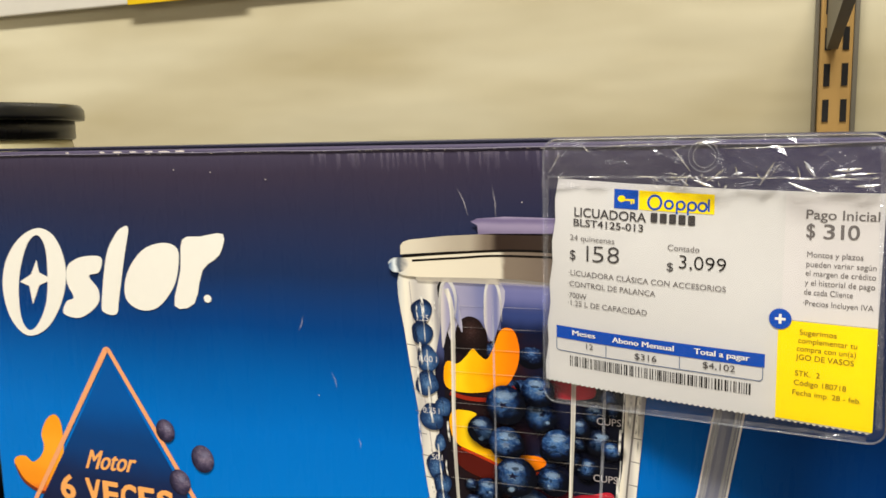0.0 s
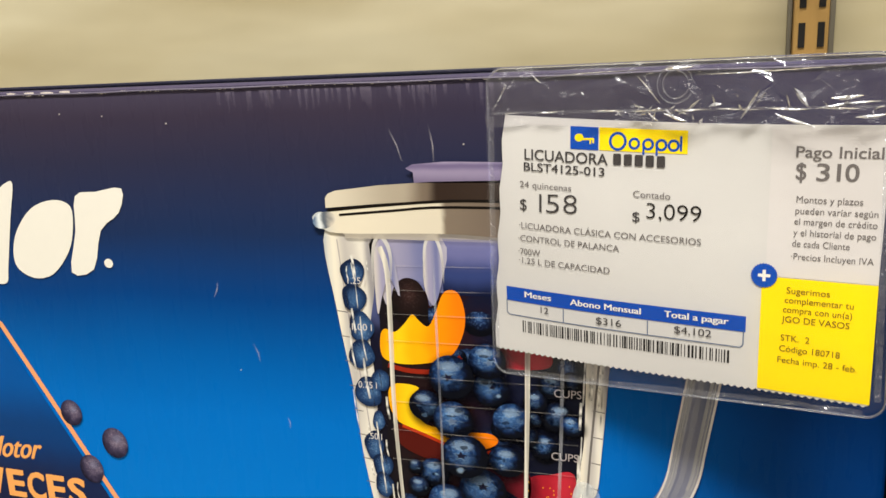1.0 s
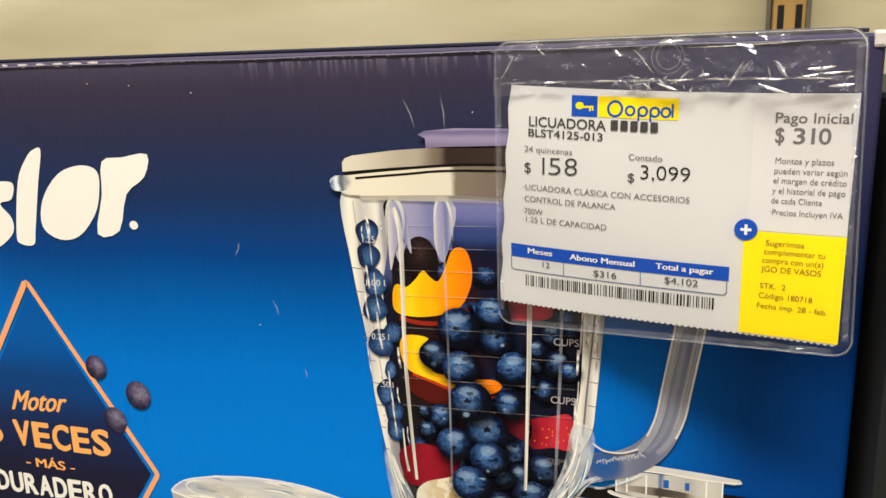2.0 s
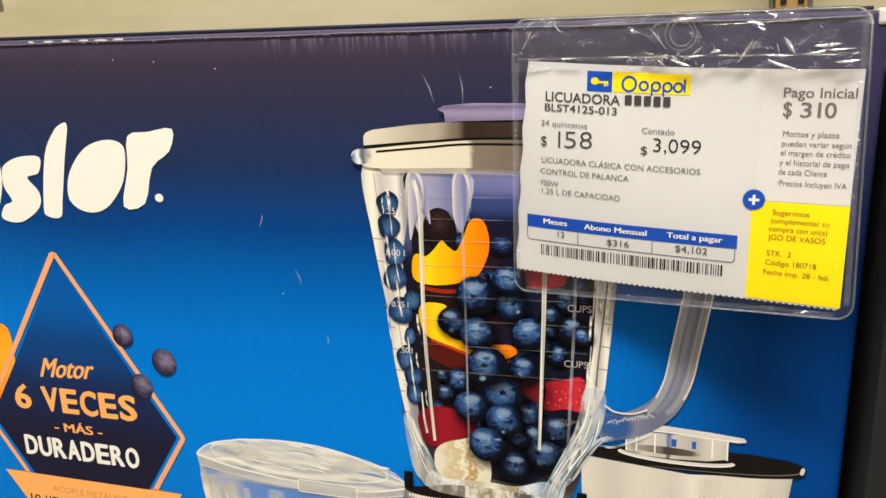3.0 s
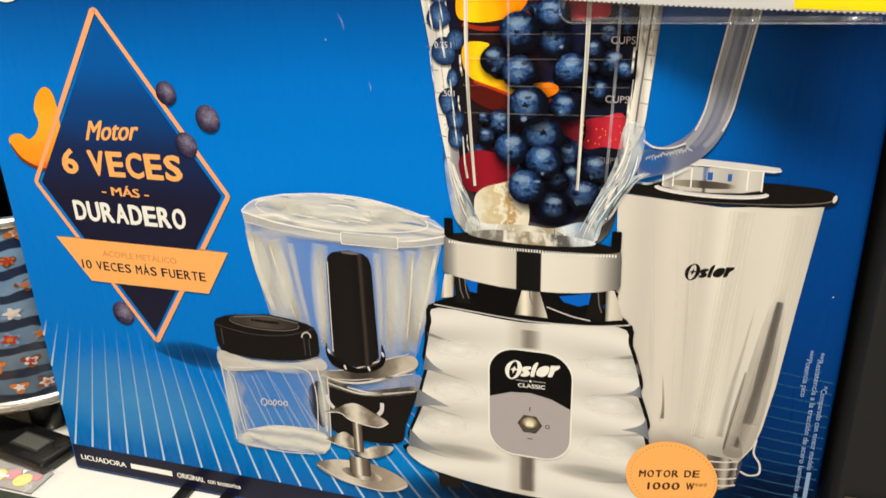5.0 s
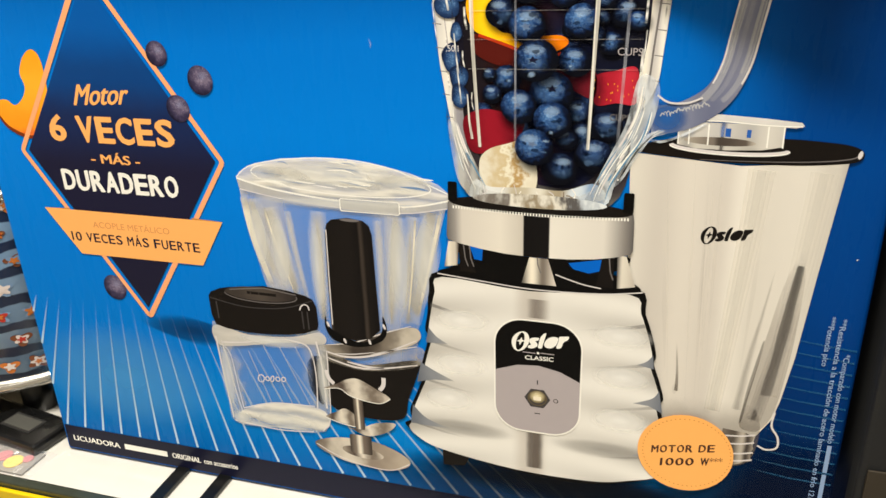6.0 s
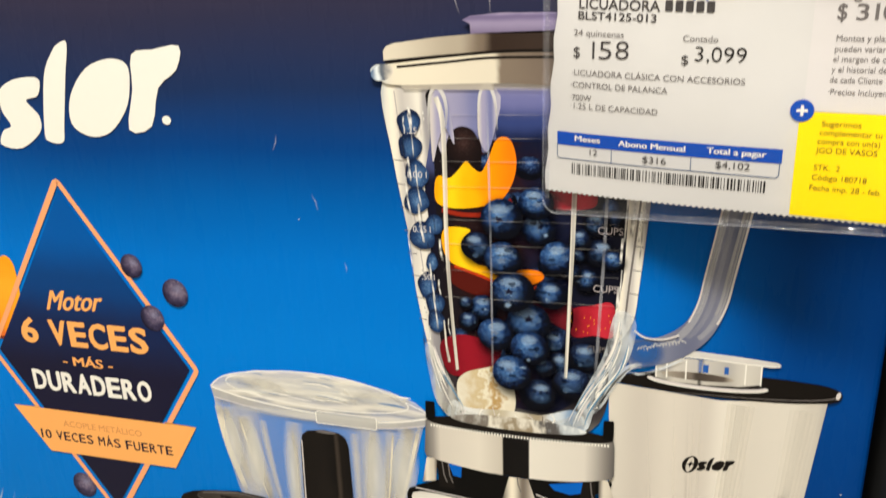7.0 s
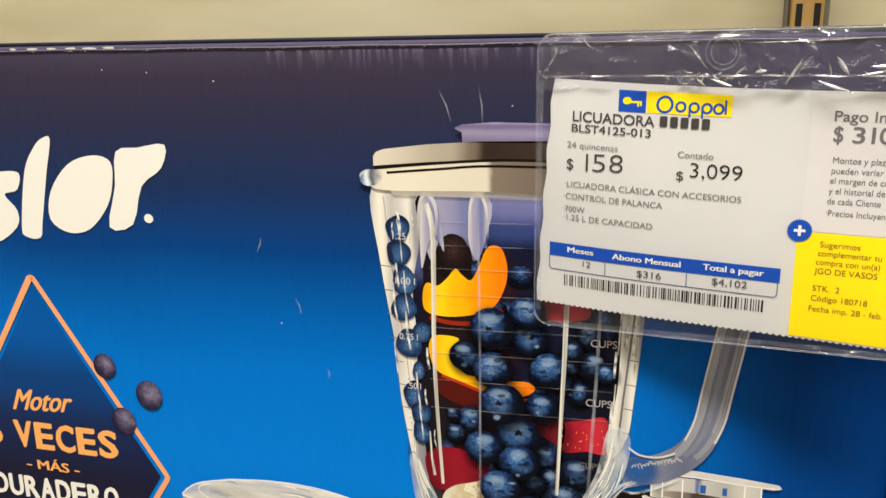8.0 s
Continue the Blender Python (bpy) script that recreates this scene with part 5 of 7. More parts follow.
for pts, w, kind in (([(-66, -24), (-63.4, -44), (-56, -70)], 3.0, "streak"), ([(-62, -24.6), (-59, -45), (-52.6, -66)], 5.0, "softstreak"), ([(-54.8, -28), (-50.6, -47.5), (-44, -70)], 4.6, "softstreak"), ([(-56.6, -28), (-52.4, -47.5), (-46, -70)], 0.7, "streak"),
                     ([(-45.6, -29), (-43.5, -50), (-40, -74)], 1.4, "softstreak"), ([(-31, -28), (-32, -50), (-33.4, -80)], 3.4, "softstreak"), ([(3.4, -27.8), (1.3, -51.3), (-1.8, -78)], 4.4, "softstreak"), ([(11.5, -27), (8.9, -50.4), (5.6, -77)], 3.2, "softstreak"), ([(12.4, -27), (10, -50.4), (6.6, -77)], 0.7, "streak"),
                     ([(19.6, -24.7), (15, -48), (9.2, -76.4)], 4.6, "softstreak"), ([(23.6, -23), (18.6, -44), (11.6, -72)], 1.4, "streak"), ([(-4.4, -30), (-4.2, -52), (-5, -78)], 1.6, "softstreak")):
    if kind == "softstreak":
        soft_stroke("bowl_streak", curve(pts, False, 4), lambda q, w=w: (1.7 * w + 1) * (1.1 - 0.3 * q), I["faint"], proc, 16.6)
    else:
        printed("bowl_streak", stroke(curve(pts, False, 4), lambda q, w=w: w * (1.1 - 0.3 * q)), I["streak"], proc, 16.8)
printed("motor_body", curve([(-35, -97), (-16, -101), (10, -95), (9.8, -102), (4.9, -116), (1.1, -127.5), (-17.4, -130), (-34, -126), (-36, -110)]), I["soft_black"], proc, 17.5)
printed("bowl_floor", curve([(-37, -94), (-24, -91), (-8, -84), (6, -79), (11.6, -80), (10, -86), (-8, -95), (-28, -99)]), ink_ramp("ink_bowl_floor", "X", [(0.0, lin(150, 140, 126)), (0.4, lin(62, 54, 48)), (0.7, lin(120, 110, 98)), (1.0, lin(190, 180, 164))], 0.6, scale=90.0), proc, 18.2)
for pts, w in (([(-37, -95.6), (-24, -98), (-8, -94.4), (10, -85)], 1.0), ([(-36, -99), (-16, -103), (10, -97.4)], 0.9), ([(-34, -93), (-20, -90), (-6, -83.6), (8, -78)], 0.6), ([(-24, -100.5), (-14, -101.8), (-6, -101.4)], 1.1), ([(-12, -95), (0, -91), (10, -88)], 0.6), ([(-30, -97), (-20, -96), (-10, -93.6)], 0.5)):
    printed("collar_glint", stroke(curve(pts, False, 5), lambda q, w=w: w * (0.4 + 0.6 * math.sin(math.pi * q))), I["palegrey"], proc, 19.6)
printed("clear_collar", curve([(-37, -94), (-16, -100), (11, -88), (10, -98), (-16, -104), (-37, -100)]), ink_veil("ink_clear_collar", lin(196, 186, 170), 0.5, "X", [(0.0, 0.9), (0.3, 0.2), (0.5, 0.6), (0.75, 0.15), (1.0, 0.9)], 0.6, 120.0), proc, 19.2)
tubep = printed("pusher_tube", [(-28.8, -37.7), (-27.8, -33.4), (-25.4, -31.2), (-18, -29.8), (-11, -30.6), (-8.4, -32.6), (-7.3, -36.5), (-7, -60), (-6.6, -82), (-11, -86.6), (-18, -88.8), (-26, -88), (-30, -85), (-29.6, -60)], ink_ramp("ink_black_tube", "X", [(0.0, lin(70, 62, 54)), (0.07, lin(24, 20, 18)), (0.5, lin(26, 22, 20)), (0.68, lin(20, 17, 16)), (0.74, lin(58, 50, 44)), (0.82, lin(24, 20, 18)), (1.0, lin(18, 15, 14))], 0.02), proc, 19.8)
printed("tube_gloss", stroke([(-28.2, -36), (-28.9, -60), (-29.4, -82)], 0.5), I["palegrey"], proc, 20)
printed("tube_gloss", ellipse(-17, -30.8, 4.4, 0.7), I["midgrey"], proc, 20)
printed("collar", curve([(-32.4, -78), (-30.4, -84), (-17, -89.4), (-6.6, -84), (-5, -75), (-3.4, -82), (-7, -88), (-17.8, -92), (-29, -90), (-33, -84)]), I["black"], proc, 20.1)
for x, y in ((-31.6, -82), (-4.6, -80), (-24, -89.6), (-12, -88.6)):
    printed("collar_gloss", ellipse(x, y, 0.6, 1.4, 20), I["palegrey"], proc, 20.3)
# storage jar
jar_line = [(-92, -88), (-92, -94), (-91.7, -100), (-90.6, -114), (-89.9, -125), (-89.9, -139), (-88.6, -143.4), (-83.6, -145.8), (-64, -145.4), (-45, -143.6), (-38.6, -141.6), (-35.6, -137), (-34.6, -130), (-33.6, -112), (-33.2, -97), (-34.6, -91), (-36, -86)]
jar = printed("printed_storage_jar", jar_line, ink_veil("ink_clear_jar", lin(206, 206, 204), 0.46, "X", [(0.0, 0.9), (0.06, 0.7), (0.14, 0.85), (0.2, 0.3), (0.5, 0.2), (0.75, 0.3), (0.86, 0.8), (1.0, 0.75)], 0.3, 70.0), box, 22, "printed glass storage jar with a black lid")
printed("jar_neck", curve([(-91, -90), (-72, -93), (-50, -91), (-36, -87), (-35, -93), (-56, -95), (-80, -100), (-91, -100)]), ink_veil("ink_jar_neck", lin(214, 208, 198), 0.75, mottle=0.6, scale=110.0, stretch=(0.4, 1, 1.4)), jar, 22.4)
printed("jar_bottom", curve([(-83, -137), (-65, -130), (-43, -128.6), (-36.4, -132), (-37, -139), (-46, -142.6), (-64, -144), (-84, -144.6)]), ink_veil("ink_jar_bottom", lin(232, 226, 212), 0.95, "Z", [(0.0, 0.7), (0.2, 0.3), (0.4, 0.95), (0.6, 0.5), (0.85, 0.95), (1.0, 0.7)], 0.6, 120.0, (0.4, 1, 1)), jar, 23)
printed("jar_dark_side", curve([(-43.6, -103), (-37, -101), (-37.4, -125), (-42, -122), (-44.6, -114)]), ink_veil("ink_jar_dim", lin(30, 30, 34), 0.85, "X", [(0.0, 0.4), (0.5, 1.0), (1.0, 0.3)], 0.3), jar, 23)
for pts, w in (([(-91.4, -96), (-90.4, -114), (-89.4, -130), (-88.6, -142)], 0.7), ([(-88.6, -98), (-86.4, -112), (-84.6, -128), (-83, -137)], 0.5), ([(-89.6, -100), (-85, -104.6), (-83.2, -123), (-82, -135)], 0.4), ([(-89, -99), (-77, -97.6), (-57, -93.4), (-44, -94.6), (-41, -102)], 0.7),
               ([(-41, -100), (-40.4, -112), (-41.5, -128.6)], 0.6), ([(-38.6, -92), (-36.8, -106), (-36.6, -128)], 0.8), ([(-33.8, -97), (-34.2, -112), (-35.4, -134), (-40, -141.6)], 0.5), ([(-82, -135.4), (-65, -129.6), (-43, -128)], 0.6), ([(-88, -143.6), (-64, -145), (-45, -143)], 0.6)):
    printed("jar_edge", stroke(curve(pts, False, 5), w), I["palegrey"], jar, 23.5)
for x0, y0, x1, y1 in ((-84, -115.8, -77, -132.2), (-74.7, -102, -65.8, -130), (-66.2, -98, -54.7, -128.2), (-58.1, -96.8, -45, -128.3), (-50, -95.6, -42.4, -114)):
    printed("window_line", stroke([(x0, y0), (x1, y1)], 0.4), ink_veil("ink_far_line", lin(200, 206, 214), 0.6), jar, 22.8)
for k, (x, w, h) in enumerate(((-71.4, 3.2, 4.2), (-67.4, 2.0, 2.4), (-64.6, 1.6, 3.4), (-62, 2.2, 2.4), (-58.8, 2.0, 2.6))):
    printed("jar_mark", stroke(ellipse(x + w / 2, -116.4 + 0.3 * k, w / 2, h / 2, -20, n=14), 0.5, True), I["palegrey"], jar, 24.2)
printed("jar_lid", [(-91.6, -74.5), (-90, -72.2), (-85, -70), (-79.8, -68.8), (-62, -66.4), (-50, -67.4), (-41.6, -69), (-38, -70.6), (-36.6, -74), (-36.4, -83), (-37.4, -85.6), (-44, -88.4), (-52, -90.2), (-62, -91.4), (-73, -91.8), (-84, -91), (-90, -89.4), (-91.6, -84)], I["soft_black"], jar, 24)
printed("jar_lid_top", ellipse(-64.2, -70.7, 18.2, 3.5, 1), ink_ramp("ink_lid_top", "X", [(0.0, lin(54, 48, 44)), (0.5, lin(74, 66, 60)), (1.0, lin(44, 38, 36))], 0.3), jar, 24.5)
printed("lid_gleam", stroke(ellipse(-64.2, -71.2, 18.4, 3.7, 1, a0=180, a1=372), 0.4), I["midgrey"], jar, 24.7)
printed("jar_lid_rim", stroke(curve([(-91, -75.4), (-73, -78.2), (-53.2, -76.6), (-38, -71)], False, 4), 0.4), I["darkgrey"], jar, 24.5)
bars(-71, -56, -71.2, 1.4, 3, I["soft_black"], jar, 24.8)
printed("lid_gleam", stroke(ellipse(-42.6, -76.4, 2.2, 3.0, -20, n=14, a0=20, a1=200), 0.6), I["palegrey"], jar, 24.8)
printed("lid_gleam", stroke([(-80, -70.0), (-62, -67.4), (-46, -69.2)], 0.5), I["midgrey"], jar, 24.8)
for x in (-44, -41.4, -88):
    printed("lid_gleam", stroke([(x, -77), (x + 0.1, -86)], 0.6), I["darkgrey"], jar, 24.7)
I["gleam_soft"] = ink_soft("ink_jar_gleam", lin(240, 238, 230), 0.55)
for x, y, rx, ry, a in ((-88, -118, 4, 22, 4), (-62, -95, 22, 3.4, 4), (-37, -112, 3.4, 20, -3), (-60, -139, 22, 5, 6), (-84, -141, 7, 5, 0)):
    printed("jar_gleam", ellipse(x, y, rx, ry, a, 24), I["gleam_soft"], jar, 23.7)
for x, y, rx, ry, a in ((-61, -42, 4.4, 20, 11), (-51, -48, 4.6, 24, 9), (-20, -11, 40, 6, -2), (-48, -13, 16, 5, -8), (8, -13, 16, 4, -8), (16, -46, 6, 26, -12), (4, -50, 5, 30, -6), (-34, -54, 4, 30, 2), (-20, -24, 44, 3, -1)):
    printed("bowl_gleam", ellipse(x, y, rx, ry, a, 24), I["gleam_soft"], proc, 18.4)
# blades on the slicing disc
STEEL = [(0.0, lin(112, 98, 86)), (0.35, lin(206, 196, 180)), (0.6, lin(140, 126, 112)), (1.0, lin(176, 162, 144))]
I["blade"] = ink_ramp("ink_blade_steel", "X", STEEL, 0.3)
I["wing"] = ink_ramp("ink_blade_wing", "X", [(0.0, lin(150, 138, 124)), (0.25, lin(84, 72, 64)), (0.5, lin(216, 206, 190)), (0.75, lin(120, 108, 96)), (1.0, lin(196, 184, 168))], 0.3, scale=200.0)
blades = printed("printed_blade_set", curve([(-44.8, -148.6), (-36, -144.6), (-25.4, -143), (-11.6, -143.3), (0, -147.6), (4, -152), (0, -156), (-9, -158.4), (-26.5, -157.6), (-40, -153.4)], steps=4), I["blade"], box, 26, "printed steel blades and slicing disc")
printed("disc_well", ellipse(-20, -150.4, 10.6, 3.2, -4), I["wing"], blades, 26.5)
printed("disc_edge", stroke(curve([(-44, -149.4), (-34, -154.4), (-20, -157.8), (-6, -158), (3.6, -152.6)], False, 5), 0.5), I["palegrey"], blades, 26.6)
STEM = [(0.0, lin(70, 62, 56)), (0.25, lin(120, 108, 96)), (0.45, lin(226, 216, 198)), (0.65, lin(110, 98, 88)), (1.0, lin(64, 56, 50))]
printed("hub", rect(-26.2, -15, -151.2, -140.4, 1.2), ink_ramp("ink_hub", "X", STEM, 0.02), blades, 27)
printed("wing", curve([(-37.6, -132.8), (-32, -129), (-27, -126.4), (-22, -130), (-21, -135.6), (-29, -135)], steps=4), I["wing"], blades, 28)
printed("wing", curve([(-28.6, -135.2), (-22, -137), (-12, -132), (-2.4, -130.6), (-5, -135), (-11.3, -138.6), (-18.4, -140)], steps=4), I["wing"], blades, 28.3)
printed("wing_edge", stroke(curve([(-37.4, -133), (-29, -135.4), (-21, -136)], False, 4), 0.4), I["white"], blades, 28.6)
printed("shaft", rect(-22.8, -17.8, -137, -111, 0.8), ink_ramp("ink_shaft", "X", STEM, 0.02), blades, 29)
printed("wing", curve([(-37, -116.6), (-30, -113), (-25, -110), (-19, -109), (-9.7, -113.6), (-4.2, -117.2), (-10, -120.6), (-23.4, -119), (-29, -115.4)], steps=4), I["wing"], blades, 29.3)
printed("wing_edge", stroke(curve([(-36.6, -117), (-29, -115.6), (-23, -119.2), (-10, -120.8), (-4, -117.4)], False, 4), 0.4), I["white"], blades, 29.6)
printed("wing", stroke(curve([(-35, -106.4), (-34, -110.6), (-31.6, -113.4)], False, 4), 2.0), I["palegrey"], blades, 29.5)
printed("wing", stroke(curve([(-6.6, -106.4), (-7, -110.6), (-9, -113.4)], False, 4), 2.0), I["palegrey"], blades, 29.5)

# ---- printed steel can ----
I["can"] = ink_ramp("ink_brushed_can", "X", [(0.0, lin(216, 209, 196)), (0.16, lin(202, 194, 183)), (0.3, lin(214, 206, 194)), (0.46, lin(206, 198, 187)), (0.55, lin(224, 217, 205)), (0.66, lin(212, 205, 193)), (0.82, lin(216, 209, 197)), (0.95, lin(202, 195, 183)), (1.0, lin(184, 177, 168))], 0.025, scale=40.0, stretch=(1, 1, 0.06))
I["lowshade"] = ink_veil("ink_can_low", lin(120, 110, 98), 0.6, "Z", [(0.0, 1.0), (0.6, 0.5), (1.0, 0.0)], 0.2)
can = printed("printed_steel_can", [(96, 5), (134, 2), (168, 5), (164.2, -36), (161.2, -71.7), (158.4, -92), (156.2, -101), (151.4, -109.6), (150, -122), (134, -127), (112, -122), (108, -100), (98, -50)], I["can"], box, 13, "printed brushed steel blender can")
I["canstreak"] = ink_veil("ink_can_streak", lin(236, 229, 216), 0.14, "Z", [(0.0, 0.2), (0.4, 0.9), (0.8, 1.0), (1.0, 0.4)], 0.3)
I["cangrey"] = ink_veil("ink_can_grey", lin(160, 152, 142), 0.07, "Z", [(0.0, 0.5), (0.4, 0.9), (0.8, 0.5), (1.0, 0.1)], 0.4)
crng = random.Random(14)
for k in range(8):
    q = crng.uniform(0.05, 0.9)
    x0, x1 = 100 + 66 * q, 112 + 44 * q
    v0, v1 = crng.choice((2, crng.uniform(-40, 0))), crng.uniform(-105, -50)
    xa, xb = x0 + (x1 - x0) * (2 - v0) / 122, x0 + (x1 - x0) * (2 - v1) / 122
    printed("brush_streak", stroke([(xa, v0), ((xa + xb) / 2, (v0 + v1) / 2), (xb, v1)], lambda t, w=crng.uniform(0.3, 1.4): w * (0.3 + math.sin(math.pi * t))), I["cangrey" if k % 2 else "canstreak"], can, 13.5 + 0.01 * k)
soft_stroke("can_gleam", [(141, 1), (139.6, -24), (137, -60), (134, -100)], lambda q: 9.0 - 3 * q, ink_veil("ink_can_gleam", lin(240, 234, 222), 0.26), can, 13.8)
soft_stroke("can_gleam", [(161, 1), (158, -40), (154, -90)], lambda q: 9.0 - 3 * q, ink_veil("ink_can_gleam_two", lin(240, 234, 222), 0.1), can, 13.8)
printed("flute", curve([(157.4, -30), (153.4, -43), (150, -66), (147, -86.8), (144.6, -104), (148.6, -107.4), (153, -105.6), (157, -96), (159.6, -71.9), (160.4, -48), (159.8, -33)], steps=4),
        ink_veil("ink_can_flute", lin(158, 149, 138), 0.4, "Z", [(0.0, 1.0), (0.55, 0.75), (0.82, 0.4), (1.0, 0.0)], 0.12, 60.0, (1, 1, 0.1)), can, 14)
I["groove"] = ink_veil("ink_flute_groove", lin(128, 121, 114), 0.11, "Z", [(0.0, 0.9), (0.5, 0.8), (0.85, 0.6), (1.0, 0.1)], 0.2)
soft_stroke("groove", curve([(158, -34), (157, -48), (155.6, -64), (152.6, -84), (149.6, -102)], False, 5), lambda q: 1.4 + 4.6 * math.sin(math.pi * (0.1 + 0.55 * q)), I["groove"], can, 14.4, 3)
printed("groove_edge", stroke(curve([(149.6, -66), (148, -78), (146.4, -90), (145, -104)], False, 5), lambda q: 0.2 + 1.1 * math.sin(math.pi * (0.1 + 0.75 * q))), ink_veil("ink_groove_dark", lin(58, 50, 44), 0.36), can, 14.9)
soft_stroke("groove", curve([(150, -36), (147.6, -56), (145, -76), (143, -98)], False, 5), lambda q: 0.3 + 3.4 * q, I["groove"], can, 14.4, 3)
printed("can_shade", curve([(112, -98), (126, -94), (150, -97), (150.6, -121), (134, -126.4), (112, -122)]), I["lowshade"], can, 14.2)
printed("groove", stroke(curve([(118, -70), (119.4, -84), (119.6, -93)], False, 4), lambda q: 0.3 + 1.2 * q), I["lowshade"], can, 14.4)
printed("can_foot", [(139, -107.6), (148, -108.4), (151, -110), (150.4, -113), (151.4, -115.4), (150.4, -118), (151, -121.6), (144, -125), (138, -126)], ink_ramp("ink_can_foot", "X", [(0.0, lin(120, 110, 100)), (0.4, lin(84, 76, 68)), (0.65, lin(176, 166, 152)), (0.8, lin(70, 62, 56)), (1.0, lin(150, 140, 128))], 0.1), can, 14.6)
for v in (-109.4, -113.2, -118, -121.6):
    printed("foot_ring", stroke(curve([(139, v - 1.6), (146, v - 0.9), (151.4, v + 0.6)], False, 4), 0.7), I["palegrey"], can, 14.8)
printed("flute_mark", ellipse(119, -92, 1.0, 2.4), I["groove"], can, 14.5)
printed("can_wire", stroke(curve([(157.2, -97), (156.8, -103.6), (159.6, -108.5), (159.8, -113.4), (156, -115), (152.6, -113.6)], False, 5), 0.8), I["palegrey"], can, 14.6)
printed("can_lid", curve([(96, 6), (104, 9.4), (118, 11.8), (147, 12.4), (160, 11.9), (167, 11.2), (171, 9.8), (172.2, 7.8), (170.8, 5.8), (166, 4.6), (151.6, 3.2), (127.4, 3.0), (110, 4.2)], steps=5), I["soft_black"], can, 15)
printed("can_lid_rim", stroke(curve([(120, 3.6), (140, 3.9), (158, 4.9), (168, 6.4), (171.4, 8.2)], False, 5), lambda q: 0.15 + 0.35 * q), I["midgrey"], can, 15.4)
printed("can_lid_rim", ellipse(170.9, 8.0, 0.7, 1.5, -10, 14), I["palegrey"], can, 15.5)
printed("cap_body", [(111.6, 17), (146.8, 17), (146.4, 9.4), (140, 8), (129, 7.4), (118, 7.6), (112, 8.8)], ink_veil("ink_cap_fill", lin(214, 208, 197), 0.95, "X", [(0.0, 0.95), (0.1, 0.6), (0.2, 0.9), (0.4, 0.8), (0.43, 0.2), (0.47, 0.85), (0.7, 0.7), (0.85, 0.95), (1.0, 0.85)], 0.1, 120.0, (1, 1, 0.3)), can, 15.8)
printed("cap_dark", ellipse(126, 10.4, 12, 1.5, -1), ink_ramp("ink_cap_dark", "X", [(0.0, lin(160, 150, 136)), (0.4, lin(120, 110, 100)), (0.5, lin(70, 62, 56)), (0.85, lin(90, 80, 72)), (1.0, lin(176, 166, 152))], 0.05), can, 16)
printed("cap_gap", [rect(127.6, 129.4, 12.2, 15.2), rect(134.6, 136, 12.2, 15)], ink("ink_cap_gap", lin(40, 92, 170)), can, 16)
printed("cap_ring", stroke(ellipse(129.2, 8.6, 19.4, 2.3, -1, a0=180, a1=360), 1.3), I["palegrey"], can, 16.2)
printed("cap_ring", stroke(ellipse(129.2, 8.2, 19.8, 2.5, -1, a0=180, a1=360), 0.4), I["white"], can, 16.3)
for x in (112, 115.6, 122, 141.4, 146.4):
    printed("cap_edge", stroke([(x, 16.4), (x + 0.1, 9)], 0.5), I["white"], can, 16.2)
printed("cap_rim", [(106.8, 18.2), (112, 19.6), (126, 20), (140, 19.2), (151.6, 18.2), (152.6, 17), (150, 16.2), (140, 16.6), (126, 17.4), (112, 17.4), (107, 17)], ink_veil("ink_cap_rim", lin(222, 217, 208), 0.85, mottle=0.5, scale=140.0, stretch=(0.5, 1, 1)), can, 16.5)
printed("cap_edge", stroke(curve([(107, 17.2), (126, 17.6), (140, 16.8), (152, 16.8)], False, 4), 0.4), I["white"], can, 16.6)
brand_mark(122.6, -28.6, 17.4, I["soft_black"], can, 15)
badge = printed("power_badge", ellipse(125.5, -122.2, 19.0, 18.8), I["badge"], box, 51, "round orange power badge")
printed("badge_stitch", [rect(126 + 17.4 * math.cos(radians(a)) - 0.25, 126 + 17.4 * math.cos(radians(a)) + 0.25, -122 + 16.6 * math.sin(radians(a)) - 0.25, -122 + 16.6 * math.sin(radians(a)) + 0.25) for a in range(0, 360, 6)],
        ink("ink_badge_stitch", lin(206, 136, 66)), badge, 51.5)
even_words("MOTOR DE", 112.3, 137.6, -124.1, 3.8, I["brown"], badge, 52, 0.76, rise=0.19, thick=0.16)
even_words("1000 W", 116.2, 136.0, -130.0, 3.9, I["brown"], badge, 52, 0.78, rise=0.19, thick=0.16)
wording("***", 135.4, 140.4, -126.0, 3.4, I["brown"], badge, 52, rise=0.19)

# smudgy reflections below the upper edge, painted as pale streaks; then white scratches
I["scuff_sheen"] = ink_veil("gloss_scuff", lin(150, 140, 164), 0.3, "Z", [(0.0, 0.0), (0.6, 0.35), (1.0, 0.9)], 0.3)
I["scratch"] = ink_veil("white_scratch", lin(214, 208, 216), 0.3, "Z", [(0.0, 0.2), (0.5, 1.0), (1.0, 0.1)], 0.5, 500.0)
rng = random.Random(31)
for k in range(60):
    x = rng.uniform(-20, 78)
    w, d = rng.uniform(0.5, 1.6), rng.uniform(3, 9)
    printed("gloss_scuff", [(x, 155.8), (x + w, 155.8), (x + w * 0.8 + 0.4, 155.8 - d), (x + w * 0.3, 155.8 - d * 0.8)], I["scuff_sheen"], box, 3)
for x0, y0, x1, y1 in ((40, 143, 44, 133), (53, 144, 54.4, 132), (-14, 70, -12, 64), (-26, 92, -28, 86), (-3, 44, -2.4, 40), (30, 12, 30.6, 2)):
    printed("scratch", stroke([(x0, y0), ((x0 + x1) / 2 + 0.5, (y0 + y1) / 2), (x1, y1)], 0.5), I["scratch"], box, 3)

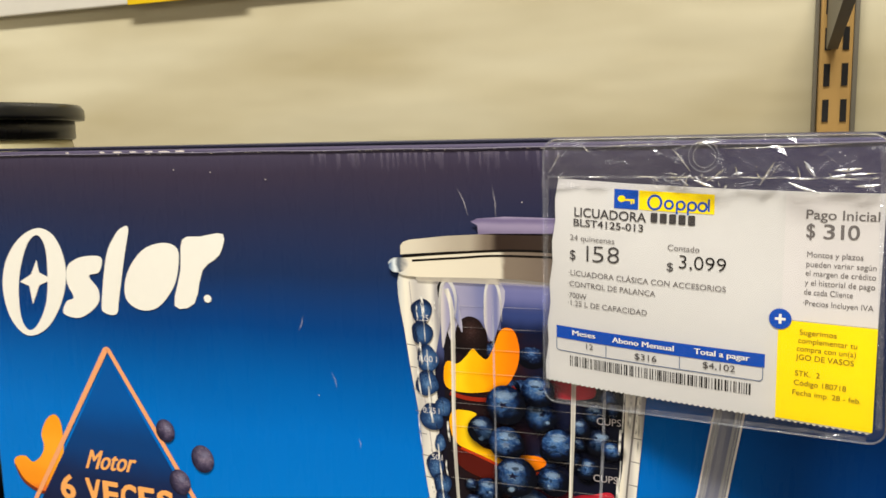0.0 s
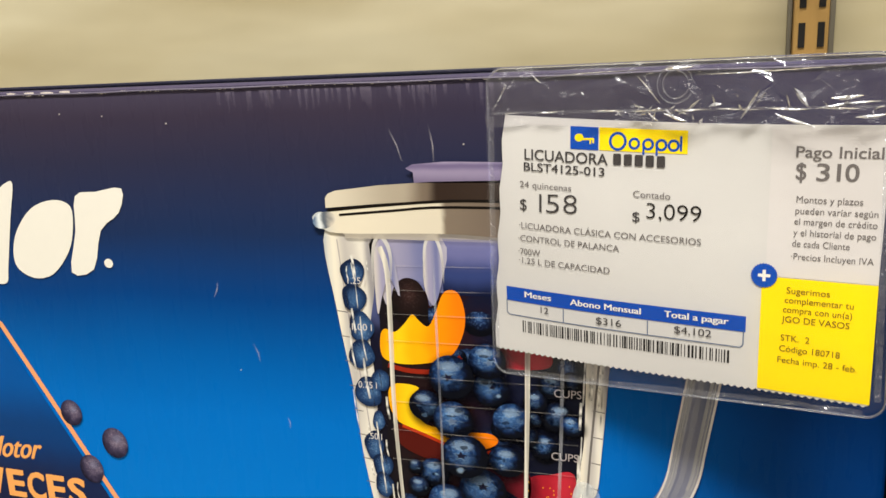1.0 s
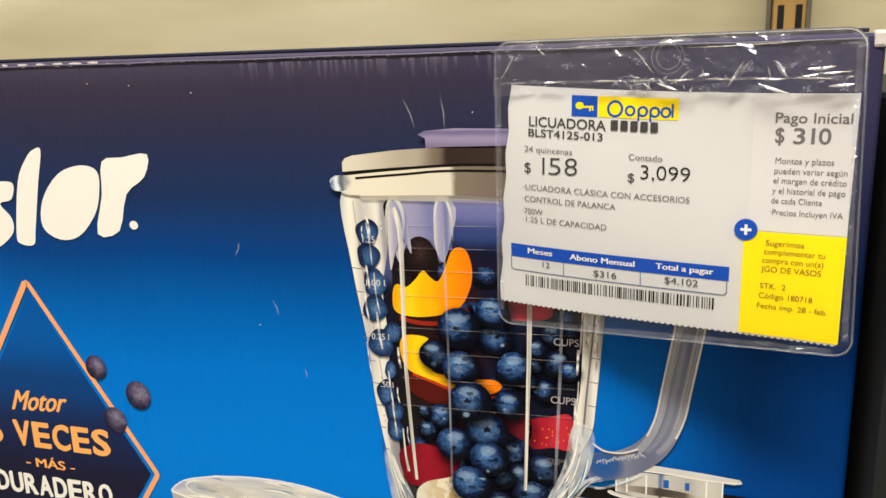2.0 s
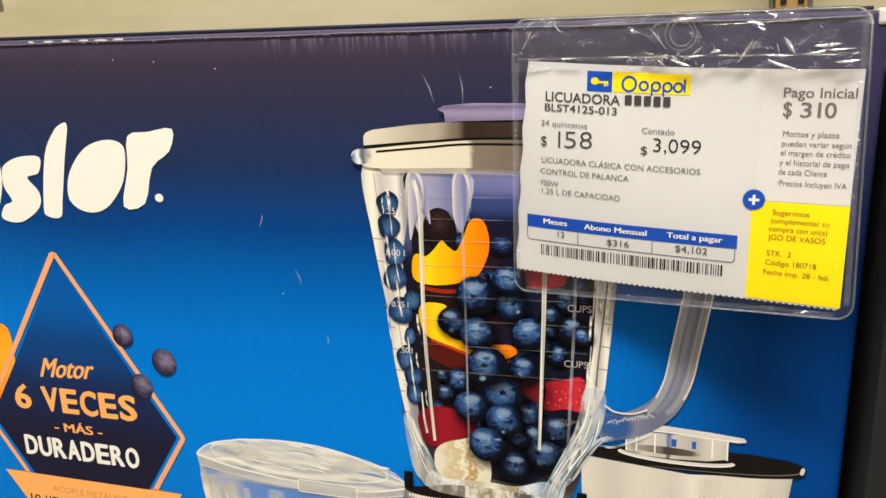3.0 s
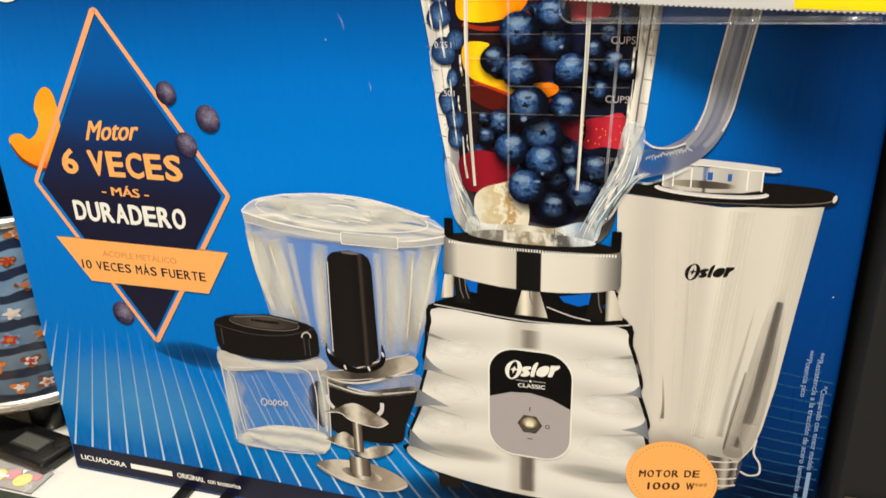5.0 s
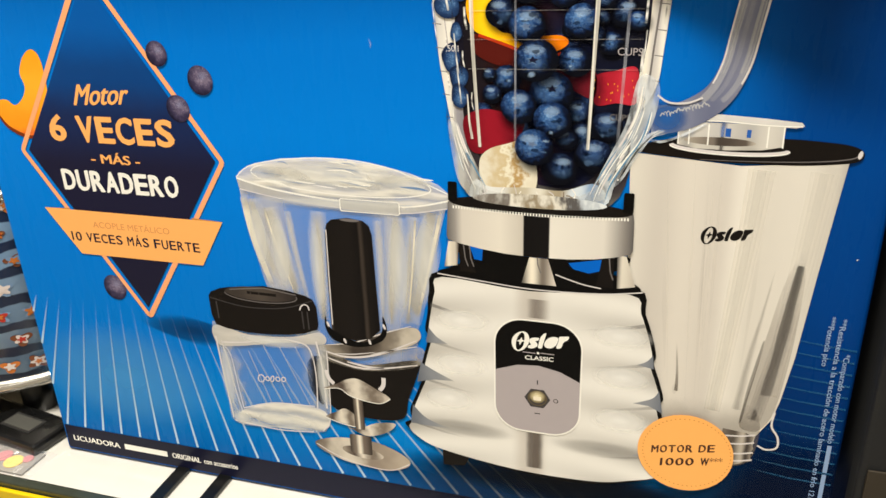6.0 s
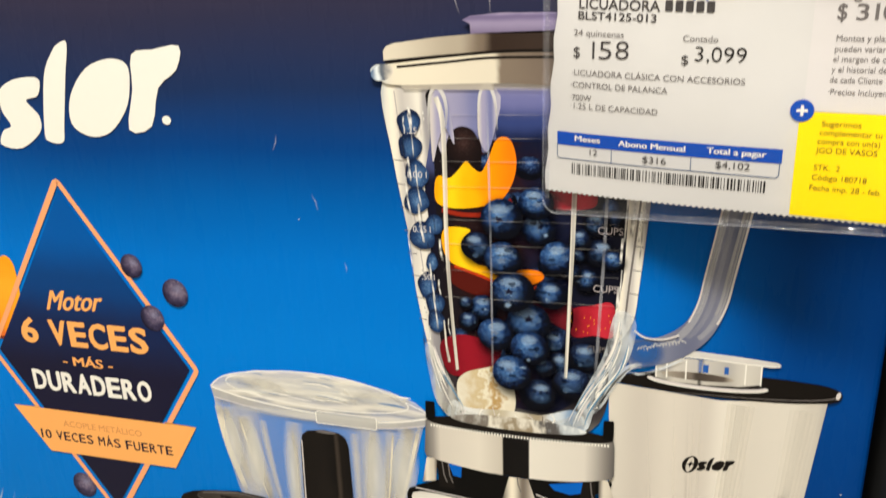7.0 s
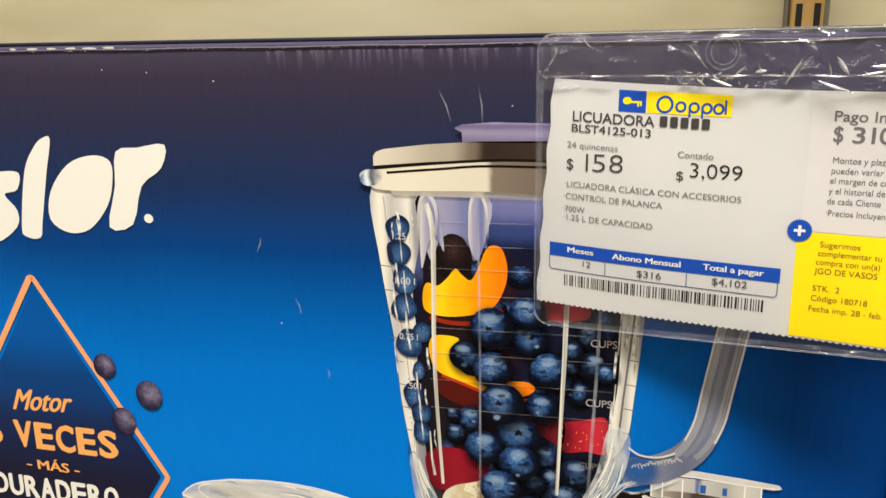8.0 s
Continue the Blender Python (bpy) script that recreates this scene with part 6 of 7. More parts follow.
# ---- price tag in its clear sleeve ----
tag = thing("price_tag_card", on_tag(45, 75, 0), "white and yellow paper price card inside a clear sleeve", "price tag")


def strip_faces(outline_fn, nx=24, ny=10):
    """A grid of quads between the corners of a card; outline_fn maps (0..1, 0..1)."""
    return [[outline_fn(i / nx, j / ny), outline_fn((i + 1) / nx, j / ny), outline_fn((i + 1) / nx, (j + 1) / ny), outline_fn(i / nx, (j + 1) / ny)] for i in range(nx) for j in range(ny)]


def card(a, b):
    """The card's own outline: left edge slants, the rows sag."""
    s = (-5.6 + 4.6 * b) + a * (96.6 + 5.6 - 4.6 * b + 0.8 * b)
    v = 75.2 + 71.2 * b
    jag = 0.3 * math.sin(s * 3.6) if b == 0 else 0.0
    if a == 0:
        s += 0.35 * math.sin(v * 2.2)
    return (s, v - sag(s, v) + jag)


bm = sheet(strip_faces(card, 240, 20), on_tag, 0)
bmesh.ops.remove_doubles(bm, verts=bm.verts[:], dist=1e-5)
ret = bmesh.ops.extrude_face_region(bm, geom=bm.faces[:])
for g in ret["geom"]:
    if isinstance(g, bmesh.types.BMVert):
        g.co -= TAG_N * 0.00025
bmesh.ops.recalc_face_normals(bm, faces=bm.faces[:])
part("paper", bm, M["paper"], tag, "white printed paper card")


def tag_sheet(name, s0, s1, v0, v1, material, layer, nx=20, label=""):
    """A printed field whose rows follow the card. Heights are those at its first edge."""
    f = strip_faces(lambda a, b: (s0 + a * (s1 - s0), v0 + b * (v1 - v0) - sag(s0 + a * (s1 - s0), v0 + b * (v1 - v0)) + sag(s0, v0 + b * (v1 - v0))), nx, 4)
    return printed(name, f, material, tag, layer, label, on_tag)


def words(body, s0, s1, v, cap, material, thick=0.0, layer=8):
    return wording(body, s0, s1, v, cap, material, tag, layer, put=on_tag, sagging=True, thick=thick)


tag_sheet("grey_column", 71.4, 97.0, 105, 142.4, I["column"], 3)
tag_sheet("yellow_field", 70.6, 97.0, 74.2, 104.8, I["tagyellow"], 4, label="bright yellow printed field")
# shop mark: blue square with a key, and a yellow field with plain blue shapes
tag_sheet("mark_square", 19.1, 27.1, 136.9, 143.2, I["tagblue"], 4)
tag_sheet("mark_field", 27.4, 51.0, 136.6, 142.8, I["tagyellow"], 4)
key = [ellipse(21.6, 140.0, 1.3, 1.1, n=14), rect(22.6, 25.9, 139.3, 139.9), rect(24.6, 25.1, 138.3, 139.3), rect(25.4, 25.9, 138.5, 139.3)]
printed("key_shape", key, I["tagyellow"], tag, 5, put=on_tag)
blobs = [stroke(ellipse(32.5, 139.0, 2.1, 2.2, n=18), 0.75, True)]
for s, v in ((37.0, 138.4), (40.7, 138.2), (44.2, 138.0), (47.4, 137.9)):
    blobs.append(stroke(ellipse(s, v, 1.25, 1.3, n=16), 0.7, True))
blobs += [[rect(49.0, 49.6, 136.4, 140.4, 0.2, 3)], [rect(39.2, 39.8, 135.4, 138, 0.2, 3)], [rect(42.7, 43.3, 135.2, 138, 0.2, 3)]]
printed("mark_shapes", [f for g in blobs for f in g], I["tagblue"], tag, 5, put=on_tag)

words("LICUADORA", 5.4, 29.8, 133.8, 3.2, I["darkgrey"], 0.05)
for k in range(5):
    printed("word_bar", rect(31.3 + 2.95 * k, 33.5 + 2.95 * k, 132.6 - 0.14 * k, 135.7 - 0.14 * k, 0.4, 3), I["darkgrey"], tag, 8, put=on_tag)
words("BLST4125-013", 5.2, 28.9, 130.6, 2.5, I["darkgrey"], 0.06)
words("24 quincenas", 3.9, 19.5, 125.8, 1.9, I["midgrey"])
words("$", 3.9, 6.0, 119.2, 3.4, I["darkgrey"])
for txt, s0, s1 in (("1", 9.9, 10.6), ("5", 12.0, 15.9), ("8", 17.2, 21.2)):
    wording(txt, s0, s1, 118.6, 5.8, I["darkgrey"], tag, 8, -0.012, put=on_tag)
words("Contado", 37.0, 46.9, 124.0, 1.9, I["midgrey"])
words("$", 36.9, 38.9, 117.4, 2.8, I["darkgrey"])
wording("3,099", 40.7, 55.0, 118.4, 4.5, I["soft_black"], tag, 8, -0.01, put=on_tag, sagging=True)
words("·LICUADORA CLÁSICA CON ACCESORIOS", 3.5, 55.2, 113.7, 1.9, I["midgrey"])
words("·CONTROL DE PALANCA", 3.2, 33.4, 109.9, 1.9, I["midgrey"])
words("·700W", 3.1, 10.0, 105.9, 1.9, I["midgrey"])
words("·1.25 L DE CAPACIDAD", 3.2, 30.8, 103.2, 1.9, I["midgrey"])
# table
tag_sheet("table_head", -1.2, 67.2, 91.2, 95.6, I["tagblue"], 4, 24)


def tag_line(name, pts, width, material, layer=5):
    fine = []
    for (a, b), (c, d) in zip(pts, pts[1:]):
        fine += [(a + (c - a) * k / 8, b + (d - b) * k / 8) for k in range(8)]
    fine.append(pts[-1])
    return printed(name, stroke([(s, v - sag(s, v) + sag(0, v)) for s, v in fine], width), material, tag, layer, put=on_tag)


tag_line("table_frame", [(-1.2, 91.5), (-1.2, 87.4), (-0.4, 86.7), (66, 86.7), (66.7, 87.5), (66.7, 91.6)], 0.28, I["steelblue"])
tag_line("table_rule", [(16.9, 91), (16.9, 86.7)], 0.28, I["steelblue"])
tag_line("table_rule", [(41.5, 91), (41.5, 86.7)], 0.28, I["steelblue"])
words("Meses", 4.8, 13.1, 92.6, 1.9, I["white"], thick=0.09)
words("Abono Mensual", 19.1, 39.6, 91.8, 1.9, I["white"], thick=0.09)
words("Total a pagar", 46.1, 62.8, 91.2, 1.9, I["white"], thick=0.09)
words("12", 9.8, 12.3, 88.3, 2.0, I["darkgrey"])
words("$316", 26.8, 34.1, 87.0, 2.2, I["darkgrey"])
words("$4,102", 48.8, 58.6, 86.9, 2.2, I["darkgrey"])
rng = random.Random(5)
s, code = 3.8, []
while s < 63:
    w = rng.choice((0.22, 0.22, 0.36, 0.55))
    code.append([(s, 81.7), (s + w, 81.7), (s + w, 85.4), (s, 85.4)])
    s += w + rng.choice((0.2, 0.28, 0.45, 0.7))
printed("barcode", [[(a, v - sag(a, v) + sag(0, v)) for a, v in q] for q in code], I["soft_black"], tag, 5, put=on_tag)
# plus badge with a toothed edge
plus = printed("plus_badge", [(71.1 + r * math.cos(a), 105.0 + r * math.sin(a)) for a, r in [(math.pi * k / 28, 3.3 if k % 2 else 3.0) for k in range(56)]], I["tagblue"], tag, 9, "round blue badge with a plus", on_tag)
printed("plus_sign", [rect(69.6, 72.6, 104.6, 105.4), rect(70.7, 71.5, 103.5, 106.5)], I["white"], plus, 10, put=on_tag)
words("Pago Inicial", 77.1, 96.0, 135.3, 2.9, I["midgrey"], 0.05)
words("$", 77.3, 79.5, 129.8, 4.4, I["midgrey"], 0.08)
for txt, s0, s1 in (("3", 81.9, 84.7), ("1", 86.4, 87.1), ("0", 88.2, 91.1)):
    words(txt, s0, s1, 129.6, 4.5, I["midgrey"], 0.08)
for k, (txt, s1) in enumerate((("Montos y plazos", 92.4), ("pueden variar según", 95.8), ("el margen de crédito", 95.8), ("y el historial de pago", 95.7), ("de cada Cliente", 90.2), ("·Precios Incluyen IVA", 95.6))):
    words(txt, 77.7 - 0.1 * k, s1, (124.1, 121.3, 118.6, 115.8, 113.0, 109.7)[k], 1.75, I["midgrey"])
I["ochre"] = ink("ink_ochre", lin(120, 88, 24))
for txt, s0, s1, v in (("Sugerimos", 76.6, 86.6, 100.8), ("complementar tu", 76.3, 92.0, 98.3), ("compra con un(a)", 76.0, 91.8, 95.8), ("JGO DE VASOS", 75.8, 91.4, 93.2), ("STK.  2", 75.8, 82.6, 88.2), ("Código 180718", 75.6, 89.7, 85.3), ("Fecha imp. 28 - feb.", 75.3, 93.7, 82.2)):
    words(txt, s0, s1, v, 1.75, I["ochre"])

sleeve = thing("clear_tag_sleeve", on_tag(45, 68, 0), "clear crinkled vinyl sleeve with a punched hole at its top", "tag sleeve")
S0, S1, V0, V1 = -6.2, 100.6, 67.5, 159.6


def sleeve_point(s, v, off):
    """The film's own wrinkles, strongest above the welded seam; the sleeve narrows upwards."""
    s -= 2.8 * max(0.0, (s - S0) / 107) * (v - V0) / 92
    v += 0.034 * max(0.0, s) * (V1 - v) / 92
    p = noise.noise(Vector((s / 9, v / 6, 3.1)))
    top = min(1, max(0, (v - 142) / 6))
    crush = 0.35 + 0.65 * min(1, max(0, (s - 22) / 20))
    low = min(1, max(0, (s - 55) / 20)) * min(1, max(0, (100 - v) / 12)) + min(1, max(0, (76 - v) / 5))
    h = 0.3 * p + 0.7 * low * noise.noise(Vector((s / 6 + v / 9, v / 14, 5.7))) + top * crush * (0.9 * p + 0.5 * noise.noise(Vector((s / 5, v / 4, 8.4))))
    return on_tag(s, v, 0) + TAG_N * ((off + h) / 1000)


def crushed_sheet(v0, v1, off, nx, ny):
    """Stiff film crushed into flat facets with sharp ridges."""
    rng3, bm, g = random.Random(17), bmesh.new(), []
    for j in range(ny + 1):
        row = []
        for i in range(nx + 1):
            inner = 0 < i < nx and 0 < j < ny
            s = S0 + (S1 - S0) * (i + (rng3.uniform(-0.42, 0.42) if inner else 0)) / nx
            v = v0 + (v1 - v0) * (j + (rng3.uniform(-0.42, 0.42) if inner else 0)) / ny
            if j == ny:
                s = min(max(s, S0 + 4), S1 - 4)
            lift = rng3.uniform(-1, 1) * (0.28 + 0.5 * min(1, max(0, (s - 25) / 15))) if inner else 0
            row.append(bm.verts.new(sleeve_point(s, v, off + lift)))
        g.append(row)
    for j in range(ny):
        for i in range(nx):
            a, b, c, d = g[j][i], g[j][i + 1], g[j + 1][i + 1], g[j + 1][i]
            for tri in (((a, b, c), (a, c, d)) if rng3.random() < 0.5 else ((a, b, d), (b, c, d))):
                bm.faces.new(tri)
    return bm


def film_sheet(v0, v1, off, nx, ny):
    bm = bmesh.new()
    g = []
    for j in range(ny + 1):
        v = v0 + (v1 - v0) * j / ny
        inset = 0.0
        for lim in (V0, V1):
            d = abs(v - lim)
            if d < 5:
                inset = max(inset, 5 - math.sqrt(max(0, 25 - (5 - d) ** 2)))
        g.append([bm.verts.new(sleeve_point(S0 + inset + (S1 - S0 - 2 * inset) * i / nx, v, off)) for i in range(nx + 1)])
    for j in range(ny):
        for i in range(nx):
            bm.faces.new((g[j][i], g[j][i + 1], g[j + 1][i + 1], g[j + 1][i]))
    return bm


part("front_film", film_sheet(V0, 147.2, 1.3, 90, 60), M["film"], sleeve, "clear vinyl film", True)
part("header_film", crushed_sheet(143.0, V1, 1.5, 34, 6), M["crumple"], sleeve, "crumpled clear vinyl film")
part("back_film", film_sheet(V0, V1, -0.9, 40, 30), M["film"], sleeve, "", True)
rim = [sleeve_point(x, y, 0.2) for x, y in rect(S0, S1, V0, V1, 5, 8)]
fine = []
for a, b in zip(rim, rim[1:] + rim[:1]):
    k = max(1, int((b - a).length / 0.004))
    fine += [a.lerp(b, j / k) for j in range(k)]
part("welded_rim", tube(fine, 0.00032, 8, True), M["vinyl"], sleeve, "glossy welded edge", True)


def weld_band(x0, x1, y0, y1, nx, ny, name="welded_band"):
    bm = bmesh.new()
    g = [[bm.verts.new(sleeve_point(x0 + (x1 - x0) * i / nx, y0 + (y1 - y0) * j / ny, 1.3)) for i in range(nx + 1)] for j in range(ny + 1)]
    for j in range(ny):
        for i in range(nx):
            bm.faces.new((g[j][i], g[j][i + 1], g[j + 1][i + 1], g[j + 1][i]))
    part(name, bm, M["weld"], sleeve, "", True)


weld_band(S0 + 1, S0 + 2.6, V0 + 5, 146, 2, 50)
weld_band(S1 - 2.6, S1 - 1, V0 + 5, 155, 2, 50)
weld_band(S0 + 5, S1 - 5, V0 + 0.8, V0 + 2.2, 70, 2)
weld_band(S0 + 2, S1 - 3, 146.6, 147.4, 90, 2, "welded_seam")
weld_band(S0 + 5, S1 - 5, V1 - 1.4, V1 - 0.6, 70, 2)
hole = [sleeve_point(49.2 + 3.4 * math.cos(a), 153.6 + 3.6 * math.sin(a), 1.3) for a in [2 * math.pi * k / 28 for k in range(28)]]
part("punched_hole", tube(hole, 0.00016, 6, True), M["weld"], sleeve, "", True)
hole = [sleeve_point(49.0 + 4.7 * math.cos(a), 153.6 + 4.9 * math.sin(a), 1.2) for a in [2 * math.pi * k / 28 for k in range(28)]]
part("hole_collar", tube(hole, 0.00016, 6, True), M["vinyl"], sleeve, "", True)
for ob in sleeve.children:
    ob.visible_shadow = False
# sharp folds in the header and along the seam; their milky white paints in glints


def soft_point(s, v, off):
    """On the film, but without its finest wrinkles."""
    return on_tag(s, v, 0) + TAG_N * ((off + 1.1 * noise.noise(Vector((s / 9, v / 6, 3.1)))) / 1000)


frng = random.Random(23)
creases = []
for k in range(22):
    fs, fv, fa, fl = frng.choice((frng.uniform(34, 50), frng.uniform(50, 97), frng.uniform(60, 97))), frng.gauss(146.4, 1.1), radians(frng.choice((frng.uniform(-25, 25), frng.uniform(30, 150)))), frng.uniform(1.2, 3.4)
    creases.append((fs, fv, fs + fl * math.cos(fa), min(152, fv + fl * math.sin(fa)), frng.uniform(0.25, 0.7)))
for fs in (-3, 9, 24, 36, 47, 58, 70, 82):
    creases.append((fs, 147.1 + frng.uniform(-0.15, 0.15), fs + frng.uniform(7, 11), 147.1, frng.uniform(0.35, 0.6)))
for s0, v0, s1, v1, w in ((38, 156, 44, 149, 0.5), (64, 144.5, 68.3, 152, 0.9), (65.6, 146, 70.6, 152.4, 0.4), (74.3, 151, 75.4, 146.4, 0.5), (76, 152, 79.4, 147.6, 1.3), (80.7, 147.2, 95, 148.8, 0.7), (84, 149.4, 91, 149.9, 1.1),
                          (-4, 147.6, 2.4, 157, 0.6), (7.8, 157.8, 10.8, 155.2, 0.5), (51, 146.8, 54, 150, 0.8), (40.6, 147, 43.8, 144.2, 0.6), (45, 146.2, 51, 144.4, 0.9), (42, 144.4, 43.2, 147.6, 0.5), (56.4, 148, 59.6, 148.8, 0.9),
                          (72, 146, 81, 142.6, 0.9), (89.5, 144.8, 96, 145.6, 0.9), (12, 156.6, 40.7, 157.8, 0.35), (53, 155.9, 88, 156.7, 0.45), (44.6, 157.2, 52.6, 158.2, 1.0), (57, 151, 58, 147.6, 0.5), *creases):
    bm = bmesh.new()
    along = Vector((s1 - s0, v1 - v0)).normalized()
    rows = []
    for q in range(7):
        f = q / 6
        s, v, half = s0 + (s1 - s0) * f, v0 + (v1 - v0) * f + 0.15 * math.sin(5 * f + s0), 0.5 * w * math.sin(math.pi * (0.04 + 0.92 * f))
        rows.append([bm.verts.new(soft_point(s - along.y * c * half, v + along.x * c * half, 1.9 + (0.35 if c == 0 else 0))) for c in (-1, 0, 1)])
    for a, b in zip(rows, rows[1:]):
        for c in (0, 1):
            bm.faces.new((a[c], a[c + 1], b[c + 1], b[c]))
    part("fold", bm, M["crease"], sleeve)

# ---- things round the carton ----
def lidded_canister(x, y, z, r, h):
    """Cream canister with a two-step black lid."""
    c = thing("lidded_canister", (x, y, z), "cream canister with black collar and lid, standing on a flowered tin", "canister")
    part("collar", lathe([(r * 0.9, 0.0004), (r * 0.95, 0.003), (r * 0.95, 0.06), (r * 0.88, 0.064)], (x, y, z)), M["black"], c, "black plastic collar", True)
    part("body", lathe([(r * 0.86, 0.0645), (r * 0.87, 0.07), (r * 0.88, h - 0.006), (r * 0.86, h)], (x, y, z)), M["cream"], c, "", True)
    for k in range(14):
        a = 2 * math.pi * k / 14
        part("vent", lathe([(0.002, 0), (0.002, 0.003)], (x + r * 0.88 * math.cos(a), y + r * 0.88 * math.sin(a), z + h - 0.012), 8), M["slot"], c)
    lid = part("lid", lathe([(r * 0.88, h), (r * 0.9, h + 0.001), (r * 0.9, h + 0.0105), (r * 0.88, h + 0.0115)], (x, y, z)), M["black"], c, "black plastic lid", True)
    part("lid_flange", lathe([(r * 0.9, h + 0.011), (r * 0.995, h + 0.0115), (r, h + 0.0135), (r * 0.995, h + 0.018), (r * 0.96, h + 0.0205), (r * 0.4, h + 0.022)], (x, y, z)), M["black"], lid, "", True)
    return c


lidded_canister(-0.292, 0.082, SHELF + 0.1412, 0.059, 0.2068)


def wrap_mat():
    """Blue printed wrap in wavy bands."""
    n = Nodes("blue_wavy_wrap")
    p = n.principled(0.22, 0, 0.5)
    _, _, z = n.axes("Object")
    zz = n.math("ADD", z, n.math("MULTIPLY", n.noise(45.0, 2.0), 0.008))
    rows = n.math("SINE", n.math("MULTIPLY", zz, 397.0))
    c = n.mix(n.noise(60.0), lin(64, 104, 146), lin(146, 172, 196))
    c = n.mix(n.ramp(rows, [(0.3, (0, 0, 0)), (0.55, (1, 1, 1))]), c, lin(18, 36, 66))
    n.link(c, p.inputs["Base Color"])
    return n.mat


def flowered_tin(x, y, z, r, h):
    t = thing("flowered_tin", (x, y, z), "round tin with a blue wrap of orange and white flowers", "tin")
    for a in (-47, 43, 133, 223):
        part("foot", lathe([(0.0095, -0.015), (0.0105, -0.0135), (0.0105, 0.004), (0.0095, 0.005)], (x + 0.066 * math.cos(radians(a)), y + 0.066 * math.sin(radians(a)), z), 24), M["black"], t, "black rubber foot", True)
    part("body", lathe([(r * 0.9, 0.0055), (r, 0.014), (r, h - 0.01), (r * 0.98, h)], (x, y, z), 64), wrap_mat(), t, "blue wavy printed wrap", True)
    part("rim", lathe([(r * 0.93, 0.0052), (r * 1.03, 0.008), (r * 1.035, 0.011), (r * 1.005, 0.0145)], (x, y, z), 64), M["tin"], t, "bright metal rim", True)
    petal, heart, leaf = ink("wrap_white", lin(214, 200, 192)), ink("wrap_red", lin(176, 56, 44)), ink("wrap_orange", lin(196, 116, 56))
    brown, sky = ink("wrap_brown", lin(120, 72, 48)), ink("wrap_sky", lin(120, 146, 176))
    rng2 = random.Random(3)
    part("top_rim", lathe([(r * 1.0, h - 0.006), (r * 1.02, h - 0.0045), (r * 1.02, h - 0.001), (r * 0.96, h)], (x, y, z), 64), M["tin"], t, "bright metal rim", True)
    for row in range(7):
        for k in range(17):
            a0 = radians(-150 + 12 * k + (6 if row % 2 else 0) + rng2.uniform(-1.5, 1.5))
            zc = 0.023 + 0.0158 * row
            spin = rng2.uniform(0, 1)

            def flower(name, mat_, size, lift, teeth=5):
                pts = [(1.35 * size * (0.76 + 0.24 * math.cos(teeth * j * 0.2618)) * math.cos(0.2618 * j + spin), size * (0.76 + 0.24 * math.cos(teeth * j * 0.2618)) * math.sin(0.2618 * j + spin)) for j in range(24)]
                bm = bmesh.new()
                bm.faces.new([bm.verts.new((x + (r + lift) * math.cos(a0 + u / r), y + (r + lift) * math.sin(a0 + u / r), z + zc + v)) for u, v in pts])
                part(name, bm, mat_, t)

            tone = rng2.choice((petal, petal, petal, leaf, heart, sky))
            flower("leaf_print", rng2.choice((leaf, brown, sky)), rng2.uniform(0.0036, 0.0056), 0.0003, rng2.choice((3, 4, 5)))
            flower("flower_print", tone, rng2.uniform(0.0026, 0.0042), 0.0005, rng2.choice((4, 5, 6)))
            flower("flower_heart", rng2.choice((heart, petal, leaf)), rng2.uniform(0.0014, 0.0026), 0.0007)
    return t


flowered_tin(-0.292, 0.082, SHELF + 0.0152, 0.083, 0.126)


def kitchen_scale(x, y, z):
    """Flat black kitchen scale with its grey display, turned a little on the shelf."""
    s = thing("kitchen_scale", (x, y, z), "flat black kitchen scale with a grey display on the shelf", "scale")
    s.rotation_euler = (0, 0, radians(-9))
    part("base", block(x - 0.075, x + 0.024, y - 0.017, y + 0.011, z + 0.0003, z + 0.0075, 0.0022), M["black"], s)
    part("display", block(x - 0.012, x + 0.009, y - 0.0075, y + 0.002, z + 0.0076, z + 0.0081, 0.0002), M["grey"], s, "grey display window")
    part("display_frame", block(x - 0.0135, x + 0.0105, y - 0.009, y + 0.0035, z + 0.0073, z + 0.00785, 0.0002), M["slot"], s)
    return s


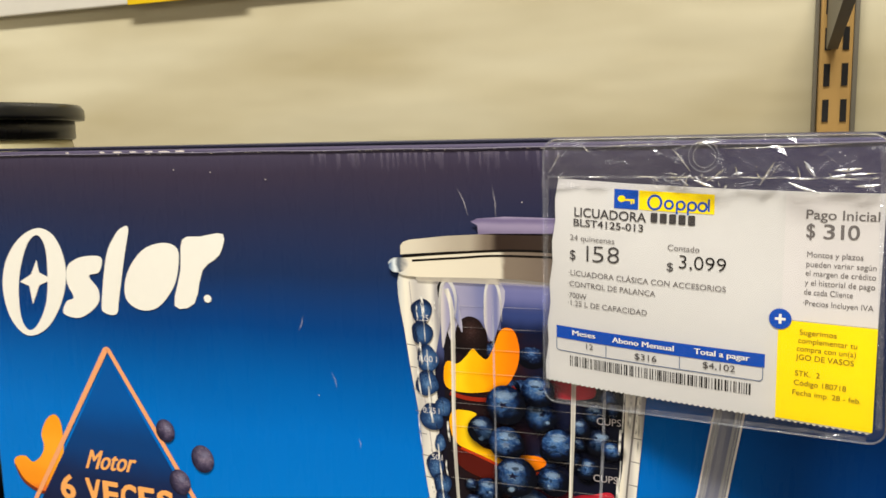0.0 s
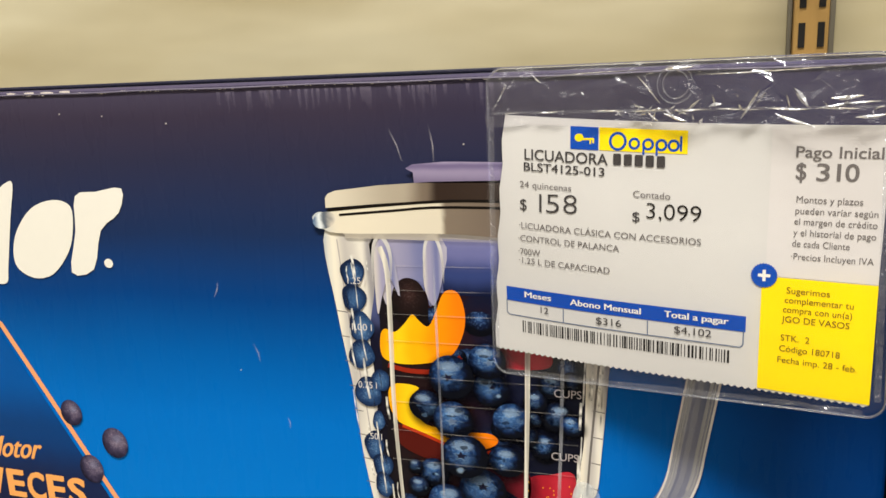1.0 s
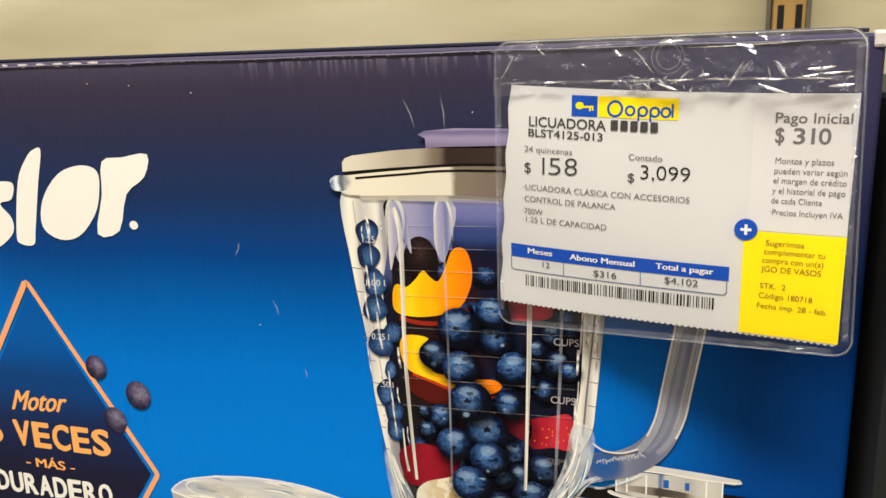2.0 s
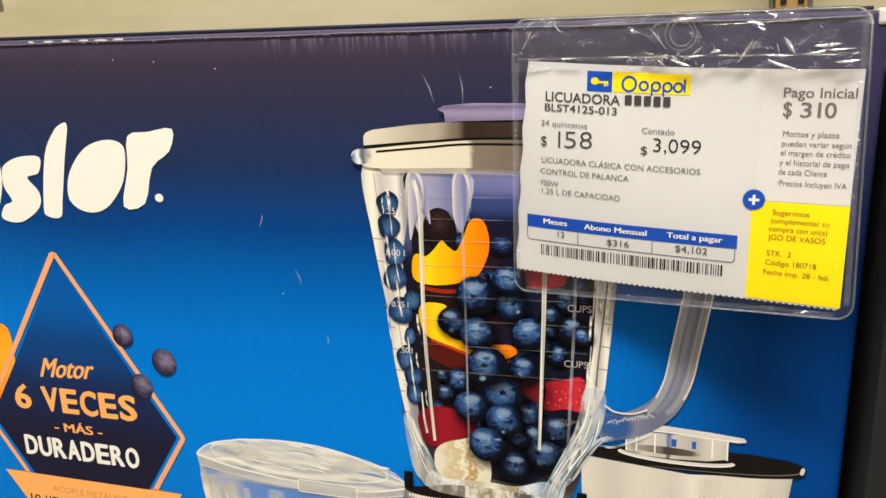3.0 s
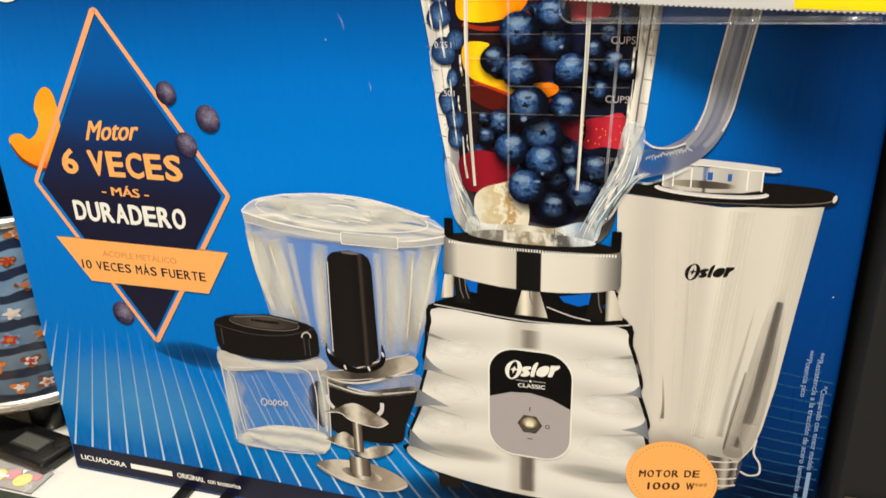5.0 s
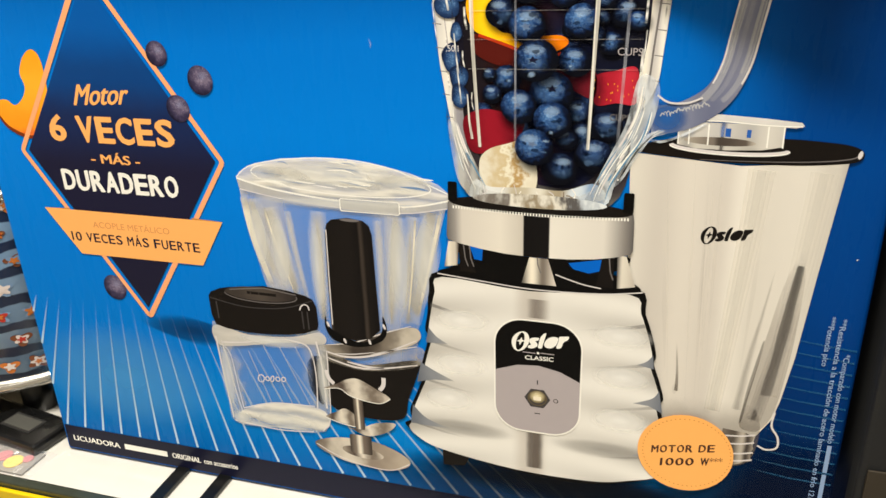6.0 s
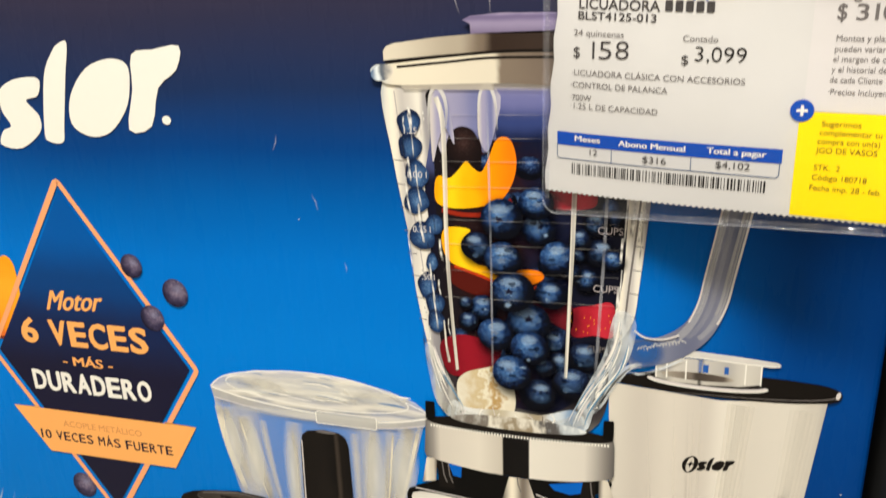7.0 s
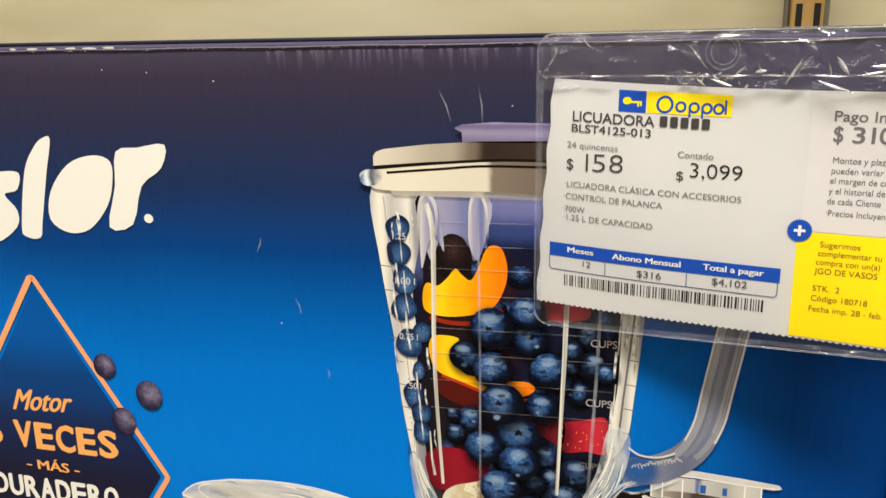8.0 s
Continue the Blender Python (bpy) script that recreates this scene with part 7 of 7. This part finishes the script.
kitchen_scale(-0.2325, 0.0085, SHELF)


def snack_pack(x, y, z):
    """A flat clear bag over a printed card with biscuits on it."""
    c = thing("snack_pack", (x, y, z), "flat clear wrapped grey pack printed with biscuits, lying on the shelf", "snack pack")
    part("card", block(x - 0.09, x + 0.018, y - 0.0085, y + 0.0095, z + 0.0003, z + 0.0015, 0.0004), M["pack"], c, "pale grey printed card")
    for dx, dy, r, mat_ in ((0.006, -0.001, 0.0052, "badge"), (-0.003, 0.002, 0.0045, "pink"), (0.012, 0.003, 0.003, "pink"), (-0.012, -0.002, 0.006, "badge"), (-0.022, 0.002, 0.006, "pink"), (-0.034, -0.001, 0.006, "badge")):
        part("biscuit_print", lathe([(r, 0), (r, 0.0003), (r * 0.9, 0.0005)], (x + dx, y + dy, z + 0.0016 + 0.0001 * (mat_ == "badge")), 24), biscuit[mat_], c)
    bm, g, rng4 = bmesh.new(), [], random.Random(9)
    for j in range(6):
        g.append([bm.verts.new((x - 0.094 + 0.118 * i / 22, y - 0.0105 + 0.0225 * j / 5, z + (0.0004 if j in (0, 5) or i in (0, 22) else 0.0028 + rng4.uniform(0, 0.0026)))) for i in range(23)])
    for j in range(5):
        for i in range(22):
            a, b, d, e = g[j][i], g[j][i + 1], g[j + 1][i + 1], g[j + 1][i]
            bm.faces.new((a, b, d))
            bm.faces.new((a, d, e))
    w = part("wrap", bm, M["crumple"], c, "crinkled clear wrap")
    w.visible_shadow = False
    return c


biscuit = dict(badge=ink("biscuit_yellow", lin(226, 196, 120)), pink=ink("biscuit_pink", lin(188, 132, 134)))
snack_pack(-0.226, -0.0175, SHELF)


def dark_carton():
    c = thing("dark_carton", (0.35, 0.0, SHELF), "matt black cardboard carton standing beside the blue one", "box")
    part("body", block(0.1875, 0.52, -0.012, 0.2, SHELF, SHELF + 0.325, 0.002), M["matt_black"], c)
    part("printed_panel", block(0.19, 0.51, -0.0134, -0.0124, SHELF + 0.004, SHELF + 0.075, 0.0003), M["olive"], c, "brown printed strip")
    return c


dark_carton()
